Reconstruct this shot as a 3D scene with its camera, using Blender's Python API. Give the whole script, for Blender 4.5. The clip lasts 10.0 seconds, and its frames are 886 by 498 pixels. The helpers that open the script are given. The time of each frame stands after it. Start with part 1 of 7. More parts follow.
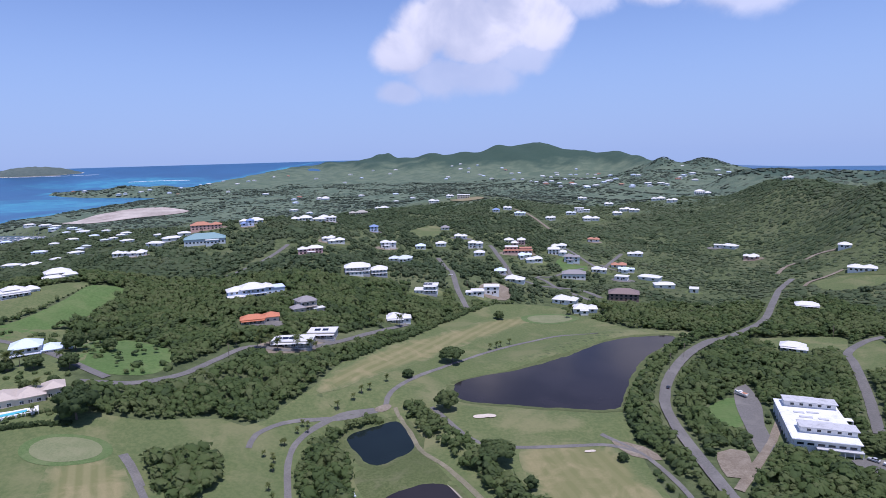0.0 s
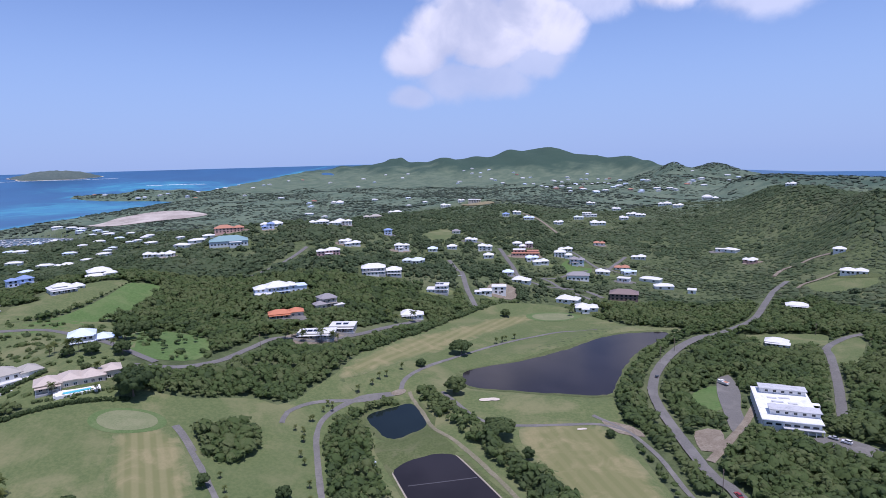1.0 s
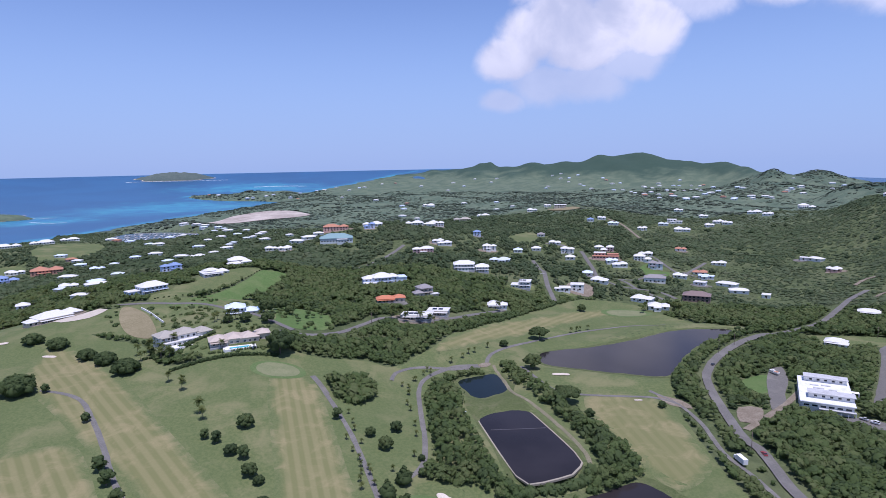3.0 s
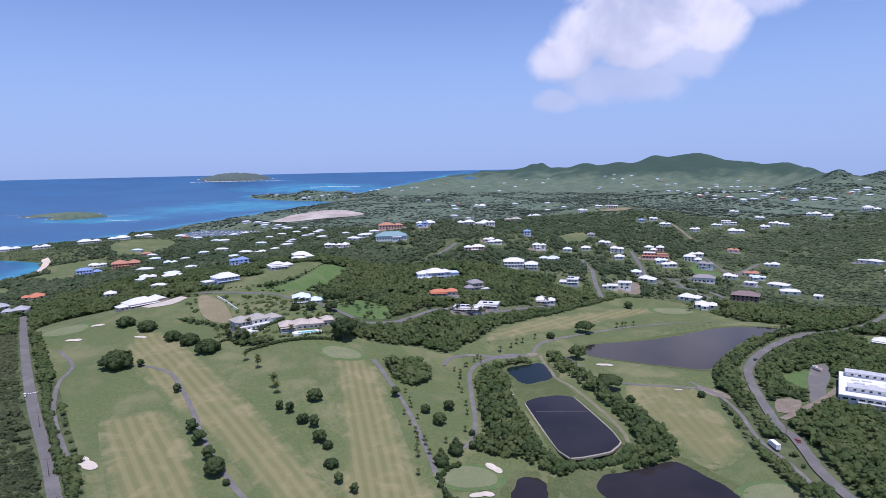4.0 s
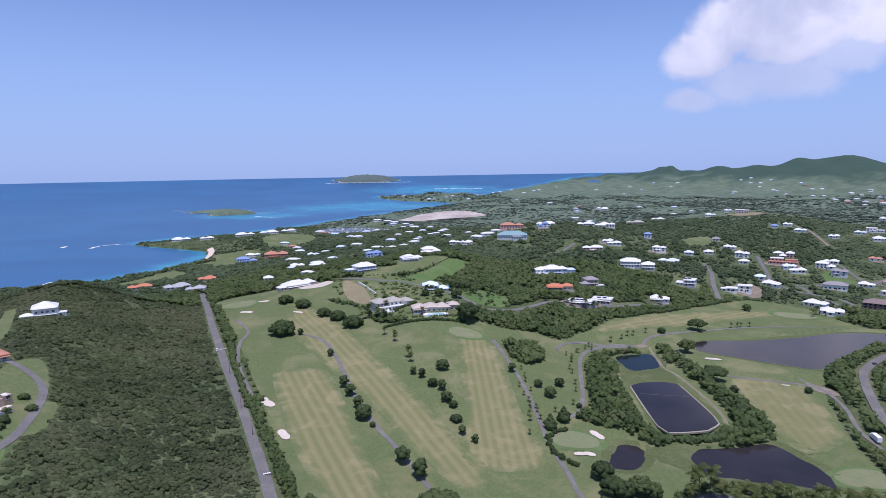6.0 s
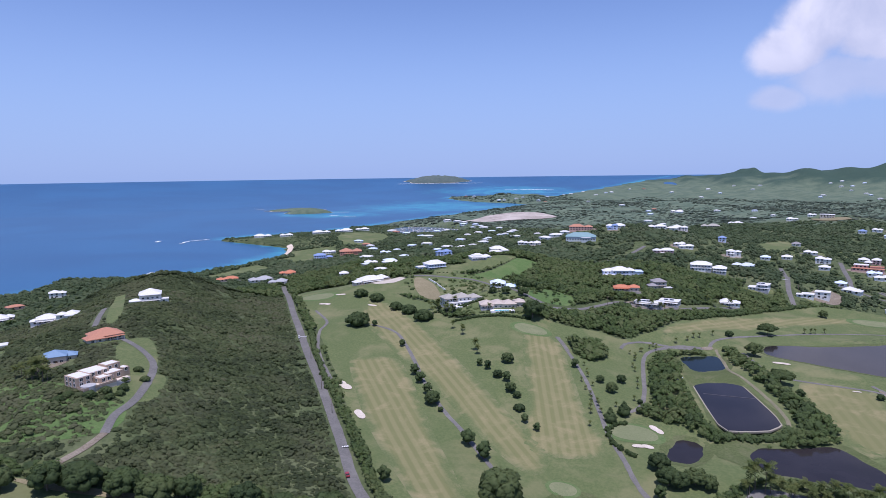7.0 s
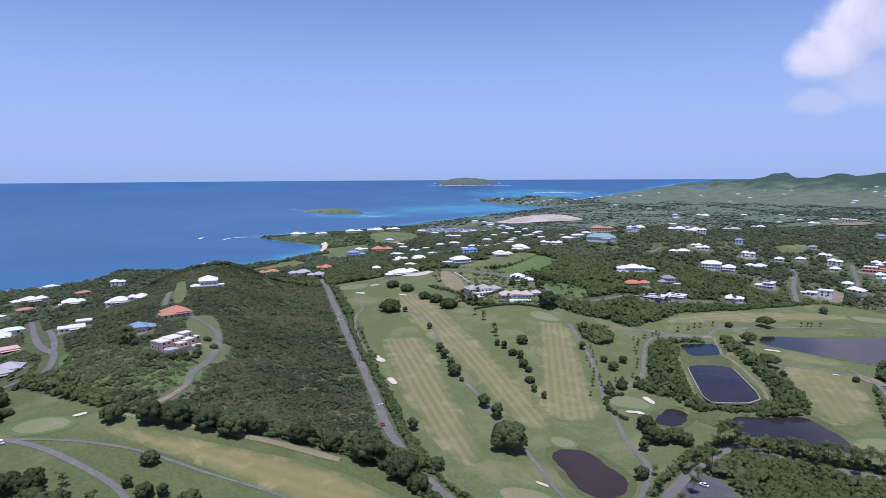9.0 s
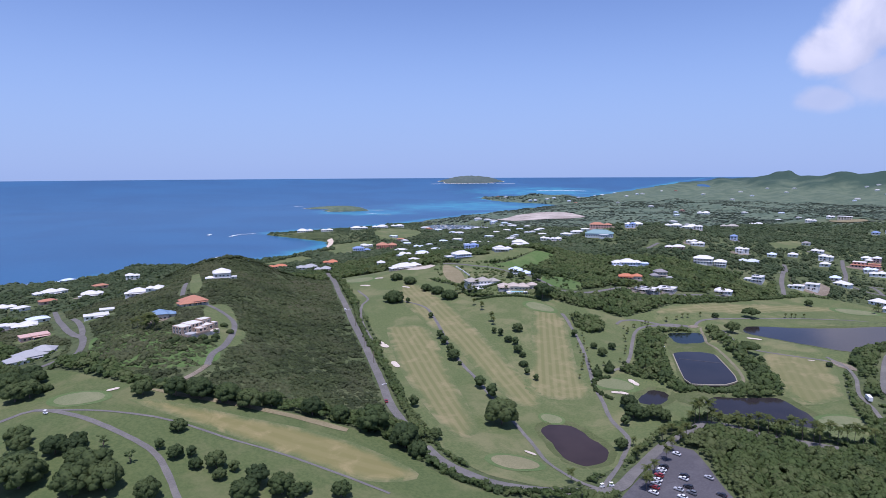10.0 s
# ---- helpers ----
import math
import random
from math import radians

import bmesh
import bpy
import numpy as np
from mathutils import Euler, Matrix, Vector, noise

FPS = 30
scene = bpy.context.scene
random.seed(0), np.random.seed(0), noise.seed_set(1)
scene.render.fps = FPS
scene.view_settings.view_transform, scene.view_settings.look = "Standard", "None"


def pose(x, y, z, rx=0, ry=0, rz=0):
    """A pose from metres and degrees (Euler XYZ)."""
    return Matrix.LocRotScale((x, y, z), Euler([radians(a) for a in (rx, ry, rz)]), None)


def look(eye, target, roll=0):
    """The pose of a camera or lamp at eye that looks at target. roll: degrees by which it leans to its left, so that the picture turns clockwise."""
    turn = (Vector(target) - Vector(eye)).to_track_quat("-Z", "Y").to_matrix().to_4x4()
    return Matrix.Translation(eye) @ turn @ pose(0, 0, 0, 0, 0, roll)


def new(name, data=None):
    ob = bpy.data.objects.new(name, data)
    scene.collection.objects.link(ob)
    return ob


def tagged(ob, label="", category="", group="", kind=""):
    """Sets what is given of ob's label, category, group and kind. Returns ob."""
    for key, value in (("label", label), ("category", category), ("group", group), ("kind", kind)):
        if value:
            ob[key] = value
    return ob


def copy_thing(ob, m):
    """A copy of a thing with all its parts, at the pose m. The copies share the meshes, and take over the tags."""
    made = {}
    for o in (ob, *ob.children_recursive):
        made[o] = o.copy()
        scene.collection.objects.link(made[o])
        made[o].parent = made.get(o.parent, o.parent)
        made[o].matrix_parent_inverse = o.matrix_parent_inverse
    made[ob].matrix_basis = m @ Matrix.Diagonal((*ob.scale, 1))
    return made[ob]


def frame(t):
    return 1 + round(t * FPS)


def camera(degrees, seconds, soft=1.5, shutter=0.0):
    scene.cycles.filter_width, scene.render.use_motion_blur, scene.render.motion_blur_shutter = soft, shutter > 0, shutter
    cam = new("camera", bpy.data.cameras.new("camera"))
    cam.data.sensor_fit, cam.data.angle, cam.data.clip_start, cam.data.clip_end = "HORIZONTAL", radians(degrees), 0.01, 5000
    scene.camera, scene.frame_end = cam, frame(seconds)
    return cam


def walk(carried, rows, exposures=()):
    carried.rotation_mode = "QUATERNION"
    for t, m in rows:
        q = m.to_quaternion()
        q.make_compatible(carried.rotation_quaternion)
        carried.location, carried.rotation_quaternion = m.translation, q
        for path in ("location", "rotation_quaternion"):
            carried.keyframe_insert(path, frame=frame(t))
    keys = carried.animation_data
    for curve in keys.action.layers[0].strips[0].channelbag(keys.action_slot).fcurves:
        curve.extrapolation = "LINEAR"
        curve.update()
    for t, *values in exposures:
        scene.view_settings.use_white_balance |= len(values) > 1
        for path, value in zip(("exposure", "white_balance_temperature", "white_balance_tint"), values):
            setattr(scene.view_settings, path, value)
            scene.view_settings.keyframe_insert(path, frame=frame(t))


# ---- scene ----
from mathutils import Quaternion, geometry

cam = camera(71.69, 10.0, soft=0.5)
EYE = 148.0  # metres above the sea
ROWS = [
    (0.0, 0.0, 0.0, 0.0, 81.233, 1.529, -0.41),
    (0.5, 0.82, -18.34, 1.96, 81.443, 1.52, -0.155),
    (1.0, 0.98, -36.77, 4.04, 81.618, 1.46, 0.715),
    (1.5, 1.74, -55.65, 5.78, 81.838, 1.379, 2.636),
    (2.0, 2.74, -74.35, 7.3, 81.964, 1.261, 4.859),
    (2.5, 4.08, -91.42, 8.89, 82.071, 1.135, 7.162),
    (4.0, 10.25, -136.44, 9.81, 82.3, 1.12, 13.699),
    (4.5, 13.86, -149.5, 9.88, 82.453, 1.004, 17.748),
    (5.0, 17.88, -161.66, 9.69, 82.599, 0.954, 20.453),
    (6.5, 31.23, -194.34, 10.25, 82.794, 0.901, 28.149),
    (7.0, 37.16, -203.71, 10.72, 82.914, 0.735, 31.564),
    (7.5, 44.33, -214.49, 10.81, 83.053, 0.61, 32.622),
    (8.0, 52.32, -225.82, 10.99, 83.103, 0.45, 33.008),
    (8.5, 61.5, -238.31, 10.82, 83.192, 0.367, 33.8),
    (9.0, 71.0, -250.61, 10.78, 83.159, 0.303, 34.319),
    (9.5, 81.23, -262.58, 10.79, 83.07, 0.271, 34.574),
    (10.0, 91.33, -273.98, 10.78, 82.97, 0.293, 34.763),
]
walk(cam, [(t, pose(x, y, EYE + z, rx, ry, rz)) for t, x, y, z, rx, ry, rz in ROWS], [(0.0, 0.2, 5900, 24), (10.0, 0.2, 5900, 24)])


# ---- sky, sun and exposure ----
SUN_HIGH, SUN_TURN = 76.0, 150.0  # degrees above the horizon; bearing east of the y axis
scene.view_settings.exposure = 0.0


def link(tree, a, b):
    tree.links.new(a, b)


def add_node(tree, kind):
    return tree.nodes.new(kind)


def sums(tree, operation, a, b=None, c=None):
    n = add_node(tree, "ShaderNodeMath")
    n.operation = operation
    for i, v in enumerate((a, b, c)):
        if v is None:
            continue
        if isinstance(v, (int, float)):
            n.inputs[i].default_value = v
        else:
            link(tree, v, n.inputs[i])
    return n.outputs[0]


def mixed(tree, factor, a, b, blend="MIX"):
    n = add_node(tree, "ShaderNodeMix")
    n.data_type, n.blend_type = "RGBA", blend
    for socket, v in ((n.inputs[0], factor), (n.inputs[6], a), (n.inputs[7], b)):
        if isinstance(v, (int, float)):
            socket.default_value = v
        elif isinstance(v, (tuple, list)):
            socket.default_value = (*v[:3], 1)
        else:
            link(tree, v, socket)
    return n.outputs[2]


def ranged(tree, value, a, b, lo=0.0, hi=1.0, soft=True):
    n = add_node(tree, "ShaderNodeMapRange")
    n.interpolation_type = "SMOOTHSTEP" if soft else "LINEAR"
    link(tree, value, n.inputs[0])
    for i, v in zip((1, 2, 3, 4), (a, b, lo, hi)):
        n.inputs[i].default_value = v
    return n.outputs[0]


def noise_of(tree, vector, scale, detail=4.0, rough=0.55, distortion=0.0):
    n = add_node(tree, "ShaderNodeTexNoise")
    link(tree, vector, n.inputs["Vector"])
    n.inputs["Scale"].default_value, n.inputs["Detail"].default_value = scale, detail
    n.inputs["Roughness"].default_value, n.inputs["Distortion"].default_value = rough, distortion
    return n.outputs[0]


def bearing(az, el):
    a, e = radians(az), radians(el)
    return Vector((math.sin(a) * math.cos(e), math.cos(a) * math.cos(e), math.sin(e)))


def build_world():
    world = bpy.data.worlds.new("sky")
    world.use_nodes = True
    scene.world = world
    tree = world.node_tree
    tree.nodes.clear()
    sky = add_node(tree, "ShaderNodeTexSky")
    sky.sky_type, sky.sun_disc = "NISHITA", False
    sky.sun_elevation, sky.sun_rotation = radians(SUN_HIGH), radians(SUN_TURN)
    sky.altitude, sky.air_density, sky.dust_density, sky.ozone_density = 100, 1.0, 0.4, 4.0
    blue = mixed(tree, 1.0, sky.outputs[0], (1.02, 1.02, 1.14), "MULTIPLY")
    # cumulus: a few soft lobes with billowing edges
    way = add_node(tree, "ShaderNodeTexCoord").outputs["Generated"]
    split = add_node(tree, "ShaderNodeSeparateXYZ")
    link(tree, way, split.inputs[0])
    blue = mixed(tree, ranged(tree, split.outputs[2], 0.30, 0.0, 0.0, 0.85), blue, (2.72, 4.05, 6.6))  # sea haze low down
    rough = noise_of(tree, way, 11.0, 7.0, 0.55, 0.3)
    billow = noise_of(tree, way, 5.5, 5.0, 0.5)
    def lobes(rows):
        """How far inside the nearest of several soft ovals a direction lies."""
        cover = None
        for az, el, wide, tall in rows:
            ahead = bearing(az, el)
            right = Vector((math.cos(radians(az)), -math.sin(radians(az)), 0))
            over = right.cross(ahead)
            sides = []
            for axis, size in ((right, wide), (over, tall)):
                n = add_node(tree, "ShaderNodeVectorMath")
                n.operation = "DOT_PRODUCT"
                link(tree, way, n.inputs[0])
                n.inputs[1].default_value = axis
                sides.append(sums(tree, "DIVIDE", n.outputs["Value"], math.sin(radians(size))))
            front = add_node(tree, "ShaderNodeVectorMath")
            front.operation = "DOT_PRODUCT"
            link(tree, way, front.inputs[0])
            front.inputs[1].default_value = ahead
            r = sums(tree, "SQRT", sums(tree, "ADD", sums(tree, "POWER", sides[0], 2.0), sums(tree, "POWER", sides[1], 2.0)))
            lobe = sums(tree, "SUBTRACT", 1.0, r)
            lobe = sums(tree, "SUBTRACT", lobe, sums(tree, "MULTIPLY", sums(tree, "LESS_THAN", front.outputs["Value"], 0.0), 9.0))
            cover = lobe if cover is None else sums(tree, "MAXIMUM", cover, lobe)
        return cover

    frill = noise_of(tree, way, 34.0, 6.0, 0.6)

    def ragged(cover, depth):
        field = sums(tree, "ADD", sums(tree, "MULTIPLY", cover, 2.0), sums(tree, "MULTIPLY", sums(tree, "SUBTRACT", rough, 0.5), 1.25 * depth))
        field = sums(tree, "ADD", field, sums(tree, "MULTIPLY", sums(tree, "SUBTRACT", billow, 0.5), 0.7 * depth))
        return sums(tree, "ADD", field, sums(tree, "MULTIPLY", sums(tree, "SUBTRACT", frill, 0.5), 0.6 * depth))

    heap = ranged(tree, ragged(lobes(CLOUDS), 1.0), 0.0, 0.85)
    veil = sums(tree, "MULTIPLY", ranged(tree, ragged(lobes(VEILS), 1.3), -0.1, 1.0), 0.62)
    mask = sums(tree, "MULTIPLY", sums(tree, "MAXIMUM", heap, veil), 0.96)
    shade = ranged(tree, sums(tree, "ADD", rough, sums(tree, "MULTIPLY", billow, 0.7)), 0.6, 1.0)
    shade = sums(tree, "MULTIPLY", shade, ranged(tree, split.outputs[2], 0.11, 0.20, 0.25, 1.0))
    white = mixed(tree, shade, (4.7, 5.15, 6.4), (7.5, 7.6, 8.2))
    out = mixed(tree, mask, blue, white)
    back = add_node(tree, "ShaderNodeBackground")
    link(tree, out, back.inputs[0])
    back.inputs[1].default_value = 0.1
    link(tree, back.outputs[0], add_node(tree, "ShaderNodeOutputWorld").inputs[0])


# clouds: bearing, height in degrees, half width, half height
CLOUDS = [(-2.6, 9.2, 3.6, 2.6), (-0.6, 11.0, 4.0, 3.2), (2.2, 12.0, 5.0, 4.2), (6.6, 12.0, 4.6, 3.6), (9.4, 11.2, 3.4, 2.8), (3.4, 9.6, 4.6, 2.4), (4.0, 17.0, 9.5, 5.5), (15.6, 14.6, 3.2, 2.2), (19.2, 13.8, 3.8, 2.3), (23.0, 14.4, 3.6, 2.2), (21.0, 17.5, 7.0, 3.4)]
VEILS = [(0.6, 7.0, 4.6, 2.4), (3.8, 7.0, 4.2, 2.2), (-3.4, 5.6, 2.6, 1.3), (7.4, 8.6, 3.6, 2.0), (13.0, 13.5, 4.0, 2.4), (26.0, 12.6, 5.0, 2.6)]
build_world()
sun = new("sun", bpy.data.lights.new("sun", "SUN"))
sun.data.energy, sun.data.angle, sun.data.color = 3.6, radians(0.6), (1.0, 0.97, 0.95)
sun.matrix_world = look(bearing(SUN_TURN, SUN_HIGH) * 900, (0, 0, 0))


# ---- materials ----
def material(name):
    m = bpy.data.materials.new(name)
    m.use_nodes = True
    tree = m.node_tree
    return m, tree, tree.nodes["Principled BSDF"]


def bumped(tree, shader, height, strength, distance):
    n = add_node(tree, "ShaderNodeBump")
    n.inputs["Strength"].default_value, n.inputs["Distance"].default_value = strength, distance
    link(tree, height, n.inputs["Height"])
    link(tree, n.outputs[0], shader.inputs["Normal"])


def earth(name, dark, mid, pale, large, small, rough=0.95, relief=0.4, depth=0.3, third=0.5, hazed_inland=None):
    """Natural ground: three tones mixed by noise at two sizes (metres)."""
    m, tree, shader = material(name)
    place = add_node(tree, "ShaderNodeNewGeometry").outputs["Position"]
    a = noise_of(tree, place, 1 / large, 5, 0.6, 0.4)
    b = noise_of(tree, place, 1 / small, 6, 0.65)
    c = noise_of(tree, place, 1 / (large * 2.7), 4, 0.55)
    tone = mixed(tree, ranged(tree, b, 0.36, 0.64), dark, mid)
    tone = mixed(tree, sums(tree, "MULTIPLY", ranged(tree, a, 0.45, 0.68), third), tone, pale)
    tone = mixed(tree, sums(tree, "MULTIPLY", ranged(tree, c, 0.42, 0.62), 0.35), tone, dark)
    if hazed_inland:
        # plain and hills to the north: haze put into the plant cover's colour
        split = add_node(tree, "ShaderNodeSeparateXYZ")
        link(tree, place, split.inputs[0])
        cover = mixed(tree, ranged(tree, a, 0.38, 0.62), hazed_inland[0], hazed_inland[1])
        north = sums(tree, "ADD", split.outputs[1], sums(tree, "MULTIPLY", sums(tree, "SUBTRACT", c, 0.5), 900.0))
        # forest on the high ground, its dark tone hazed blue-green as well
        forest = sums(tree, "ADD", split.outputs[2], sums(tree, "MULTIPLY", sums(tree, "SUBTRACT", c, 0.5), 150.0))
        cover = mixed(tree, ranged(tree, forest, 60.0, 118.0, 0.0, 0.9), cover, hazed_inland[2])
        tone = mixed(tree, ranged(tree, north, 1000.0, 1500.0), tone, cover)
    link(tree, tone, shader.inputs["Base Color"])
    shader.inputs["Roughness"].default_value = rough
    shader.inputs["Specular IOR Level"].default_value = 0.15
    bumped(tree, shader, b, relief, depth)
    return m


def mown(name, dark, pale, dry, turn, width, strength=0.75):
    """Mown turf in stripes of the mower's width, with dry patches."""
    m, tree, shader = material(name)
    place = add_node(tree, "ShaderNodeNewGeometry").outputs["Position"]
    spin = add_node(tree, "ShaderNodeMapping")
    link(tree, place, spin.inputs[0])
    spin.inputs["Rotation"].default_value = (0, 0, radians(turn))
    wave = add_node(tree, "ShaderNodeTexWave")
    wave.wave_type, wave.bands_direction, wave.wave_profile = "BANDS", "X", "SIN"
    link(tree, spin.outputs[0], wave.inputs["Vector"])
    wave.inputs["Scale"].default_value = 0.314 / width
    wave.inputs["Distortion"].default_value, wave.inputs["Detail"].default_value, wave.inputs["Detail Scale"].default_value = 1.2, 2, 0.3
    patch = noise_of(tree, place, 1 / 14, 6, 0.65, 0.6)
    grain = noise_of(tree, place, 1 / 1.1, 5, 0.7)
    stripe = sums(tree, "MULTIPLY", ranged(tree, wave.outputs[1], 0.18, 0.82), strength)
    tone = mixed(tree, stripe, dark, pale)
    tone = mixed(tree, sums(tree, "MULTIPLY", ranged(tree, patch, 0.47, 0.72), 0.75), tone, dry)
    tone = mixed(tree, sums(tree, "MULTIPLY", ranged(tree, grain, 0.4, 0.7), 0.3), tone, dark)
    # the mown turf runs out raggedly into the rough
    reader = add_node(tree, "ShaderNodeAttribute")
    reader.attribute_name = "inward"
    ragged = sums(tree, "ADD", reader.outputs["Fac"], sums(tree, "MULTIPLY", sums(tree, "SUBTRACT", patch, 0.5), 14.0))
    rough_grass = mixed(tree, ranged(tree, grain, 0.36, 0.64), (0.098, 0.126, 0.049), (0.134, 0.156, 0.064))
    rough_grass = mixed(tree, sums(tree, "MULTIPLY", ranged(tree, patch, 0.45, 0.68), 0.6), rough_grass, (0.225, 0.208, 0.110))
    tone = mixed(tree, ranged(tree, ragged, 0.0, 7.0), rough_grass, tone)
    link(tree, tone, shader.inputs["Base Color"])
    shader.inputs["Roughness"].default_value = 0.95
    shader.inputs["Specular IOR Level"].default_value = 0.15
    bumped(tree, shader, grain, 0.3, 0.15)
    return m


def leaves(name, tones, per="island", grain=0.6, relief=0.35):
    """Foliage: each clump has its own tone between the given ones."""
    m, tree, shader = material(name)
    geometry = add_node(tree, "ShaderNodeNewGeometry")
    place = geometry.outputs["Position"]
    island = geometry.outputs["Random Per Island"]
    pick = island
    if per != "island":
        whole = add_node(tree, "ShaderNodeObjectInfo").outputs["Random"]
        if per == "tint":
            reader = add_node(tree, "ShaderNodeAttribute")
            reader.attribute_name = "tint"
            whole = reader.outputs["Fac"]
        pick = sums(tree, "ADD", whole, sums(tree, "MULTIPLY", sums(tree, "SUBTRACT", island, 0.5), 0.5))
    ramp = add_node(tree, "ShaderNodeValToRGB")
    link(tree, pick, ramp.inputs[0])
    while len(ramp.color_ramp.elements) < len(tones):
        ramp.color_ramp.elements.new(0.5)
    for i, tone in enumerate(tones):
        ramp.color_ramp.elements[i].position = i / (len(tones) - 1)
        ramp.color_ramp.elements[i].color = (*tone, 1)
    fine = noise_of(tree, place, 1 / grain, 4, 0.7)
    broad = noise_of(tree, place, 1 / 45, 4, 0.6)
    tone = mixed(tree, ranged(tree, fine, 0.38, 0.68, 0.0, 0.38), ramp.outputs[0], tones[0])
    tone = mixed(tree, sums(tree, "MULTIPLY", ranged(tree, broad, 0.45, 0.68), 0.45), tone, tones[-1])
    link(tree, tone, shader.inputs["Base Color"])
    shader.inputs["Roughness"].default_value = 0.75
    shader.inputs["Specular IOR Level"].default_value = 0.25
    bumped(tree, shader, fine, relief, 0.5)
    # leaves let some light through
    thin = add_node(tree, "ShaderNodeBsdfTranslucent")
    link(tree, tone, thin.inputs[0])
    both = add_node(tree, "ShaderNodeMixShader")
    both.inputs[0].default_value = 0.5
    link(tree, shader.outputs[0], both.inputs[1])
    link(tree, thin.outputs[0], both.inputs[2])
    link(tree, both.outputs[0], tree.nodes["Material Output"].inputs[0])
    return m


def plain(name, colour, rough=0.7, stain=0.15, scale=1.5, metal=0.0, relief=0.05):
    """Painted, rendered or cast surfaces with slight weathering."""
    m, tree, shader = material(name)
    place = add_node(tree, "ShaderNodeNewGeometry").outputs["Position"]
    a = noise_of(tree, place, 1 / scale, 6, 0.65, 0.3)
    b = noise_of(tree, place, 1 / (scale * 0.13), 3, 0.6)
    worn = tuple(c * 0.62 for c in colour)
    tone = mixed(tree, sums(tree, "MULTIPLY", ranged(tree, a, 0.45, 0.75), stain * 2.2), colour, worn)
    tone = mixed(tree, sums(tree, "MULTIPLY", ranged(tree, b, 0.4, 0.7), stain), tone, worn)
    link(tree, tone, shader.inputs["Base Color"])
    shader.inputs["Roughness"].default_value, shader.inputs["Metallic"].default_value = rough, metal
    bumped(tree, shader, b, relief, 0.05)
    return m


def water(name, colour, rough, ripple, size):
    m, tree, shader = material(name)
    place = add_node(tree, "ShaderNodeNewGeometry").outputs["Position"]
    a = noise_of(tree, place, 1 / size, 4, 0.6)
    b = noise_of(tree, place, 1 / 30, 3, 0.5)
    link(tree, mixed(tree, ranged(tree, b, 0.35, 0.7), colour, tuple(c * 0.7 for c in colour)), shader.inputs["Base Color"])
    shader.inputs["Roughness"].default_value = rough
    shader.inputs["IOR"].default_value = 1.33
    shader.inputs["Specular IOR Level"].default_value = 0.22
    bumped(tree, shader, a, ripple, 0.05)
    return m


def sea_water():
    m, tree, shader = material("sea_water")
    place = add_node(tree, "ShaderNodeNewGeometry").outputs["Position"]
    reader = add_node(tree, "ShaderNodeAttribute")
    reader.attribute_name = "shoal"
    depth = reader.outputs["Fac"]
    broad = noise_of(tree, place, 1 / 420, 5, 0.6, 0.8)
    reef = noise_of(tree, place, 1 / 130, 6, 0.65, 1.0)
    wave = noise_of(tree, place, 1 / 9, 5, 0.65)
    deep = mixed(tree, ranged(tree, broad, 0.35, 0.65), (0.026, 0.092, 0.186), (0.030, 0.114, 0.222))
    shoal = mixed(tree, ranged(tree, reef, 0.38, 0.62), (0.030, 0.185, 0.310), (0.050, 0.285, 0.36))
    near = sums(tree, "ADD", depth, sums(tree, "MULTIPLY", sums(tree, "SUBTRACT", reef, 0.5), 0.7))
    tone = mixed(tree, ranged(tree, near, 0.3, 0.85), deep, shoal)
    tone = mixed(tree, ranged(tree, depth, 0.965, 0.995), tone, (0.42, 0.46, 0.42))
    tone = mixed(tree, sums(tree, "MULTIPLY", ranged(tree, wave, 0.35, 0.65), 0.18), tone, (0.006, 0.05, 0.18))
    link(tree, tone, shader.inputs["Base Color"])
    shader.inputs["Roughness"].default_value = 0.32
    shader.inputs["IOR"].default_value = 1.33
    shader.inputs["Specular IOR Level"].default_value = 0.28
    bumped(tree, shader, wave, 0.25, 0.6)
    return m


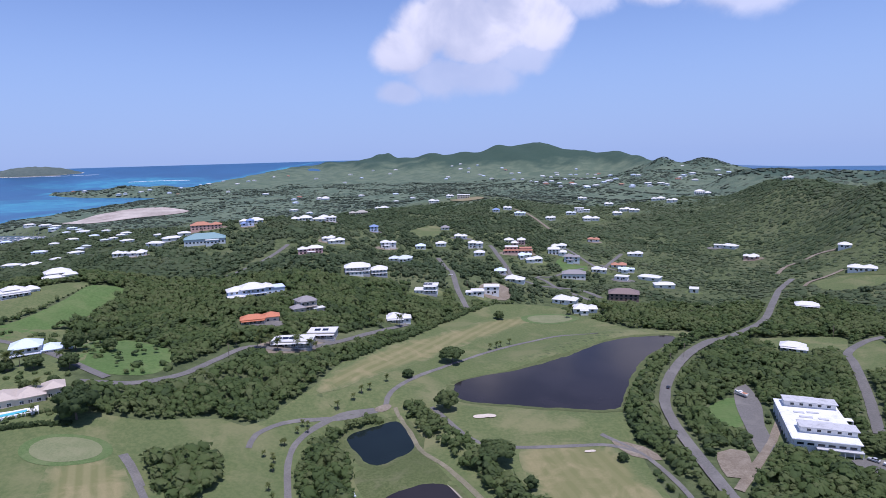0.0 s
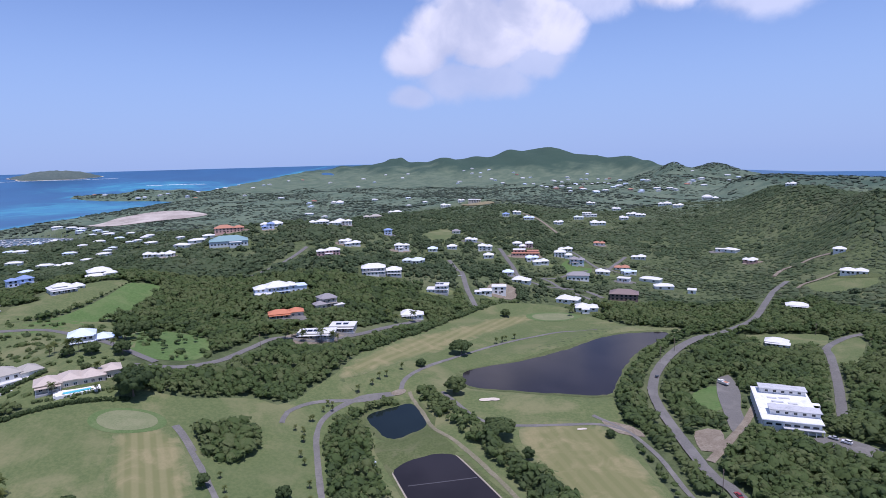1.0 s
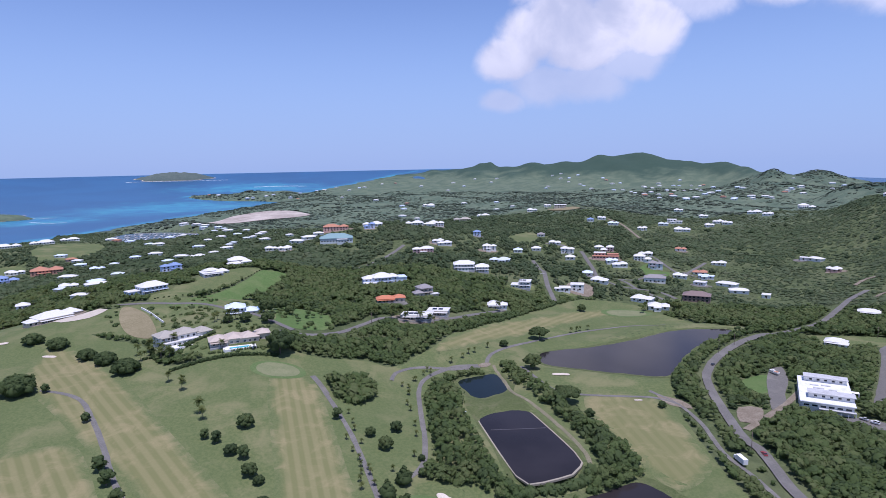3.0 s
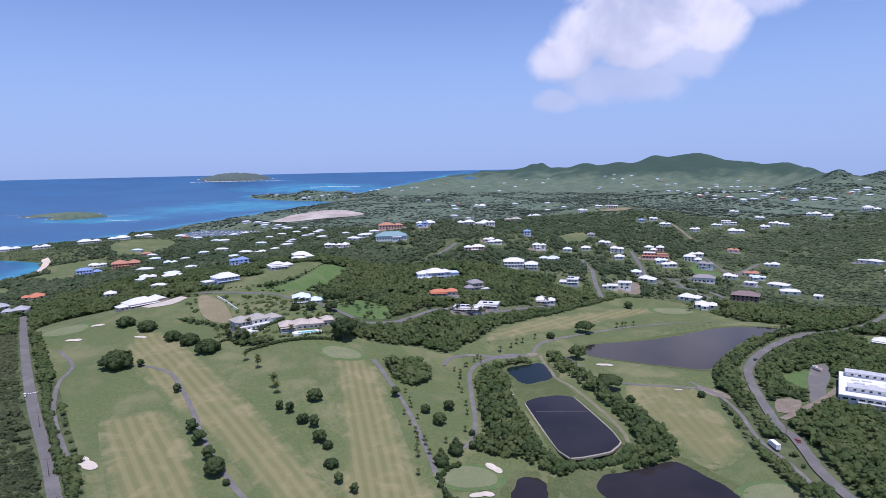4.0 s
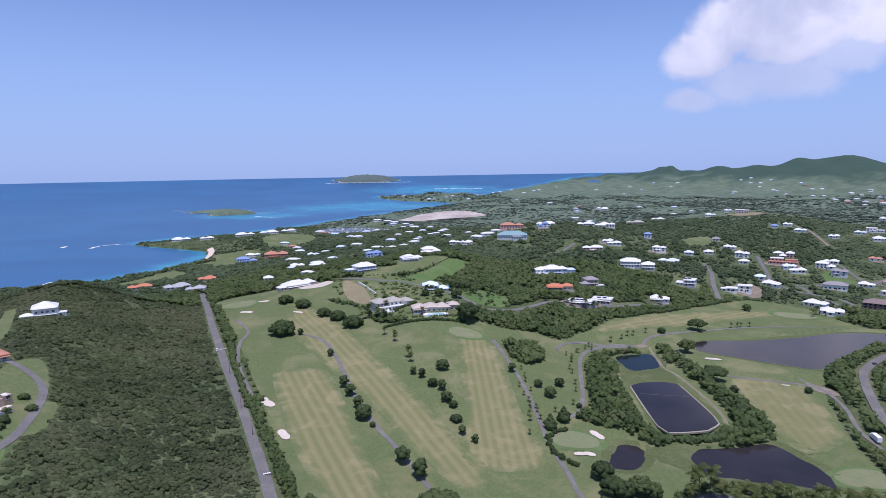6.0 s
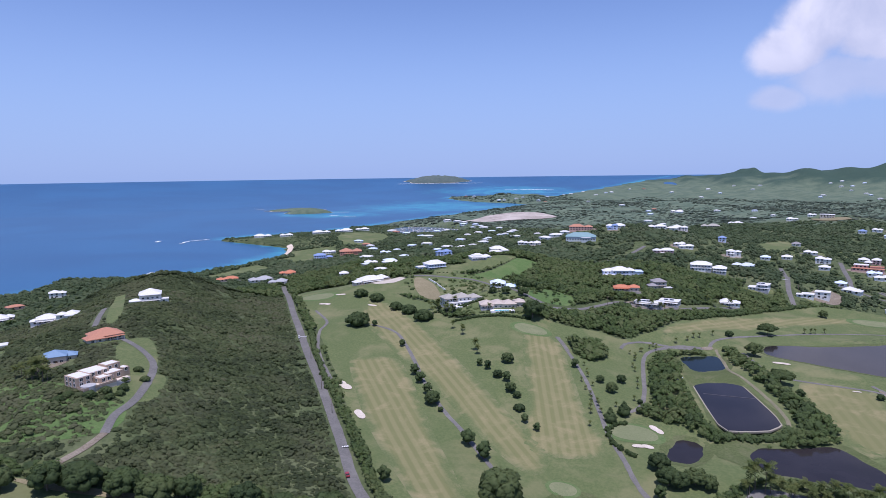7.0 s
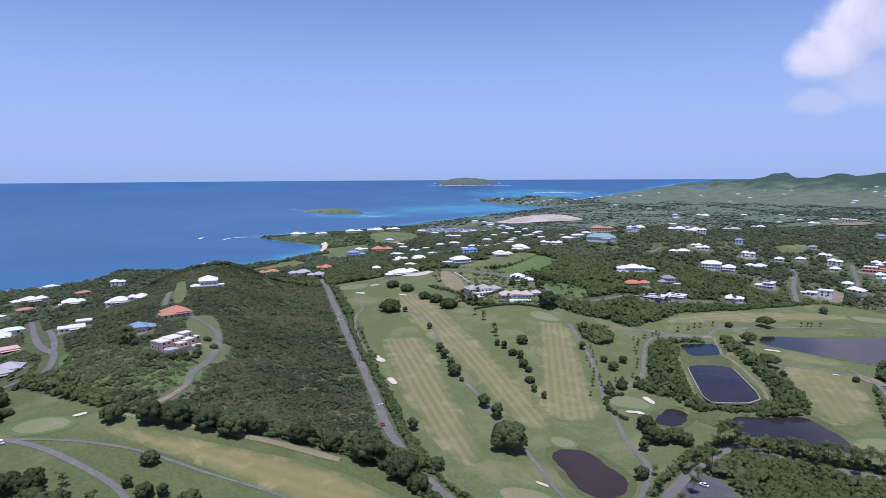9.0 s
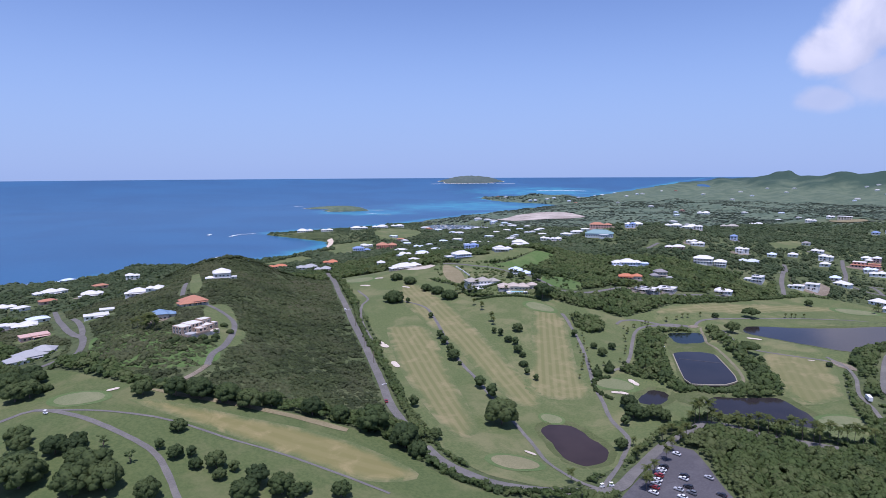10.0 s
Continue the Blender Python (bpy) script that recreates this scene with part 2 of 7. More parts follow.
M = {
    "scrub": earth("scrub", (0.062, 0.082, 0.034), (0.108, 0.132, 0.056), (0.150, 0.158, 0.080), 55, 6.5, relief=1.0, depth=1.6, hazed_inland=((0.092, 0.130, 0.086), (0.132, 0.168, 0.108), (0.040, 0.074, 0.054))),
    "lawn": earth("lawn", (0.092, 0.122, 0.046), (0.134, 0.156, 0.062), (0.225, 0.208, 0.105), 27, 1.6, relief=0.3, depth=0.2, third=0.6),
    # the lawn again for golf_south, greener and with shade put into its tones
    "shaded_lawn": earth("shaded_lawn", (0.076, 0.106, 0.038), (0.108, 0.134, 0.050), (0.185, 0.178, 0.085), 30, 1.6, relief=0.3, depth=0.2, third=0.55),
    "lush": earth("lush", (0.076, 0.128, 0.038), (0.106, 0.168, 0.052), (0.15, 0.182, 0.072), 15, 1.6, relief=0.3, depth=0.2),
    "green": earth("green", (0.155, 0.175, 0.085), (0.19, 0.205, 0.105), (0.24, 0.235, 0.13), 9, 0.9, relief=0.1, depth=0.05),
    "dry_green": earth("dry_green", (0.185, 0.180, 0.095), (0.235, 0.215, 0.118), (0.275, 0.245, 0.14), 6, 0.9, relief=0.1, depth=0.05),
    "collar": earth("collar", (0.086, 0.132, 0.046), (0.115, 0.166, 0.060), (0.16, 0.186, 0.084), 9, 0.9, relief=0.1, depth=0.05),
    "bank": earth("bank", (0.072, 0.094, 0.034), (0.112, 0.130, 0.052), (0.155, 0.152, 0.080), 9, 1.2, relief=0.4, depth=0.3),
    "straw": earth("straw", (0.19, 0.165, 0.09), (0.25, 0.215, 0.125), (0.30, 0.255, 0.155), 12, 1.2, relief=0.3, depth=0.2),
    "sand": earth("sand", (0.50, 0.43, 0.34), (0.60, 0.53, 0.43), (0.68, 0.61, 0.52), 4, 0.6, relief=0.2, depth=0.1),
    "beach": earth("beach", (0.55, 0.44, 0.33), (0.62, 0.52, 0.40), (0.66, 0.58, 0.47), 12, 1.6),
    "mud_flat": earth("mud_flat", (0.30, 0.255, 0.215), (0.44, 0.385, 0.325), (0.56, 0.50, 0.425), 160, 14, third=0.9),
    "soil": earth("soil", (0.165, 0.135, 0.098), (0.245, 0.205, 0.15), (0.33, 0.29, 0.22), 8, 1.0),
    "asphalt": earth("asphalt", (0.128, 0.122, 0.110), (0.164, 0.156, 0.141), (0.215, 0.203, 0.18), 11, 1.0, relief=0.15, depth=0.05),
    "path": earth("path", (0.135, 0.128, 0.114), (0.17, 0.162, 0.146), (0.235, 0.22, 0.188), 9, 0.8, relief=0.15, depth=0.05),
    "bank_track": earth("bank_track", (0.15, 0.145, 0.085), (0.215, 0.19, 0.125), (0.28, 0.245, 0.17), 6, 0.9, relief=0.2, depth=0.08),
    "concrete": plain("concrete", (0.46, 0.43, 0.38), 0.9, 0.3),
    "pond": water("pond", (0.030, 0.026, 0.027), 0.10, 0.15, 1.8),
    "mud_pond": water("mud_pond", (0.052, 0.036, 0.031), 0.12, 0.12, 1.8),
    "deep_pond": water("deep_pond", (0.012, 0.019, 0.019), 0.10, 0.15, 1.8),
    "basin": water("basin", (0.085, 0.135, 0.17), 0.3, 0.2, 3.0),
    "sea": sea_water(),
}


# ---- the lie of the land ----
# mounds and dips of the ground: x, y, radius, height
MOUNDS_GOLF = [(18, 284, 75, 1.1), (166, 291, 75, -1.4), (174, 241, 75, -2.5), (-118, 383, 75, 14), (-209, 298, 75, 21.1), (5, 373, 75, -4.8), (22, 247, 75, -2.2), (-33, 230, 75, -2.5), (46, 496, 75, -7.7), (-145, 470, 75, 10.1), (222, 374, 75, 0.4), (103, 750, 75, 11), (-210, 77, 75, 3.1), (-35, 139, 75, -1.6), (-281, 176, 75, 11.2), (-138, 163, 75, 6.9), (-179, 240, 75, 9.5), (-319, 371, 75, 16), (-350, 280, 75, 17.1), (-180, 54, 75, -1.5), (-413, 81, 75, 30), (-345, 4, 75, 17.9), (-277, -38, 75, 17.6), (-74, 23, 75, -1.3)]
MOUNDS_WEST = [(-35, 111, 75, -1.7), (-158, 14, 75, 2.2), (-110, 80, 75, -1.7), (-57, 41, 75, -6.2), (-238, -114, 75, 5.8), (-177, -115, 75, 6.5), (24, 167, 75, -0.4), (-121, 570, 75, 22.5), (-26, 439, 75, 6.1), (168, 554, 75, 1.7), (-292, 467, 75, 22.2), (8, 563, 75, 16.9), (-417, -39, 75, 11.6), (-503, 47, 75, 10), (-521, 152, 75, 38.2), (-260, 250, 75, -2.7), (-66, 541, 75, 3.4), (100, 20, 75, -5.8), (60, -60, 75, -4.6), (-40, -90, 75, 1), (120, 140, 75, -3.4), (-100, -130, 75, 0.7), (250, 250, 75, 3.3), (270, 150, 75, -1.7)]
MOUNDS_REST = [(-505, 178, 42, 7.0), (-470, -130, 75, 3.4), (-330, -120, 75, 4.8), (-330, 120, 75, 3), (330, 400, 75, 2.8), (-60, 310, 75, 5.1), (-420, 230, 75, 4.8)]
MOUNDS_FAR = [(-164, 880, 150, 21.4), (52, 1311, 260, 38), (288, 1200, 260, -11), (398, 786, 260, -13.6), (340, 555, 260, -14.5), (-314, 861, 150, 29.8), (-700, 500, 260, -7.5), (-600, 650, 260, -13.6), (-650, 300, 260, -1.5), (-420, 620, 260, 32.2), (-500, 900, 260, -15), (-250, 1500, 260, -9.7), (-600, 1250, 260, -10.2), (-780, 1650, 260, -14.5), (-150, 2000, 260, -6.2), (600, 700, 260, 13.5), (700, 1000, 260, 8.4), (620, 1150, 260, 36.8), (900, 900, 260, 26.6), (200, 950, 260, 8.5)]
MOUNDS_WIDE = [(500, 1500, 260, 4.8), (1100, 1500, 260, 67.6), (300, 2000, 260, 23.2), (800, 2200, 260, 46.9), (-500, 2300, 260, -7.3), (450, 380, 260, 4.4), (600, 450, 260, 16.3), (300, -100, 260, -6.9), (100, -300, 260, 0.3), (-300, -350, 260, 19.5), (500, 100, 260, 2.8), (-700, 0, 260, -4.3)]
# hills on the horizon: bearing from north, distance, height, width across, width along
HILLS = [(-12.2, 4300, -37.8, 59, 387), (-11.2, 4261, -13.7, 88, 383), (-9.1, 4183, 4.8, 108, 376), (-7.3, 4115, 23.6, 78, 370), (-6.3, 4076, 31.4, 60, 366), (-5.6, 4300, 19.7, 37, 387), (-5.0, 4027, 45.4, 60, 362), (-4.5, 4300, 23.0, 34, 387), (-3.8, 3983, 21.2, 60, 358), (-2.9, 3950, 46.1, 64, 355), (-1.4, 3930, 51.6, 81, 353), (0.2, 3910, 69.4, 94, 351), (2.3, 3884, 75.9, 93, 349), (3.9, 3865, 63.5, 80, 347)]
HILLS_EAST = [(5.4, 3845, 107.5, 86, 346), (7.2, 3822, 113.2, 92, 344), (9.0, 3800, 118.8, 91, 342), (10.8, 3741, 103.1, 90, 336), (12.5, 3683, 73.4, 76, 331), (13.8, 3641, 77.1, 88, 327), (16.0, 3566, 111.6, 92, 321), (17.4, 3392, 46.6, 60, 305), (18.4, 3235, 60.8, 60, 291), (19.9, 2998, 69.4, 60, 269), (20.7, 2983, 10.9, 70, 268), (23.0, 2941, 69.8, 101, 264), (25.2, 2900, 29.6, 95, 261), (27.1, 2720, 21.6, 84, 244)]
HILLS_NEAR = [(25.6, 1950, 31.9, 60, 175), (27.3, 1950, 16.6, 60, 175), (28.5, 1950, 16.8, 60, 175), (29.8, 1950, 13.2, 60, 175), (31.7, 1950, 5.2, 67, 175), (33.6, 1950, 1.1, 74, 175), (35.8, 1950, -20.0, 80, 175), (25.3, 1250, -16.3, 60, 150), (27.0, 1206, 16.3, 60, 150), (28.6, 1162, 11.5, 60, 150), (30.6, 1108, 14.0, 60, 150), (32.2, 1064, 24.5, 60, 150), (33.7, 1020, -2.4, 60, 150), (35.1, 977, -17.0, 60, 150), (36.0, 950, 71.5, 60, 150)]
HILLS = HILLS + HILLS_EAST + HILLS_NEAR
COAST_Y = [-3000, -900, 0, 160, 280, 385, 463, 520, 605, 650, 705, 748, 764, 780, 824, 947, 1110, 1390, 1810, 2100, 2500, 2600, 2640, 2760, 2900, 2960, 3080, 3450, 4090, 4442, 4900]
COAST_X = [-700, -930, -915, -895, -935, -850, -832, -828, -853, -864, -892, -935, -1040, -1185, -1235, -1190, -1125, -1140, -1155, -1160, -1165, -1190, -1500, -1750, -1800, -1450, -1260, -1220, -1070, -930, -700]


def smooth(a, b, v):
    u = np.clip((v - a) / (b - a), 0, 1)
    return u * u * (3 - 2 * u)


def lift(x, y):
    """Far off, where the sheet ends, it rises to the height at which the horizon stands."""
    r = np.maximum(np.hypot(x - 40, y + 140), 3000.0)
    end = np.interp(np.degrees(np.arctan2(x, y)), [0, 30], [1 / 24000, 1 / 5100])
    inverse = 1 / 3000 + (r - 3000) / 1900 * (end - 1 / 3000)
    return 158 * (1 - r * inverse)


def curve(points, closed=True, step=6):
    """A smooth line through the points."""
    p = np.array(points, float)
    n, out = len(p), []
    for i in range(n if closed else n - 1):
        a, b, c, d = (p[(i + k) % n] if closed else p[min(max(i + k, 0), n - 1)] for k in (-1, 0, 1, 2))
        m = max(1, int(np.hypot(*(c - b)) / step))
        for u in np.arange(m) / m:
            out.append(0.5 * (2 * b + (c - a) * u + (2 * a - 5 * b + 4 * c - d) * u * u + (3 * b - a - 3 * c + d) * u ** 3))
    if not closed:
        out.append(p[-1])
    return np.array(out)


def away(line, x, y, closed=True):
    """Distance to a line of points; negative inside when it is closed."""
    x, y = np.asarray(x, float), np.asarray(y, float)
    best, odd = np.full(x.shape, 1e18), np.zeros(x.shape, bool)
    n = len(line)
    for i in range(n if closed else n - 1):
        (ax, ay), (bx, by) = line[i], line[(i + 1) % n]
        dx, dy = bx - ax, by - ay
        u = np.clip(((x - ax) * dx + (y - ay) * dy) / max(dx * dx + dy * dy, 1e-9), 0, 1)
        best = np.minimum(best, (x - ax - u * dx) ** 2 + (y - ay - u * dy) ** 2)
        if closed:
            cross = (ay > y) != (by > y)
            odd ^= cross & (x < dx * (y - ay) / (dy if dy else 1e-9) + ax)
    d = np.sqrt(best)
    return np.where(odd, -d, d) if closed else d


def near_box(line, pad, x, y):
    lo, hi = line.min(0) - pad, line.max(0) + pad
    return (x > lo[0]) & (x < hi[0]) & (y > lo[1]) & (y < hi[1])


def raw(x, y):
    z = np.full(x.shape, 20.0)
    for cx, cy, r, h in MOUNDS_GOLF + MOUNDS_WEST + MOUNDS_REST + MOUNDS_FAR + MOUNDS_WIDE:
        z = z + h * np.exp(-((x - cx) ** 2 + (y - cy) ** 2) / r ** 2)
    for az, r, h, across, along in HILLS:
        s, c = math.sin(radians(az)), math.cos(radians(az))
        u, v = x * c - y * s, x * s + y * c - r
        z = z + h * np.exp(-(u / across) ** 2 - (v / along) ** 2)
    z = np.maximum(z, 1.6 + 0.5 * np.sin(x / 90) * np.sin(y / 70))
    wild = smooth(700, 1500, np.hypot(x, y))
    z = z + wild * (7 * np.sin(x / 140 + 1.7 * np.sin(y / 210)) * np.sin(y / 170 + 1.3 * np.sin(x / 190)) + 3 * np.sin(x / 53 + y / 71))
    # spurs and gullies on the far hills
    far = smooth(2500, 3200, np.hypot(x, y))
    z = z + far * (7 * np.sin(x / 62 + 1.6 * np.sin(y / 130)) * np.sin(y / 210 + 0.8 * np.sin(x / 90)) + 5 * np.sin(x / 31 + y / 95))
    east = np.interp(y, COAST_Y, COAST_X)
    d = x - east + 12 * np.sin(y / 37) + 8 * np.sin(y / 17 + x / 60)
    z = np.where(d > 0, 0.6 + (z - 0.6) * smooth(-40, 260, d), np.maximum(d * 0.06, -8))
    # the land ends at the far coast
    r, angle = np.hypot(x, y), np.degrees(np.arctan2(x, y))
    end = np.interp(angle, [-180, -90, -30, 15, 21, 30, 60, 180], [900, 900, 4450, 4350, 3350, 2500, 2500, 1500])
    z = z * (1 - smooth(0, 250, r - end)) - 8 * smooth(0, 250, r - end)
    return z + lift(x, y)


# ponds: water level and shore
PONDS = {
    "lake": (17.0, [(6, 336), (21, 348), (44, 357), (78, 379), (108, 405), (132, 416), (162, 417), (151, 399), (128, 374), (109, 342), (92, 304), (86, 296), (57, 300), (25, 308), (9, 314)]),
    "lined_pond": (17.4, [(-34, 232), (-31, 240), (-15, 249), (-6, 239), (22, 181), (24, 167), (20, 159), (1, 148), (-5, 155), (-28, 214)]),
    "small_pond": (17.6, [(-46, 270), (-36, 281), (-24, 287), (-15, 264), (-19, 253), (-32, 245)]),
    "low_pond": (12.8, [(-2, 133), (1, 126), (8, 119), (21, 116), (33, 117), (46, 118), (59, 121), (74, 123), (73, 137), (60, 155), (48, 163), (29, 149), (7, 142)]),
    "green_pond": (12.8, [(-22, 107), (-22, 131), (-15, 134), (-9, 131), (-8, 117), (-12, 107)]),
    "south_pond": (9.0, [(-56, 38), (-58, 47), (-54, 53), (-44, 55), (-28, 45), (-16, 36), (-13, 25), (-17, 16), (-23, 12), (-32, 15), (-40, 23)]),
    "marina": (0.9, [(-985, 1180), (-1000, 1270), (-905, 1300), (-800, 1250), (-760, 1160), (-830, 1110), (-900, 1110)])}


def worn_shore(p, wear):
    """A shore with small bays and points."""
    line = curve(p, True, 3 if wear else 6)
    middle = line.mean(0)
    out = (line - middle) / np.linalg.norm(line - middle, axis=1)[:, None]
    w = np.arange(len(line))
    return line + out * (wear * (0.6 * np.sin(w * 0.83) + 0.5 * np.sin(w * 1.71 + 1) + 0.35 * np.sin(w * 2.9 + 2)))[:, None]


SHORES = {k: (level, worn_shore(p, 0.0 if k in ("lined_pond", "marina") else 0.8)) for k, (level, p) in PONDS.items()}


def ground(x, y):
    x, y = np.atleast_1d(np.asarray(x, float)), np.atleast_1d(np.asarray(y, float))
    z = raw(x, y)
    for level, line in SHORES.values():
        near = near_box(line, 40, x, y)
        if near.any():
            d = away(line, x[near], y[near])
            w = smooth(34, 3, d)
            z[near] = z[near] * (1 - w) + w * (level + np.clip(d * 0.16, -1.6, 4))
    return z


def high(x, y):
    return float(ground(x, y)[0])

# roads and paths: width and the points of the middle line
ROADS = {
    "main_road": (5.6, [(122, 122), (114, 158), (113, 183), (112, 199), (108, 214), (110, 282), (117, 310), (131, 339), (154, 373), (183, 403), (214, 427), (249, 461), (286, 517), (305, 546), (323, 573), (344, 598), (359, 614)]),
    "side_road": (5, [(196, 260), (219, 301), (243, 347), (253, 368), (277, 387), (294, 393)]),
    "west_road": (5.5, [(-114, -18), (-136, -3), (-160, 18), (-198, 50), (-235, 81), (-283, 119), (-334, 162), (-413, 231), (-527, 332)]),
    "hotel_road": (6, [(-87, -34), (-72, -42), (-54, -45), (-39, -44), (-21, -35), (-5, -22), (5, -9), (6, 18), (10, 54), (19, 83), (21, 89), (34, 92), (50, 90), (69, 92), (87, 95)]),
    "hill_road": (5, [(-4, 725), (5, 660), (12, 544), (17, 510), (20, 494)]),
    "ridge_road": (5, [(-195, 546), (-190, 578), (-193, 665), (-186, 739)]),
    "village_road": (5, [(64, 792), (67, 729), (72, 682), (75, 625), (93, 590), (115, 586), (135, 578), (146, 549)]),
    "upper_road": (4.5, [(163, 796), (172, 723), (184, 694), (210, 739), (234, 785)]),
    "lane": (4, [(-173, 278), (-152, 285), (-136, 303), (-126, 326), (-114, 347), (-89, 349), (-66, 373), (-48, 401), (-26, 431)]),
    "villa_road": (4.5, [(-333, 330), (-294, 342), (-256, 349), (-190, 300), (-164, 286)]),
    "west_lane": (4.5, [(-588, 5), (-429, -55), (-382, -69), (-358, -73), (-324, -92), (-323, -105), (-322, -119)]),
    "stone_drive": (4, [(-355, 19), (-325, 16), (-297, 7), (-275, -9), (-254, -31), (-245, -47), (-233, -59)]),
    "dirt_villa": (3.2, [(-233, -59), (-227, -71), (-223, -84)]),
    "dirt_track": (4.5, [(360, 644), (383, 669), (403, 675), (424, 681), (438, 670)]),
    "dirt_drive": (3.5, [(350, 578), (364, 592), (384, 600), (407, 609)]),
    "dirt_slope": (4.5, [(140, 1165), (159, 1124), (169, 1057), (174, 955)]),
    "dirt_lane": (3.5, [(192, 493), (222, 509), (243, 522)]),
    "cross_road": (4.5, [(99, 633), (106, 616), (112, 586), (125, 559), (138, 531)]),
    "garden_road": (4, [(101, 636), (116, 638), (140, 667), (161, 684)]),
    "end_road": (4, [(187, 708), (194, 694), (211, 676)]),
    "west_drive": (4, [(-483, -24), (-392, -58), (-366, -70)]),
    "ridge_drive": (4, [(-441, 61), (-412, 40), (-389, 24)]),
    "dirt_farm": (4, [(113, 220), (127, 236), (148, 261), (162, 280)]),
}
PATHS = {
    "a": (2.6, [(-121, 221), (-106, 201), (-90, 178), (-74, 151), (-56, 118), (-41, 94), (-26, 70), (-10, 51), (-6, 30), (-2, 0), (-1, -15)]),
    "b": (2.8, [(-36, 296), (-52, 288), (-63, 271), (-67, 246), (-60, 213), (-52, 183), (-49, 158), (-56, 143)]),
    "c": (2.8, [(-85, 248), (-85, 259), (-76, 271), (-62, 281), (-47, 288), (-37, 294), (-31, 300), (-29, 312), (-15, 341), (5, 365), (28, 392), (62, 420), (90, 436), (112, 428)]),
    "d": (2.6, [(-7, 297), (0, 284), (10, 266), (20, 260), (33, 258), (53, 258), (73, 258), (85, 250)]),
    "e": (2.6, [(-272, 184), (-255, 182), (-240, 176), (-222, 161), (-197, 137), (-177, 116), (-158, 99), (-139, 84), (-122, 73), (-77, 39), (-52, 17), (-34, -1), (-14, -14), (-2, -16)]),
    "f": (2.4, [(-351, 203), (-312, 175), (-297, 150), (-273, 122), (-246, 99), (-225, 83)]),
    "g": (3, [(-252, -162), (-250, -147), (-226, -139), (-192, -135), (-164, -134), (-142, -140), (-124, -147)]),
    "h": (1.6, [(-247, -145), (-219, -129), (-185, -113), (-154, -104), (-125, -94), (-95, -88), (-68, -85)]),
    "i": (3.4, [(-129, 230), (-124, 225), (-119, 219), (-114, 212)]),
    "j": (2.4, [(72, 268), (85, 250), (92, 223), (93, 204), (95, 188), (102, 168), (106, 150)]),
    "k": (2.2, [(-26, 299), (-17, 274), (-10, 252), (3, 234), (16, 208), (26, 184), (29, 168), (22, 153)]),
}
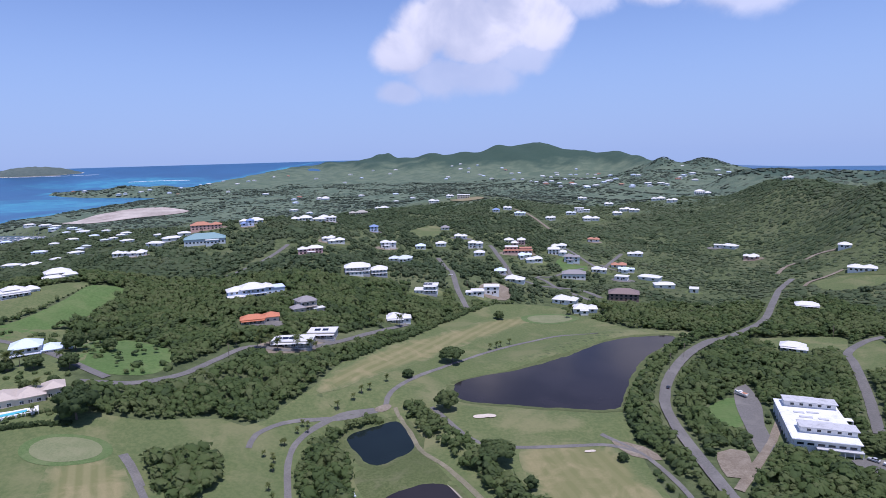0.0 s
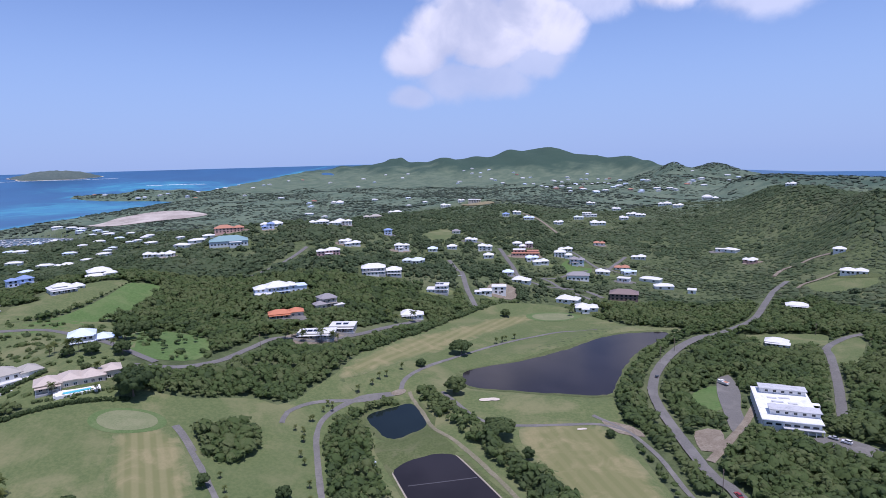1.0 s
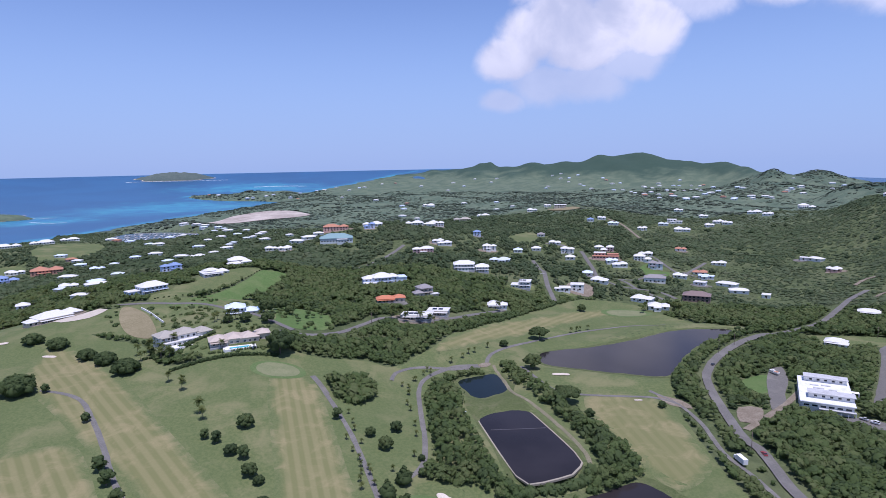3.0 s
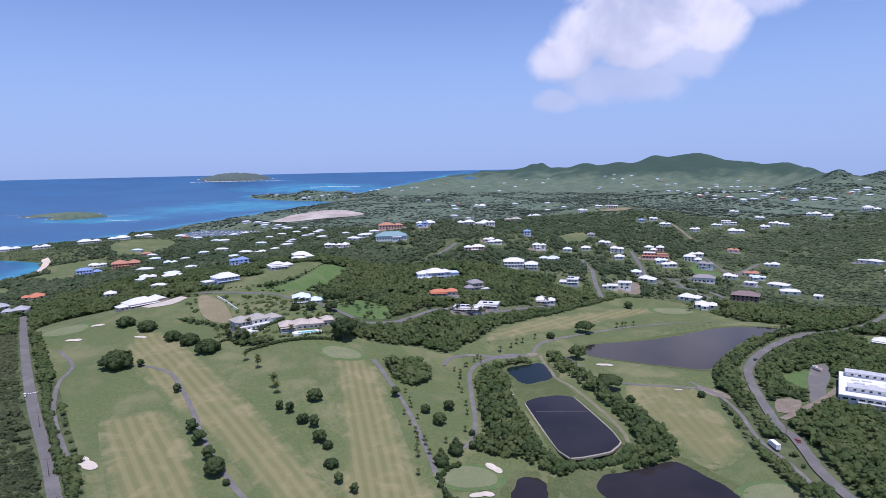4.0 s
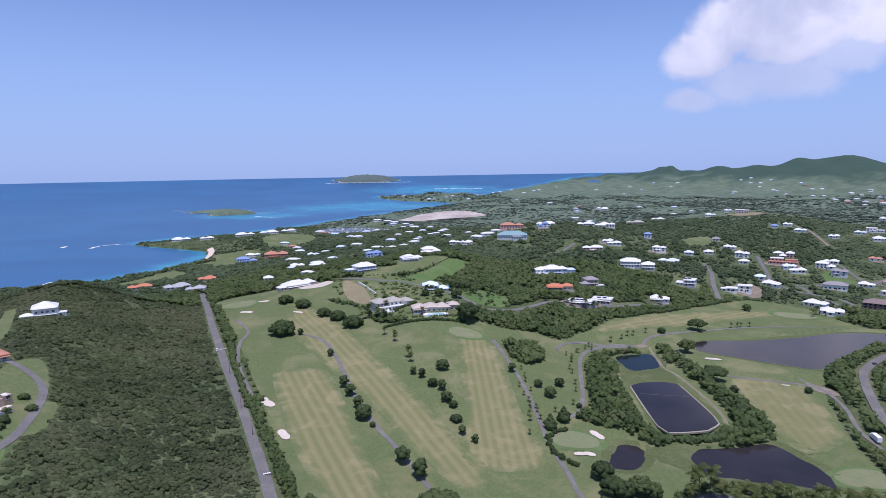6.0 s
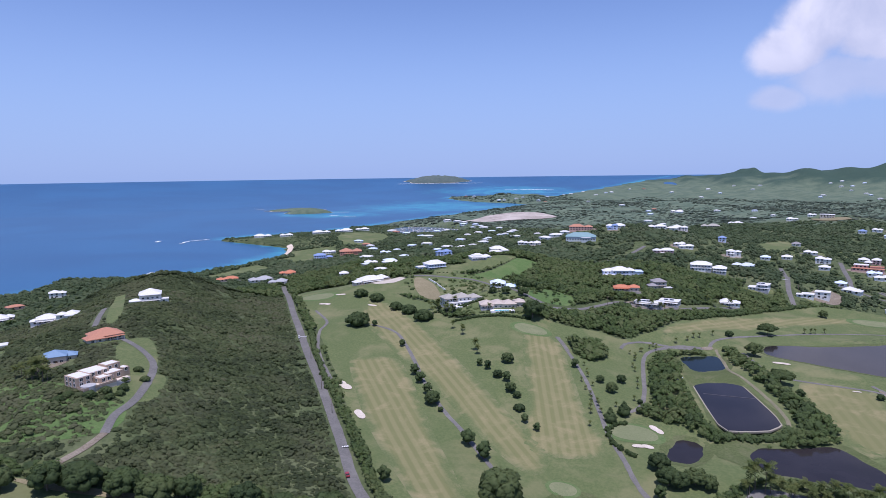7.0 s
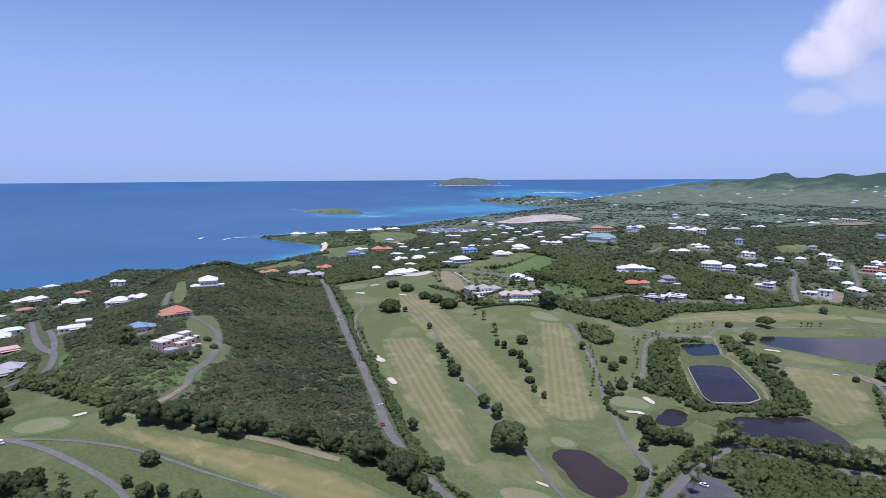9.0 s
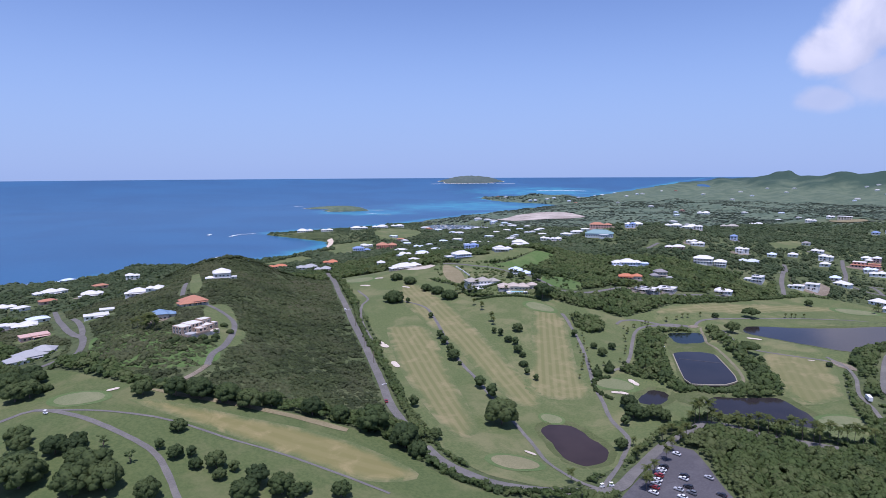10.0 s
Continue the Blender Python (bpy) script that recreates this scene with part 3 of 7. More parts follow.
LAWNS = {
    "golf_north": [(-425, 252), (-445, 300), (-405, 322), (-352, 290), (-300, 268), (-262, 258), (-224, 223), (-207, 224), (-190, 238), (-172, 249), (-150, 255), (-133, 256), (-120, 263), (-103, 268), (-92, 265), (-84, 272), (-78, 288), (-69, 308), (-66, 320), (-59, 343), (-46, 366), (-33, 390), (-13, 422), (6, 459), (31, 497), (58, 517), (98, 518), (128, 470), (152, 432), (176, 422), (158, 402), (134, 374), (115, 342), (95, 306), (88, 288), (86, 262), (84, 235), (86, 205), (89, 175), (94, 150), (100, 122), (96, 108), (60, 104), (22, 102), (6, 80), (-1, 50), (-7, 5), (-16, -26), (-36, -36), (-54, -38), (-84, -27), (-106, -11), (-128, 4), (-152, 25), (-191, 58), (-228, 91), (-276, 131), (-326, 173), (-396, 231)],
    "golf_south": [(-345, -131), (-304, -114), (-256, -108), (-227, -100), (-205, -88), (-182, -73), (-155, -58), (-125, -47), (-101, -45), (-76, -52), (-54, -55), (-30, -52), (-10, -42), (20, -60), (-10, -130), (-80, -210), (-200, -270), (-380, -260), (-400, -190)],
    "slope_lawn": [(-300, 342), (-287, 358), (-276, 378), (-271, 402), (-268, 430), (-267, 462), (-246, 468), (-242, 436), (-243, 408), (-251, 376), (-264, 350), (-282, 338)],
    "slope_upper": [(-312, 345), (-288, 371), (-275, 404), (-270, 462), (-291, 450), (-304, 408), (-318, 390), (-324, 372)],
    "villa_grounds": [(-307, 279), (-320, 301), (-312, 341), (-270, 373), (-224, 374), (-184, 303), (-182, 282), (-163, 246), (-193, 232), (-238, 243), (-283, 283)],
    "meadow": [(-346, -72), (-338, -56), (-294, -46), (-270, -40), (-255, -36), (-235, -52), (-242, -78), (-268, -94), (-306, -92)],
    "ridge_lawn": [(-487, 97), (-484, 103), (-407, 55), (-385, 34), (-399, 38)],
    "village_lawn": [(134, 704), (157, 734), (167, 688), (138, 645), (130, 667)],
    "upper_lawn": [(-45, 890), (-18, 970), (5, 944), (0, 874), (-32, 850)],
    "knoll_grass": [(-16, 836), (16, 889), (60, 919), (102, 911), (80, 862), (15, 825)],
    "north_slope": [(-347, 282), (-337, 304), (-326, 321), (-300, 297), (-275, 289), (-247, 252), (-272, 266), (-298, 273), (-319, 271)],
    "shore_field": [(-772, 416), (-780, 456), (-802, 517), (-761, 519), (-711, 472), (-720, 431), (-735, 389)],
    "bay_field": [(-821, 598), (-820, 638), (-779, 644), (-750, 602), (-788, 584)],
    "hollow_lawn": [(-206, 342), (-206, 366), (-190, 356), (-170, 344), (-156, 336), (-146, 316), (-147, 300), (-160, 291), (-180, 292), (-196, 312)],
    "crest_lawn": [(-314, 291), (-324, 328), (-288, 309), (-257, 268), (-281, 273), (-304, 281)],
    "villa_lawn": [(-281, -20), (-276, 0), (-258, -14), (-250, -26), (-256, -46), (-266, -57), (-281, -54)],
    "house_lawn": [(-336, 9), (-341, 33), (-301, 13), (-272, -13), (-258, -37), (-270, -42), (-285, -22)],
    "yard_lawn": [(136, 299), (154, 309), (148, 282), (134, 273), (128, 282)],
    "east_lawn": [(216, 411), (268, 402), (262, 382), (249, 373), (210, 394)],
    "far_lawn": [(265, 381), (287, 382), (249, 330), (240, 337)],
    "marina_lawn": [(-905, 868), (-928, 955), (-895, 1005), (-852, 985), (-795, 900), (-772, 805), (-812, 775)],
    "beach_lawn": [(-878, 693), (-837, 750), (-774, 707), (-782, 629)],
    "hill_clearing": [(366, 590), (423, 585), (409, 550), (362, 548)],
}
FAIRWAYS = {
    "west": [(-239, 118), (-227, 130), (-208, 134), (-161, 90), (-134, 62), (-104, 34), (-80, 6), (-82, -10), (-108, 3), (-164, 44), (-202, 79)],
    "middle": [(-320, 248), (-267, 227), (-163, 145), (-119, 112), (-77, 82), (-74, 59), (-104, 70), (-170, 113), (-234, 154), (-295, 197)],
    "east": [(-150, 216), (-127, 224), (-99, 179), (-76, 137), (-50, 97), (-87, 80), (-110, 132)],
    "upper": [(-68, 305), (-60, 336), (-32, 388), (6, 434), (39, 477), (73, 493), (65, 469), (17, 407), (-22, 352), (-56, 308)],
    "lake": [(33, 256), (73, 257), (82, 216), (85, 176), (67, 156), (54, 174), (40, 202)],
    "south": [(-222, -113), (-171, -85), (-122, -61), (-70, -62), (-84, -85), (-138, -97), (-190, -110)],
}
# greens and sand traps: x, y, half length, half width, turn
GREENS = [(-45, -16, 11, 9, 20), (-244, -128, 12, 8, 30), (-44, 125, 12, 10, 0), (89, 137, 13, 10, 0), (87, 486, 17, 12, 0), (-150, 228, 12, 9, 0), (-384, 241, 17, 12, 0), (-59, 57, 6, 5, 0), (-16, 120, 4, 3, 0)]
BUNKERS = [(19, 288, 5, 2.8, 0), (-213, 80, 6.8, 4.4, 150), (-178, 53, 5.6, 3.4, 140), (-34, 136, 4.4, 3.2, -40), (-36, 112, 4.6, 2.8, 20), (-46, 3, 3, 2, 0), (-239, -113, 2.8, 2.0, 60), (-360, 248, 5, 2.6, 10), (-357, 222, 5.4, 2.9, 0), (-310, 234, 4.4, 2.3, 0), (63, 253, 2.2, 1.4, 0)]
# houses: x, y, turn, width, depth, storeys, roof, roof colour, wall colour
HOUSES = {}
HOUSES["golf"] = [
    (-146, 468, 25, 41, 14, 2, "hip", "white", "blue"),
    (-121, 393, 17, 22, 10, 1, "hip", "orange", "cream"),
    (-100, 431, 33, 16, 10, 2, "hip", "grey", "cream"),
    (-91, 360, 2, 25, 11, 1, "flat", "white", "cream"),
    (-77, 380, -1, 15, 10, 1, "flat", "white", "cream"),
    (-35, 437, 5, 19, 10, 1, "hip", "white", "white"),
    (-13, 515, -4, 21, 12, 2, "flat", "white", "white"),
    (-75, 537, 8, 23, 12, 2, "hip", "white", "white"),
    (-56, 541, 6, 15, 10, 2, "hip", "white", "white"),
    (-67, 769, 5, 21, 10, 2, "hip", "white", "white"),
    (-47, 702, -4, 29, 11, 1, "hip", "pale", "white"),
    (-152, 708, 12, 31, 10, 2, "hip", "white", "pink"),
    (-219, 319, 29, 25, 12, 2, "hip", "ice", "white"),
    (-208, 328, 27, 6, 7, 1, "hip", "sky", "ice")]
HOUSES["villas"] = [
    (-232, 258, 54, 35, 14, 2, "hip", "tan", "white"),
    (-189, 257, 33, 36, 12, 1, "hip", "tile", "cream"),
    (-363, 298, 65, 38, 13, 1, "hip", "white", "cream"),
    (-332, 376, 58, 30, 13, 2, "hip", "white", "ice"),
    (-304, 427, 44, 28, 13, 1, "hip", "white", "white"),
    (-430, 556, 47, 25, 12, 2, "hip", "blue", "ice"),
    (-303, 478, 37, 22, 13, 2, "hip", "white", "white"),
    (-566, 838, 30, 28, 11, 1, "hip", "white", "white"),
    (-363, 687, 24, 17, 11, 1, "hip", "white", "white"),
    (-341, 684, 23, 20, 11, 1, "hip", "white", "white"),
    (-284, 734, 19, 46, 22, 2, "hip", "green", "pale"),
    (-311, 811, 19, 43, 16, 2, "hip", "terracotta", "pinkish"),
    (-258, 837, 15, 34, 14, 1, "hip", "white", "white"),
    (-257, 816, 16, 18, 12, 2, "hip", "blue", "ice")]
HOUSES["shore"] = [
    (-740, 635, 44, 38, 14, 2, "hip", "blue", "ice"),
    (-725, 695, 41, 46, 22, 2, "hip", "terracotta", "brick"),
    (-611, 421, 48, 24, 13, 1, "hip", "orange", "cream"),
    (-662, 357, 53, 31, 12, 1, "hip", "orange", "cream"),
    (-600, 361, 60, 33, 14, 1, "hip", "palegrey", "white"),
    (-554, 349, 39, 24, 14, 1, "hip", "palegrey", "white"),
    (-1088, 806, 50, 43, 18, 1, "hip", "white", "white"),
    (-1015, 812, 48, 32, 12, 1, "hip", "white", "white"),
    (-983, 894, 56, 46, 10, 1, "hip", "white", "white"),
    (-959, 948, 54, 46, 10, 1, "hip", "white", "white"),
    (-963, 1026, 48, 37, 10, 1, "hip", "white", "white"),
    (-779, 694, 43, 28, 10, 1, "hip", "white", "white"),
    (-521, 499, 40, 20, 12, 1, "hip", "white", "white"),
    (-493, 407, 42, 13, 10, 1, "hip", "white", "white"),
    (-662, 722, 38, 22, 10, 1, "hip", "ice", "white")]
HOUSES["west"] = [
    (-357, 12, 77, 18, 12, 1, "hip", "terracotta", "cream"),
    (-433, 95, 55, 25, 13, 2, "hip", "white", "white"),
    (-1022, 501, 55, 20, 11, 1, "hip", "white", "white"),
    (-334, -29, 60, 12, 10, 1, "hip", "steel", "cream"),
    (-538, 165, 62, 13, 10, 1, "hip", "white", "white"),
    (-731, 61, 88, 46, 14, 1, "hip", "white", "white"),
    (-664, 76, 65, 23, 12, 1, "hip", "white", "white"),
    (-782, 191, 62, 20, 12, 2, "hip", "white", "white"),
    (-506, 49, 62, 21, 12, 1, "hip", "white", "white"),
    (-485, 55, 50, 16, 10, 1, "hip", "white", "white"),
    (-416, -35, 65, 19, 12, 1, "flat", "white", "white"),
    (-440, -15, 64, 12, 8, 1, "flat", "white", "white"),
    (-525, -46, 70, 21, 12, 1, "hip", "white", "white"),
    (-415, -81, 79, 20, 10, 1, "flat", "pinkish", "pinkish"),
    (-355, -108, 85, 20, 13, 1, "hip", "palegrey", "white"),
    (-358, -98, 54, 15, 11, 1, "hip", "palegrey", "white"),
    (-669, -9, 71, 18, 10, 1, "hip", "white", "white")]
HOUSES["west_b"] = [
    (-536, -58, 71, 16, 12, 1, "flat", "white", "white")]
HOUSES["east"] = [
    (227, 383, -31, 15, 10, 1, "hip", "white", "white"),
    (306, 500, -26, 17, 10, 1, "hip", "white", "white"),
    (415, 594, -35, 36, 14, 1, "hip", "white", "white"),
    (444, 664, -34, 14, 10, 1, "hip", "white", "white"),
    (377, 733, -27, 18, 10, 1, "hip", "white", "pinkish")]
HOUSES["village"] = [
    (33, 527, -4, 11, 11, 1, "flat", "white", "white"),
    (44, 535, -5, 14, 11, 2, "flat", "white", "white"),
    (93, 733, -7, 34, 16, 1, "flat", "terracotta", "pinkish"),
    (102, 797, -7, 19, 12, 2, "hip", "white", "pink"),
    (107, 698, 1, 20, 12, 1, "hip", "white", "white"),
    (98, 712, -8, 16, 10, 1, "hip", "ice", "white"),
    (141, 738, -11, 24, 12, 2, "hip", "white", "white"),
    (155, 794, -11, 20, 10, 1, "hip", "white", "white"),
    (72, 592, -17, 20, 13, 1, "hip", "white", "white"),
    (62, 637, -6, 13, 10, 1, "hip", "ice", "white"),
    (140, 638, -12, 22, 12, 1, "hip", "grey", "white"),
    (109, 532, -27, 22, 13, 1, "hip", "white", "white"),
    (120, 505, -8, 21, 13, 1, "hip", "white", "white"),
    (165, 544, -17, 25, 12, 2, "hip", "brown", "brown"),
    (207, 703, -16, 18, 12, 1, "hip", "terracotta", "white"),
    (209, 683, -17, 19, 11, 1, "flat", "ice", "white")]
HOUSES["village_b"] = [
    (176, 674, -15, 17, 12, 1, "hip", "white", "white"),
    (192, 641, -29, 15, 10, 1, "flat", "white", "white"),
    (249, 775, -18, 20, 10, 1, "hip", "white", "white"),
    (218, 868, -14, 17, 11, 1, "hip", "terracotta", "white"),
    (44, 780, -3, 20, 12, 2, "hip", "white", "white"),
    (28, 865, -2, 19, 12, 1, "hip", "white", "white"),
    (46, 730, -4, 14, 10, 1, "hip", "white", "white"),
    (-26, 776, 2, 14, 10, 1, "hip", "ice", "white"),
    (0, 798, 0, 15, 10, 1, "hip", "white", "white"),
    (93, 831, -6, 14, 10, 1, "hip", "white", "white"),
    (-93, 852, 6, 13, 10, 2, "hip", "blue", "ice"),
    (153, 710, -12, 19, 12, 2, "hip", "grey", "pale")]
HOUSES["ridge"] = [
    (50, 1300, -2, 29, 20, 2, "flat", "white", "cream"),
    (22, 1337, -1, 17, 14, 1, "hip", "white", "white"),
    (-161, 1208, 8, 40, 16, 1, "hip", "tan", "cream"),
    (-131, 1381, 5, 33, 14, 1, "hip", "white", "white"),
    (-199, 878, 13, 33, 14, 1, "hip", "white", "white"),
    (-166, 896, 10, 28, 14, 2, "hip", "white", "white"),
    (-361, 1901, 11, 43, 14, 1, "hip", "white", "white"),
    (-13, 1299, 1, 24, 12, 1, "hip", "white", "white"),
    (105, 1147, -5, 15, 12, 1, "hip", "blue", "white"),
    (145, 1114, -7, 21, 14, 1, "hip", "ice", "white"),
    (-131, 765, 10, 22, 10, 1, "hip", "white", "white"),
    (-142, 772, 10, 17, 10, 1, "hip", "white", "white"),
    (7, 934, 0, 14, 12, 1, "hip", "grey", "white")]
HOUSES["valley"] = [
    (264, 1138, -13, 30, 16, 2, "flat", "white", "white"),
    (259, 1050, -14, 30, 16, 1, "hip", "white", "white"),
    (237, 1108, -12, 19, 12, 1, "hip", "pale", "white"),
    (348, 1263, -15, 19, 14, 1, "hip", "white", "white"),
    (344, 1136, -17, 20, 14, 1, "hip", "white", "white"),
    (353, 1112, -18, 19, 14, 1, "hip", "white", "white"),
    (316, 1090, -16, 17, 14, 1, "hip", "white", "white"),
    (657, 1532, -23, 43, 18, 2, "hip", "white", "white"),
    (442, 1237, -20, 29, 14, 1, "hip", "white", "white"),
    (448, 1180, -21, 21, 14, 1, "hip", "white", "white"),
    (592, 1042, -30, 18, 16, 1, "hip", "white", "white"),
    (334, 1438, -13, 22, 14, 1, "hip", "white", "white"),
    (193, 1067, -10, 18, 14, 1, "hip", "white", "white"),
    (128, 1166, -6, 17, 14, 1, "hip", "white", "white"),
    (245, 582, -23, 9, 10, 1, "flat", "white", "white"),
    (370, 809, -25, 10, 10, 1, "flat", "white", "white")]
# small white houses of the plain and the hills beyond
COTTAGES = [(505, 3018), (515, 2843), (590, 3103), (562, 2754), (647, 3034), (395, 2654), (377, 2791), (345, 2005), (564, 2174), (552, 2021), (564, 1905), (491, 1929), (432, 1794), (588, 1870), (394, 2021), (434, 1991), (636, 1858), (683, 1895), (694, 1875), (772, 1990), (806, 2029), (820, 1972), (1124, 2389), (1105, 2444), (247, 2912), (214, 3222), (166, 3431), (125, 3585), (75, 3551), (217, 3480), (377, 3221), (355, 3295), (35, 3087), (-252, 3593), (-273, 3434), (-384, 3603), (-394, 3138), (-486, 3387), (-453, 2957), (-627, 3154)]
COTTAGES_B = [(-853, 3496), (-917, 3433), (-929, 3103), (-942, 3050), (-987, 3018), (-1191, 3408), (-1088, 2916), (-1146, 2966), (-1204, 2876), (-1101, 2594), (-1145, 2614), (-1575, 2741), (-1672, 2821), (-1371, 2635), (-1343, 2637), (-1290, 2669), (-1271, 2708), (-648, 2294), (-490, 2150), (-463, 1953), (-264, 2080), (-143, 2004), (-83, 1889), (601, 2094), (683, 2112), (640, 2306), (704, 3167), (737, 3061), (785, 3029), (-885, 1065), (-844, 1051), (-762, 997), (-782, 1096), (-832, 1226), (-674, 1062), (-679, 1125), (-612, 1050), (-622, 1127), (-621, 1184), (-578, 1123)]
COTTAGES_C = [(-542, 1171), (-586, 975), (-572, 902), (-673, 883), (-684, 843), (-671, 772), (-502, 557), (-496, 512), (-455, 437), (-717, 754), (-334, 758), (-344, 735), (-329, 783), (-680, 1243), (-721, 1232), (-643, 971), (-605, 854), (-393, 1647), (-334, 1569), (-176, 885), (-585, 784), (-800, 811), (-763, 790), (-514, 481), (-631, 627), (-729, 693), (-746, 783), (-480, 492)]
COTTAGES_D = [(490, 2889), (388, 2128), (572, 2985), (681, 3073), (636, 2750), (704, 2932), (768, 3028), (534, 1997), (561, 2028), (338, 1947), (364, 1845), (438, 2040), (444, 1859), (678, 2151), (1029, 2608), (844, 2054), (964, 2114), (785, 2006), (644, 1896), (580, 1850), (45, 3152), (120, 3439), (158, 3311), (228, 3168), (342, 3346), (422, 3252), (335, 2766), (316, 2006), (610, 2420), (500, 2300), (455, 2500), (540, 2620)]
COTTAGES_E = [(-429, 1829), (-129, 1806), (-269, 2107), (-350, 1882), (-851, 2483), (223, 644), (224, 605), (382, 800), (-748, 1222), (-745, 1262), (-817, 1292), (-720, 1240), (-668, 1177), (-604, 1018), (-640, 975), (-742, 996), (-621, 1205), (-618, 1150), (-858, 1330), (-895, 1335), (-830, 1320), (-915, 1087), (-777, 1290), (-660, 28), (-641, -6), (-539, -30), (-728, 119), (-873, 143), (-560, -75)]
# single trees: x, y, height
TREES = {
    "round": [(-139, 164, 7), (-135, 141, 5), (-120, 129, 6), (-114, 125, 4), (-79, 178, 5), (-68, 188, 5.5), (-69, 169, 6.5), (-44, 184, 7), (-47, 151, 4), (-50, 164, 3), (-153, 89, 7), (-144, 85, 3), (45, 479, 7), (1, 295, 10), (-21, 336, 5), (-77, 27, 16), (-153, 91, 8), (-117, -41, 14), (-93, -43, 13), (-89, -22, 6), (-82, -47, 8), (-173, -116, 6), (-10, 40, 6.5), (-16, 79, 9), (-23, 91, 8), (-11, 79, 8)],
    "round_b": [(-5, 84, 8), (1, 83, 7), (-153, -130, 6), (-140, -129, 5), (-134, -123, 8), (-126, -127, 5), (-112, -119, 9), (-100, -116, 9), (-107, -129, 9), (-94, -114, 6), (-81, -101, 7), (-217, -167, 9), (-187, -179, 12), (-195, -161, 9), (-188, -156, 8), (-162, -160, 13), (-152, -161, 12), (-134, -154, 9), (-271, -141, 10), (-288, -144, 10), (-220, -107, 9), (-207, -96, 11), (-198, -88, 12), (-186, -79, 11), (-174, -74, 11), (-170, -63, 9), (-150, -52, 10), (-136, -45, 9), (-118, -38, 13)],
    "ball": [(-336, 250, 7.5), (-315, 247, 7.5), (-280, 177, 12), (-45, 185, 5), (-283, 234, 7.5), (-265, 228, 8), (-240, 213, 9.5), (-107, 113, 4), (-273, -132, 4)],
    "tall": [(-146, 148, 6), (-153, 150, 5), (-128, 140, 6), (-99, 103, 5), (-90, 99, 4.5), (-100, 188, 6), (-221, 156, 5), (-185, 119, 7), (-175, 110, 7), (-267, 182, 5), (33, 223, 6), (-114, 64, 8), (-101, 57, 9), (-162, 99, 7), (-125, 6, 7), (-17, 67, 6), (-164, -131, 5), (-149, -125, 5), (-127, -119, 5), (-93, -109, 5), (-166, -168, 9)],
    "round_c": [(-180, -181, 14), (-158, -171, 12), (-193, -152, 7), (-176, -160, 9), (-209, -169, 8), (-273, -147, 10), (-298, -140, 10), (-287, -136, 9), (-290, -129, 8), (-182, -173, 7), (-300, -128, 9), (-310, -135, 10), (-157, 248, 15), (-200, 288, 7), (-184, 290, 8), (-212, 286, 6), (-199, 321, 11), (-200, 346, 9), (-182, 324, 7), (-180, 271, 5)],
    "ball_b": [(-268, -38, 3.5), (-266, -30, 3), (-268, -46, 3.6), (-272, -14, 3), (-262, -34, 2.6), (-274, -58, 3.2), (-277, -29, 2.4), (-275, -24, 2.8), (-277, -44, 2.6), (-276, -52, 3), (-286, -9, 3), (-270, -27, 2), (-261, -40, 3), (-171, 274, 3), (-192, 269, 3)],
    "cone": [(-59, 132, 8), (-54, 143, 8.5)],
    "flat": [(5, 368, 10), (21, 244, 10)],
    "palmbush": [(75, 244, 4)],
    "thin": [(-163, -145, 6), (-183, -146, 6)],
}
PALMS = [(-193, 242, 6), (-182, 262, 7), (-167, 254, 6), (-174, 246, 5), (-204, 201, 6), (-191, 193, 6), (-195, 200, 5), (-168, 171, 7), (-163, 166, 6), (-77, 243, 3), (-72, 239, 3), (-71, 234, 3), (-69, 220, 3), (-66, 214, 3), (-60, 197, 3), (-57, 186, 3), (-54, 166, 3), (-71, 253, 3), (-68, 265, 3), (-65, 273, 3), (-96, 196, 3), (-91, 187, 3), (-88, 180, 3), (-89, 170, 3), (-81, 169, 3), (-83, 161, 3), (-78, 155, 3), (-76, 150, 3), (-74, 144, 3), (-73, 139, 3), (-71, 134, 3), (-67, 120, 3), (-72, 149, 3), (-70, 145, 3), (-66, 138, 3), (-61, 151, 3)]
PALMS_B = [(-57, 145, 3), (-54, 292, 4), (-47, 301, 4), (-44, 308, 4), (-40, 312, 4), (-32, 325, 4), (31, 398, 4), (36, 402, 4), (39, 406, 4), (46, 412, 4), (-73, 242, 3), (-72, 253, 3), (-64, 268, 3), (-71, 233, 3), (-67, 272, 3), (2, 28, 7), (8, 53, 8), (9, 66, 6), (-14, -19, 7), (-5, 44, 5), (16, 1, 7), (14, 16, 7), (16, -3, 7), (15, 33, 7), (15, 45, 7), (16, 57, 8), (17, 66, 8), (13, 7, 7), (17, 86, 14), (19, 89, 15), (23, 89, 13), (25, 90, 8)]
PALMS_C = [(29, 92, 7), (34, 91, 7), (39, 92, 8), (44, 94, 9), (49, 92, 10), (54, 91, 11), (58, 92, 10), (62, 92, 11), (65, 95, 11), (70, 95, 11), (75, 97, 11), (78, 97, 10), (82, 100, 11), (86, 99, 11), (90, 102, 10), (93, 103, 11), (97, 104, 11), (102, 105, 11), (33, 86, 7), (41, 87, 8), (60, 85, 9), (78, 92, 10), (46, 86, 9), (17, 78, 10)]


# ---- building blocks ----
def solid(name, verts, faces, mat, smooth_faces=False):
    me = bpy.data.meshes.new(name)
    me.from_pydata([tuple(v) for v in verts], [], [tuple(f) for f in faces])
    me.materials.append(mat)
    if smooth_faces:
        me.polygons.foreach_set("use_smooth", np.ones(len(me.polygons), bool))
    me.update()
    return me


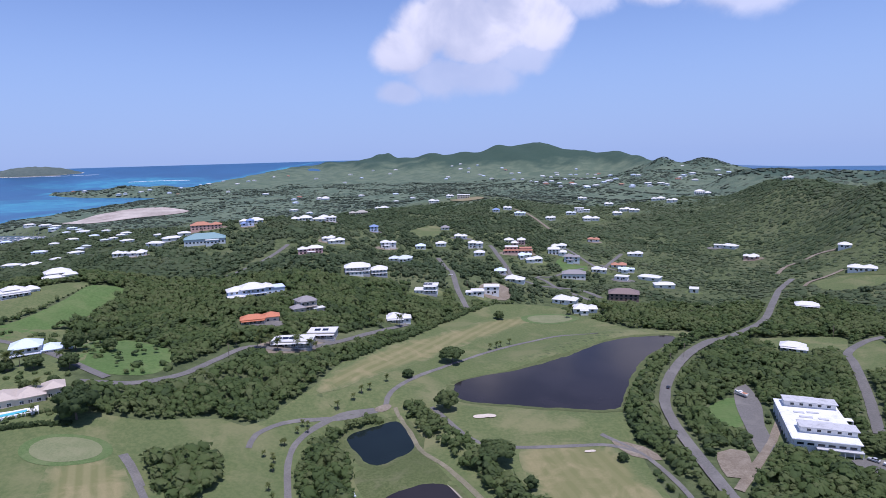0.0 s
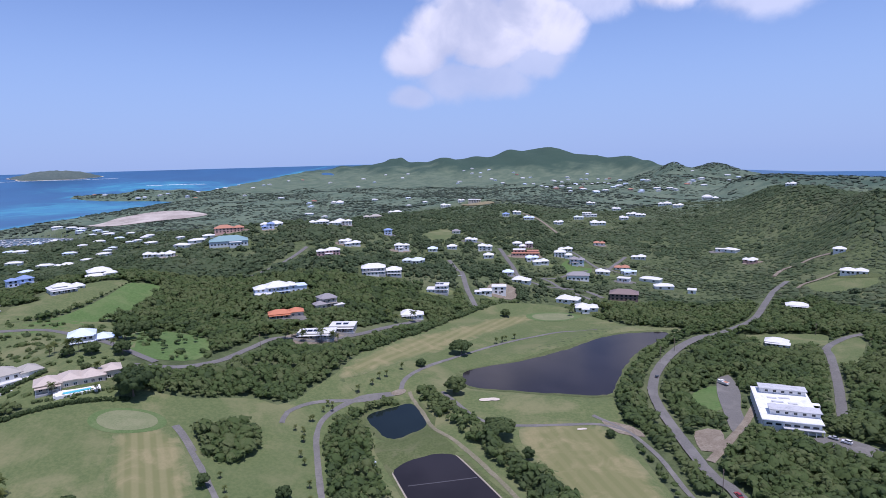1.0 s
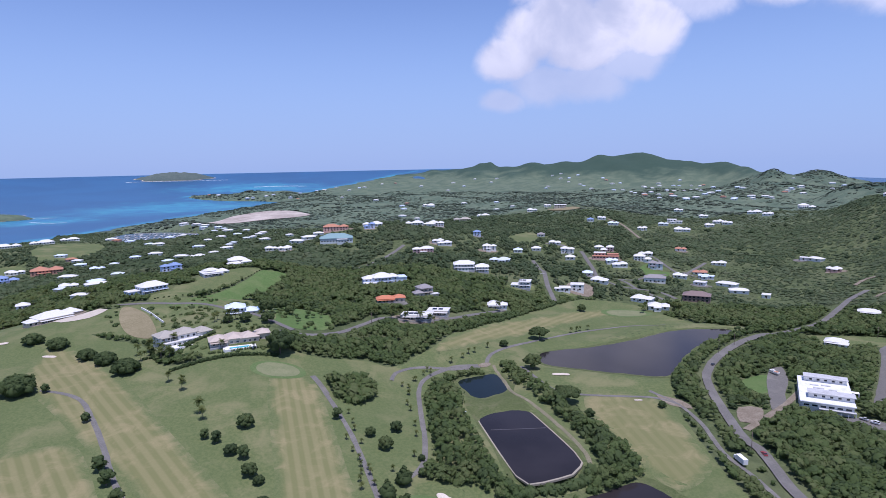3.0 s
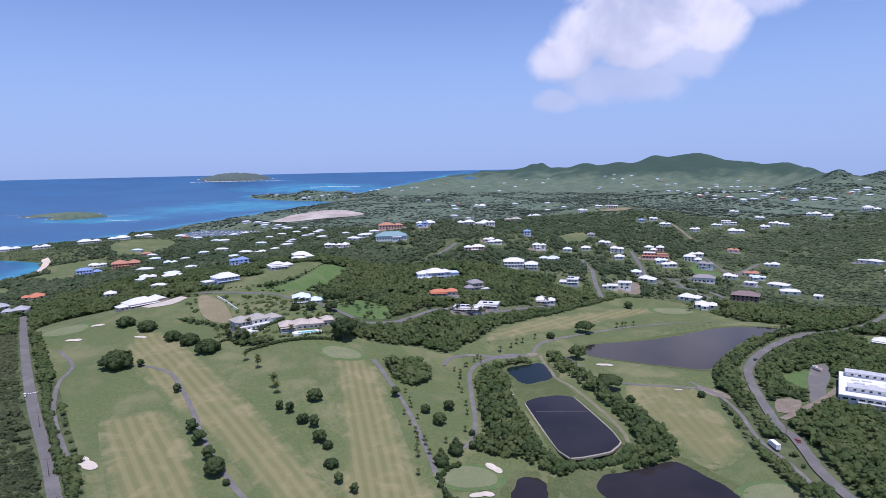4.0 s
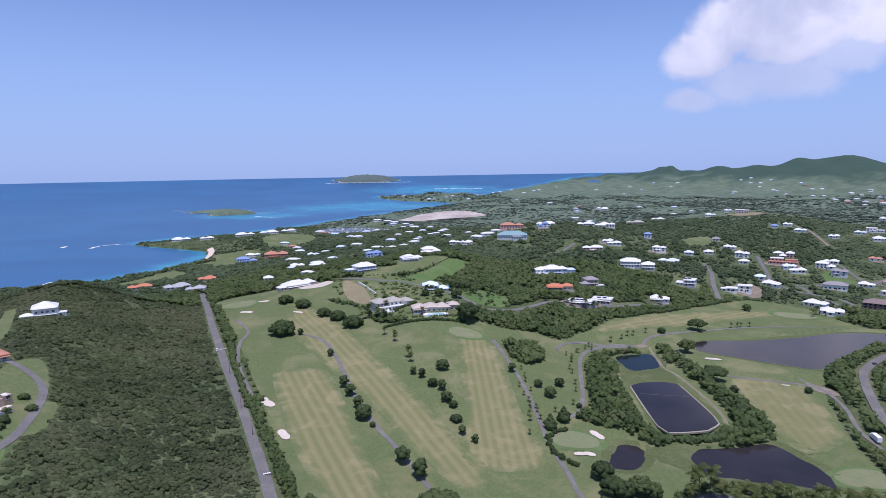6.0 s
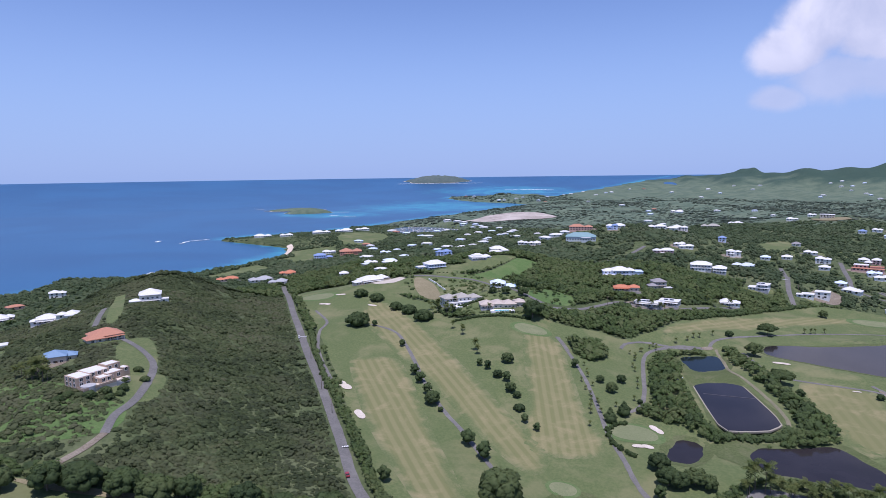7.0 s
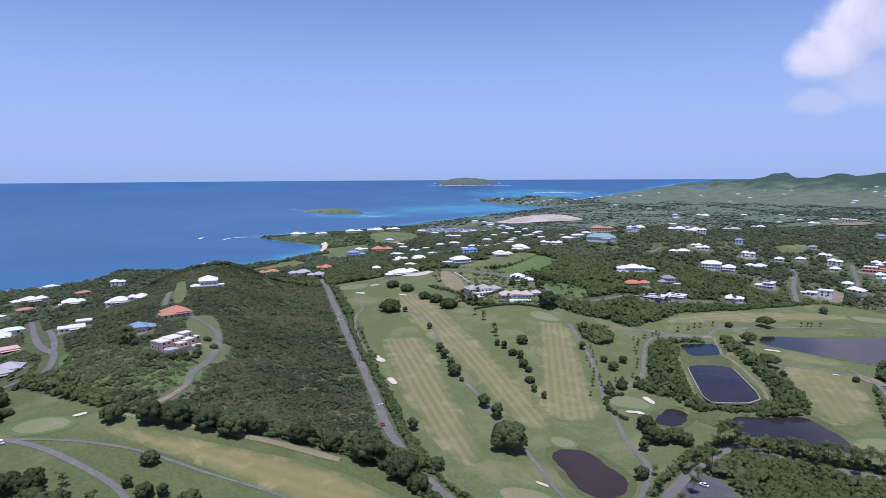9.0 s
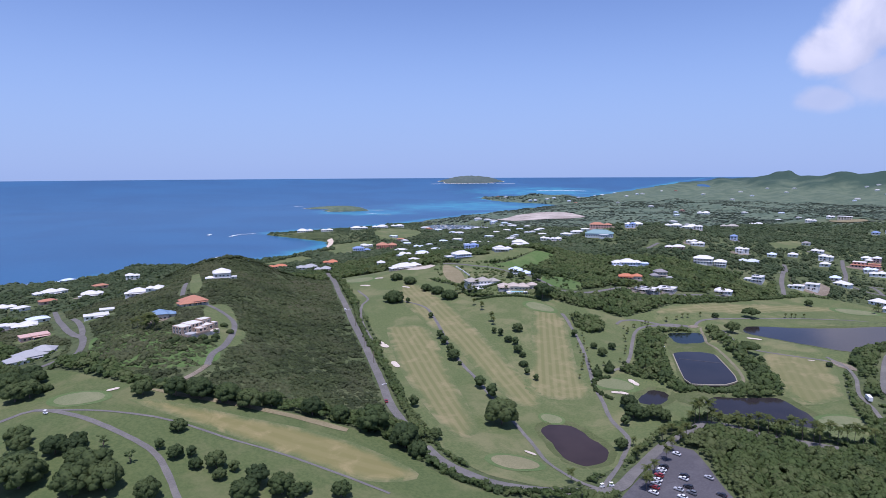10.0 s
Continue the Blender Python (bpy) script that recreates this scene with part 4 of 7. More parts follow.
def part(name, data, parent, at=None, label=""):
    """One mesh under a thing or under a part."""
    ob = new(name, data)
    ob.parent = parent
    if at is not None:
        ob.matrix_basis = at
    return tagged(ob, label) if label else ob


def thing(name, at, label, category, group="", data=None):
    ob = new(name, data)
    ob.matrix_basis = at
    return tagged(ob, label, category, group)


def box(x0, x1, y0, y1, z0, z1):
    v = [(x, y, z) for z in (z0, z1) for x, y in ((x0, y0), (x1, y0), (x1, y1), (x0, y1))]
    return v, [(3, 2, 1, 0), (4, 5, 6, 7), (0, 1, 5, 4), (1, 2, 6, 5), (2, 3, 7, 6), (3, 0, 4, 7)]


def joined(pieces):
    verts, faces = [], []
    for v, f in pieces:
        n = len(verts)
        verts += list(v)
        faces += [tuple(i + n for i in q) for q in f]
    return verts, faces


def tube(path, radii, sides=7):
    """A round, tapered limb along a path."""
    verts, faces = [], []
    for i, (p, r) in enumerate(zip(path, radii)):
        p = Vector(p)
        d = (Vector(path[min(i + 1, len(path) - 1)]) - Vector(path[max(i - 1, 0)])).normalized()
        a = d.cross(Vector((0.31, 0.95, 0.02))).normalized()
        b = d.cross(a)
        for k in range(sides):
            w = 2 * math.pi * k / sides
            verts.append(p + (a * math.cos(w) + b * math.sin(w)) * r)
    for i in range(len(path) - 1):
        for k in range(sides):
            q = (k + 1) % sides
            faces.append((i * sides + k, i * sides + q, (i + 1) * sides + q, (i + 1) * sides + k))
    faces.append(tuple(range((len(path) - 1) * sides, len(path) * sides)))
    return verts, faces


def fast_mesh(name, verts, tris, mat, tint=None, normals=None):
    """A large mesh of triangles from arrays; foliage takes the normals of the clump it belongs to."""
    me = bpy.data.meshes.new(name)
    me.vertices.add(len(verts))
    me.vertices.foreach_set("co", np.asarray(verts, np.float32).ravel())
    me.loops.add(3 * len(tris))
    me.loops.foreach_set("vertex_index", np.asarray(tris, np.int32).ravel())
    me.polygons.add(len(tris))
    me.polygons.foreach_set("loop_start", np.arange(0, 3 * len(tris), 3, dtype=np.int32))
    me.materials.append(mat)
    me.polygons.foreach_set("use_smooth", np.ones(len(tris), bool))
    me.update(calc_edges=True)
    if tint is not None:
        me.attributes.new("tint", "FLOAT", "POINT").data.foreach_set("value", np.asarray(tint, np.float32))
    if normals is not None:
        me.normals_split_custom_set_from_vertices(np.asarray(normals, np.float32))
    return me


# ---- ground, sea and ponds ----
def spread(lo, a, b, hi, fine, coarse):
    """Grid lines: fine between a and b, widening outwards."""
    mid = list(np.arange(a, b + fine, fine))
    for end, side in ((hi, 1), (lo, -1)):
        gap, at = fine, mid[-1] if side > 0 else mid[0]
        row = []
        while (at < end) if side > 0 else (at > end):
            gap = min(gap * 1.12, coarse)
            at += side * gap
            row.append(at)
        mid = mid + row if side > 0 else row[::-1] + mid
    return np.array(mid)


GX, GY = spread(-3000, -480, 330, 2600, 5.0, 55), spread(-900, -290, 830, 4750, 5.0, 55)
GX = np.concatenate([GX[GX < -1300], np.arange(-1296.0, -482, 14), GX[GX > -481]])
GY = np.concatenate([GY[GY < 836], np.arange(846.0, 1400, 14), GY[GY > 1410]])
gx, gy = np.meshgrid(GX, GY)
gz = ground(gx.ravel(), gy.ravel())
nx, ny = len(GX), len(GY)
idx = np.arange(nx * ny).reshape(ny, nx)
quads = np.stack([idx[:-1, :-1], idx[:-1, 1:], idx[1:, 1:], idx[1:, :-1]], -1).reshape(-1, 4)
reach = np.hypot(gx.ravel() - 40, gy.ravel() + 140)
quads = quads[(reach[quads] < 4850).all(1)]
tris = np.concatenate([quads[:, [0, 1, 2]], quads[:, [0, 2, 3]]])
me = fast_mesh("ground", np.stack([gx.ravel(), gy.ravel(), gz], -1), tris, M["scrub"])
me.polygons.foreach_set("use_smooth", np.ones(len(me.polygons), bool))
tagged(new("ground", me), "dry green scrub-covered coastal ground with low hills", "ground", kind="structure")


def build_sea():
    rings = np.concatenate([np.arange(300, 2600, 46), np.linspace(2600, 4860, 30)])
    turns = np.radians(np.arange(-125, 125.1, 0.8))
    r, a = np.meshgrid(rings, turns, indexing="ij")
    x, y = 40 + r * np.sin(a), -140 + r * np.cos(a)
    z = lift(x, y)
    n, k = r.shape
    ids = np.arange(n * k).reshape(n, k)
    q = np.stack([ids[:-1, :-1], ids[1:, :-1], ids[1:, 1:], ids[:-1, 1:]], -1).reshape(-1, 4)
    t = np.concatenate([q[:, [0, 2, 1]], q[:, [0, 3, 2]]])
    sea = fast_mesh("sea", np.stack([x, y, z], -1).reshape(-1, 3), t, M["sea"])
    sea.polygons.foreach_set("use_smooth", np.ones(len(sea.polygons), bool))
    east = np.interp(y, COAST_Y, COAST_X)
    off = np.maximum(east - x, 0) + 900 * smooth(1400, 3000, r) * (x > east)
    bay = np.exp(-((x + 1500) / 480) ** 2 - ((y - 2250) / 520) ** 2) + 0.9 * np.exp(-((x + 1650) / 260) ** 2 - ((y - 1600) / 160) ** 2)
    far = 0.8 * np.exp(-((np.degrees(a) + 26) / 9) ** 2 - ((r - 3900) / 420) ** 2)
    shoal = np.clip(np.maximum(np.exp(-off / 75) * (0.45 + 0.55 * smooth(250, 650, y)), np.maximum(bay * 0.85, far)), 0, 1)
    layer = sea.attributes.new("shoal", "FLOAT", "POINT")
    layer.data.foreach_set("value", shoal.ravel().astype(np.float32))
    tagged(new("sea", sea), "deep blue tropical sea with turquoise shallows", "water", kind="structure")


build_sea()


def inside_grid(line, step):
    lo, hi = line.min(0), line.max(0)
    x, y = np.meshgrid(np.arange(lo[0], hi[0], step), np.arange(lo[1], hi[1], step))
    x, y = x.ravel(), y.ravel()
    keep = away(line, x, y) < -step * 0.45
    return np.stack([x[keep], y[keep]], -1)


def drape(name, line, above, mat, step=5.0, level=None):
    """A sheet within a closed line, laid over the ground."""
    inner = inside_grid(line, step)
    pts = [Vector(p) for p in np.concatenate([line, inner])]
    n = len(line)
    v, _, f, _, _, _ = geometry.delaunay_2d_cdt(pts, [], [list(range(n))], 1, 1e-4)
    v = np.array([(p[0], p[1]) for p in v])
    z = ground(v[:, 0], v[:, 1]) + above if level is None else np.full(len(v), level)
    me = bpy.data.meshes.new(name)
    me.from_pydata(np.stack([v[:, 0], v[:, 1], z], -1).tolist(), [], [tuple(q) for q in f])
    me.materials.append(mat)
    me.polygons.foreach_set("use_smooth", np.ones(len(me.polygons), bool))
    return me


def ribbon(name, points, width, above, mat, ragged=0.0):
    """A road or path of even width along a line."""
    mid = curve(points, False, 4)
    t = np.gradient(mid, axis=0)
    t /= np.linalg.norm(t, axis=1)[:, None] + 1e-9
    side = np.stack([-t[:, 1], t[:, 0]], -1)
    rng = np.random.default_rng(len(mid))
    rows, faces = [], []
    for k in (-1, -0.4, 0.4, 1):
        edge = mid + side * (k * width / 2 + (rng.normal(0, ragged, len(mid))[:, None] if abs(k) == 1 else 0))
        crown = above - (0.12 if abs(k) == 1 else 0)
        rows.append(np.stack([edge[:, 0], edge[:, 1], ground(edge[:, 0], edge[:, 1]) + crown], -1))
    n = len(mid)
    for k in range(3):
        for i in range(n - 1):
            faces.append((k * n + i, (k + 1) * n + i, (k + 1) * n + i + 1, k * n + i + 1))
    return solid(name, np.concatenate(rows).tolist(), [q[::-1] for q in faces], mat, True)


def oval(x, y, a, b, turn, bean=0.0, n=30):
    w = np.arange(n) * 2 * math.pi / n
    r = 1 + bean * np.sin(2 * w + 1) + 0.6 * bean * np.sin(3 * w)
    u, v = a * r * np.cos(w), b * r * np.sin(w) - bean * a * np.cos(w) ** 2
    c, s = math.cos(radians(turn)), math.sin(radians(turn))
    return np.stack([x + u * c - v * s, y + u * s + v * c], -1)


LUSH = ("slope_lawn", "hollow_lawn", "yard_lawn", "meadow", "village_lawn")
LAWN_LINES = {k: curve(v) for k, v in LAWNS.items()}
for k, line in LAWN_LINES.items():
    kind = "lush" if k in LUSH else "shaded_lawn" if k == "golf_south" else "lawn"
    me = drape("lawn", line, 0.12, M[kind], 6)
    tagged(new("lawn", me), "bright green mown grass slope" if kind == "lush" else "sun-dried mown golf course grass", "lawn", kind="structure")

STRIPES = {"west": (-50, 5.4), "middle": (-51.5, 5.6), "east": (-27, 5.0), "upper": (28, 6.0), "lake": (-15, 5.6), "south": (-108, 9.0)}
FAIRWAY_LINES = {k: curve(v) for k, v in FAIRWAYS.items()}
for k, line in FAIRWAY_LINES.items():
    turn, width = STRIPES[k]
    parched = 0.030 if k == "south" else 0.0
    turf = mown("fairway_turf_" + k, (0.164 + parched, 0.166 + parched * 0.4, 0.070), (0.244 + parched, 0.220 + parched * 0.5, 0.108), (0.285 + parched, 0.240 + parched * 0.6, 0.126), turn, width, 0.25 if k in ("south", "lake") else 0.55)
    me = drape("fairway", line, 0.165, turf, 5)
    co = np.array([v.co for v in me.vertices])
    layer = me.attributes.new("inward", "FLOAT", "POINT")
    layer.data.foreach_set("value", np.maximum(-away(line, co[:, 0], co[:, 1]), 0).astype(np.float32))
    tagged(new("fairway", me), "striped mown fairway of green and straw-coloured turf", "fairway", kind="structure")

for x, y, a, b, turn in GREENS:
    ring = tagged(new("green_collar", drape("green_collar", oval(x, y, a * 1.28, b * 1.28, turn, 0.1), 0.24, M["collar"], 4)), "dark green fringe of a putting green", "golf green", kind="structure")
    tagged(new("putting_green", drape("putting_green", oval(x, y, a, b, turn, 0.09), 0.30, M["dry_green" if (x, y) in ((-45, -16),) else "green"], 3)), "smooth pale putting green", "golf green", kind="structure")

for x, y, a, b, turn in BUNKERS:
    line = oval(x, y, a * 0.85, b * 0.9, turn, 0.34 + 0.08 * math.sin(x), 32)
    me = drape("sand_bunker", line, 0.46, M["sand"], 1.5)
    co = np.array([v.co for v in me.vertices])
    deep = np.clip(-away(line, co[:, 0], co[:, 1]), 0, 1.6)
    for v, d in zip(me.vertices, deep):
        v.co.z -= 0.12 * d
    tagged(new("sand_bunker", me), "white sand bunker in the grass", "sand bunker", kind="structure")

for k, (width, pts) in ROADS.items():
    tagged(new("road", ribbon("road", pts, width, 0.4 if max(p[1] for p in pts) < 830 and min(p[0] for p in pts) > -600 and max(p[0] for p in pts) < 330 else 0.8, M["soil" if k.startswith("dirt") else "asphalt"], 0.08)), "rutted pale dirt track up the hill" if k.startswith("dirt") else "grey worn asphalt road without markings", "road", kind="structure")
for k, (width, pts) in PATHS.items():
    tagged(new("cart_path", ribbon("cart_path", pts, width, 0.38, M["bank_track" if k == "k" else "path"], 0.1)), "narrow grey asphalt cart path across the grass", "path", kind="structure")

for k, (level, line) in SHORES.items():
    centre = line.mean(0)
    if k not in ("lined_pond", "marina"):
        outer = centre + (line - centre) * (1 + 5.0 / np.linalg.norm(line - centre, axis=1))[:, None]
        tagged(new("bank", drape("bank", outer, 0.22, M["bank"], 3)), "grassy bank round a pond", "bank", kind="structure")
    wide = centre + (line - centre) * (1 + 0.8 / np.linalg.norm(line - centre, axis=1))[:, None]
    tagged(new("pond_water", drape("pond_water", wide, 0, M["basin" if k == "marina" else "deep_pond" if k == "small_pond" else "mud_pond" if k == "south_pond" else "pond"], 12, level + 0.25)), "still dark pond water" if k != "marina" else "sheltered blue marina basin", "water", kind="structure")


# ---- woods and scrub ----
WOODS_IN_GOLF = {
    "pond_wood": [(-60, 253), (-49, 284), (-38, 292), (-30, 286), (-50, 268), (-42, 244), (-37, 223), (-24, 183), (-8, 148), (8, 142), (21, 148), (32, 160), (40, 172), (50, 166), (48, 152), (36, 152), (14, 139), (-3, 135), (-14, 142), (-23, 145), (-41, 147), (-52, 154), (-45, 181), (-60, 213)],
    "bank_wood": [(-21, 302), (-3, 287), (22, 236), (37, 210), (52, 177), (46, 158), (33, 162), (29, 184), (18, 218), (1, 250), (-13, 275)],
    "clump": [(-119, 225), (-110, 235), (-98, 238), (-90, 234), (-88, 224), (-91, 213), (-98, 206), (-106, 211), (-112, 217)],
}
BARE = {
    "car_park": [(13, 53), (24, 52), (45, 21), (60, 0), (58, -40), (14, -40), (10, 14)],
    "yard": [(160, 322), (168, 326), (163, 300), (152, 275), (146, 255), (136, 248), (142, 273), (150, 300)],
    "side_yard": [(170, 240), (184, 238), (192, 222), (184, 216), (172, 228)],
    "rubble": [(118, 250), (131, 251), (122, 228), (113, 230)],
    "building_site": [(34, 526), (35, 549), (50, 566), (64, 552), (55, 524)],
    "knoll_top": [(22, 1288), (48, 1282), (78, 1294), (92, 1272), (62, 1256), (32, 1266)],
    "salt_flat": [(-905, 1465), (-962, 1690), (-935, 1768), (-889, 1850), (-833, 1878), (-738, 1804), (-758, 1718), (-794, 1627), (-850, 1560)],
    "beach": [(-950, 762), (-925, 744), (-903, 719), (-879, 690), (-864, 662), (-871, 660), (-890, 686), (-911, 711), (-934, 736), (-957, 755)],
    "paved_drive": [(-355, 289), (-346, 301), (-340, 321), (-331, 318), (-331, 297), (-345, 286)],
    "slope_field": [(-308, 300), (-322, 326), (-292, 312), (-258, 270), (-282, 275)],
    "wood_edge": [(-226, -101), (-203, -88), (-178, -72), (-152, -58), (-126, -49), (-124, -53), (-153, -64), (-168, -72), (-182, -80), (-206, -95)],
    "verge": [(75, 262), (88, 256), (92, 244), (80, 248)],
}
SHRUBBY = {"meadow": 0.1, "knoll_grass": 0.2, "villa_grounds": 0.88, "hollow_lawn": 0.9}  # share left open
VERGES = {"dirt_slope": 6.0, "ridge_road": 8.0, "hill_road": 5.0, "lane": 6.0, "village_road": 4.5, "villa_road": 6.0, "west_lane": 5.5, "west_drive": 4.5, "cross_road": 4.5, "garden_road": 5.0, "main_road": 3.0, "j": 3.0, "k": 3.0}  # cleared beside the road
WOOD_LINES = {k: curve(v) for k, v in WOODS_IN_GOLF.items()}
BARE_LINES = {k: curve(v) for k, v in BARE.items()}
PLOTS = [h for rows in HOUSES.values() for h in rows]


def open_ground(x, y):
    """True where no wood grows: grass, roads, water and house plots."""
    clear = np.zeros(x.shape, bool)
    for line in LAWN_LINES.values():
        near = near_box(line, 2, x, y)
        if near.any():
            clear[near] |= away(line, x[near], y[near]) < 1.0
    sparse = np.sin(x * 12.9898 + y * 78.233) * 43758.5453
    for k in SHRUBBY:
        near = near_box(LAWN_LINES[k], 2, x, y)
        if near.any():
            clear[near] &= (away(LAWN_LINES[k], x[near], y[near]) > 0) | ((sparse[near] - np.floor(sparse[near])) < SHRUBBY[k])
    for line in WOOD_LINES.values():
        near = near_box(line, 2, x, y)
        if near.any():
            clear[near] &= away(line, x[near], y[near]) > 0
    for line in BARE_LINES.values():
        near = near_box(line, 2, x, y)
        if near.any():
            clear[near] |= away(line, x[near], y[near]) < 1.5
    for level, line in SHORES.values():
        near = near_box(line, 4, x, y)
        if near.any():
            clear[near] |= away(line, x[near], y[near]) < (0.6 if level < 17.3 else 2.2)
    for key, (width, pts) in list(ROADS.items()) + list(PATHS.items()):
        line = curve(pts, False, 8)
        near = near_box(line, 13, x, y)
        if near.any():
            clear[near] |= away(line, x[near], y[near], False) < width / 2 + VERGES.get(key, 2.2)
    for px, py, turn, w, d, *_ in PLOTS:
        near = (abs(x - px) < 40) & (abs(y - py) < 40)
        if near.any():
            c, s = math.cos(radians(turn)), math.sin(radians(turn))
            u, v = (x[near] - px) * c + (y[near] - py) * s, -(x[near] - px) * s + (y[near] - py) * c
            clear[near] |= (abs(u) < w / 2 + 4) & (v > -d / 2 - 11) & (v < d / 2 + 4)
    for px, py in COTTAGES + COTTAGES_B + COTTAGES_C + COTTAGES_D + COTTAGES_E:
        clear |= (abs(x - px) < 14) & (abs(y - py) < 16)
    c, s = math.cos(radians(-19)), math.sin(radians(-19))
    u, v = (x - 170) * c + (y - 266) * s, -(x - 170) * s + (y - 266) * c
    clear |= (abs(u) < 16) & (v > np.where(u > 3, -27, -23)) & (v < 27)
    clear |= np.hypot(x - 100, y - 186) < 8
    return clear


def swollen(d, seed):
    """Radius of a crown in one direction."""
    at = d + Vector((seed * 3.1, 0, 0))
    return 0.84 + 0.24 * noise.noise(at * 1.7) + 0.15 * noise.noise(at * 4.3)


def crown(seed, lumps, tufts, size):
    """The upper part of a ragged crown about one metre in radius: a lumpy core clad in small sprays of leaves."""
    rng = np.random.default_rng(seed)
    bm = bmesh.new()
    bmesh.ops.create_icosphere(bm, subdivisions=lumps, radius=0.84)
    bmesh.ops.delete(bm, geom=[f for f in bm.faces if f.calc_center_median().z < -0.42], context="FACES")
    for v in bm.verts:
        d = v.co.normalized()
        v.co = d * (swollen(d, seed) + rng.normal(0, 0.03))
    bm.verts.ensure_lookup_table()
    bm.verts.index_update()
    verts = [tuple(v.co) for v in bm.verts]
    faces = [tuple(v.index for v in f.verts) for f in bm.faces]
    bm.free()
    for i in range(tufts):
        d = Vector(rng.normal(0, 1, 3))
        d.z = abs(d.z) - 0.3
        d.normalize()
        p = d * (swollen(d, seed) + rng.uniform(-0.02, 0.06))
        n = (d + Vector((0, 0, 0.2)) + Vector(rng.normal(0, 0.42, 3))).normalized()
        a = n.orthogonal()
        a.rotate(Quaternion(n, rng.uniform(0, 6.283)))
        b = n.cross(a)
        k = size * rng.uniform(0.6, 1.15)
        first = len(verts)
        verts += [tuple(p - a * k * 0.55), tuple(p + a * k * 0.5 - b * k * 0.2), tuple(p + b * k * 0.85)]
        faces.append((first, first + 1, first + 2))
    out = np.array(verts)
    return out, np.array(faces), out / np.linalg.norm(out, axis=1)[:, None]


def clump(seed, rings, sides, tufts, size):
    """A ragged clump of foliage about one metre in radius, open below: a low lumpy dome clad in sprays of leaves, with soft outward normals."""
    rng = np.random.default_rng(seed)
    top = Vector((0, 0, 1))
    ways, faces = [top], []
    for k in range(rings):
        polar = radians(108) * (k + 1) / rings
        for i in range(sides):
            w = 2 * math.pi * (i + 0.5 * (k % 2)) / sides + rng.normal(0, 0.12)
            ways.append(Vector((math.sin(polar) * math.cos(w), math.sin(polar) * math.sin(w), math.cos(polar))))
    verts = [tuple(d * (swollen(d, seed) * rng.uniform(0.86, 1.14))) for d in ways]
    faces += [(0, 1 + i, 1 + (i + 1) % sides) for i in range(sides)]
    for k in range(rings - 1):
        for i in range(sides):
            a, b = 1 + k * sides + i, 1 + k * sides + (i + 1) % sides
            c, d = a + sides, b + sides
            faces += [(a, c, b), (b, c, d)] if k % 2 else [(a, c, d), (a, d, b)]
    normals = [tuple(d) for d in ways]
    for i in range(tufts):
        d = Vector(rng.normal(0, 1, 3))
        d.z = abs(d.z) - 0.3
        d.normalize()
        p = d * (swollen(d, seed) + rng.uniform(-0.04, 0.14))
        n = (d + Vector((0, 0, 0.3)) + Vector(rng.normal(0, 0.4, 3))).normalized()
        a = n.orthogonal()
        a.rotate(Quaternion(n, rng.uniform(0, 6.283)))
        b = n.cross(a)
        k = size * rng.uniform(0.6, 1.2)
        first = len(verts)
        verts += [tuple(p - a * k * 0.55), tuple(p + a * k * 0.5 - b * k * 0.2), tuple(p + b * k * 0.85)]
        faces.append((first, first + 1, first + 2))
        normals += [tuple((d * 0.85 + n * 0.2).normalized())] * 3
    return np.array(verts), np.array(faces), np.array(normals)


def grove(name, x, y, radius, squash, sink, mat, label, crowns, seed, tint=None, tilt=(0.0, 0.0)):
    """Thousands of clumps in one mesh."""
    rng = np.random.default_rng(seed)
    base = ground(x, y)
    lean_x, lean_y = (np.clip((ground(x + a, y + b) - ground(x - a, y - b)) / 6, -0.75, 0.75) * np.where(x < -600, 0.5, 1.0) for a, b in ((3.0, 0.0), (0.0, 3.0)))
    lean_x, lean_y = np.clip(lean_x + tilt[0], -0.85, 0.85), np.clip(lean_y + tilt[1], -0.85, 0.85)
    turn = rng.uniform(0, 6.283, len(x))
    kind = rng.integers(0, len(crowns), len(x))
    tint = rng.uniform(0, 1, len(x)) if tint is None else tint
    vs, ts, ns, tones, count = [], [], [], [], 0
    for k, (cv, cf, cn) in enumerate(crowns):
        pick = np.nonzero(kind == k)[0]
        if not len(pick):
            continue
        c, s = np.cos(turn[pick])[:, None], np.sin(turn[pick])[:, None]
        r, flat = radius[pick][:, None], squash[pick][:, None]
        vx = (cv[:, 0] * c - cv[:, 1] * s) * r + x[pick][:, None]
        vy = (cv[:, 0] * s + cv[:, 1] * c) * r + y[pick][:, None]
        # clumps follow the slope
        vz = cv[:, 2] * r * flat + (base[pick] + sink[pick])[:, None]
        vz += (vx - x[pick][:, None]) * lean_x[pick][:, None] + (vy - y[pick][:, None]) * lean_y[pick][:, None]
        vs.append(np.stack([vx, vy, vz], -1).reshape(-1, 3))
        nz = cn[:, 2] / flat + 0.25
        n = np.stack([cn[:, 0] * c - cn[:, 1] * s - lean_x[pick][:, None] * nz, cn[:, 0] * s + cn[:, 1] * c - lean_y[pick][:, None] * nz, nz], -1).reshape(-1, 3)
        ns.append(n / np.linalg.norm(n, axis=1)[:, None])
        ts.append((cf[None] + (count + np.arange(len(pick)) * len(cv))[:, None, None]).reshape(-1, 3))
        tones.append(np.repeat(tint[pick], len(cv)))
        count += len(pick) * len(cv)
    me = fast_mesh(name, np.concatenate(vs), np.concatenate(ts), mat, np.concatenate(tones), np.concatenate(ns))
    return tagged(new(name, me), label, "trees", kind="stuff")


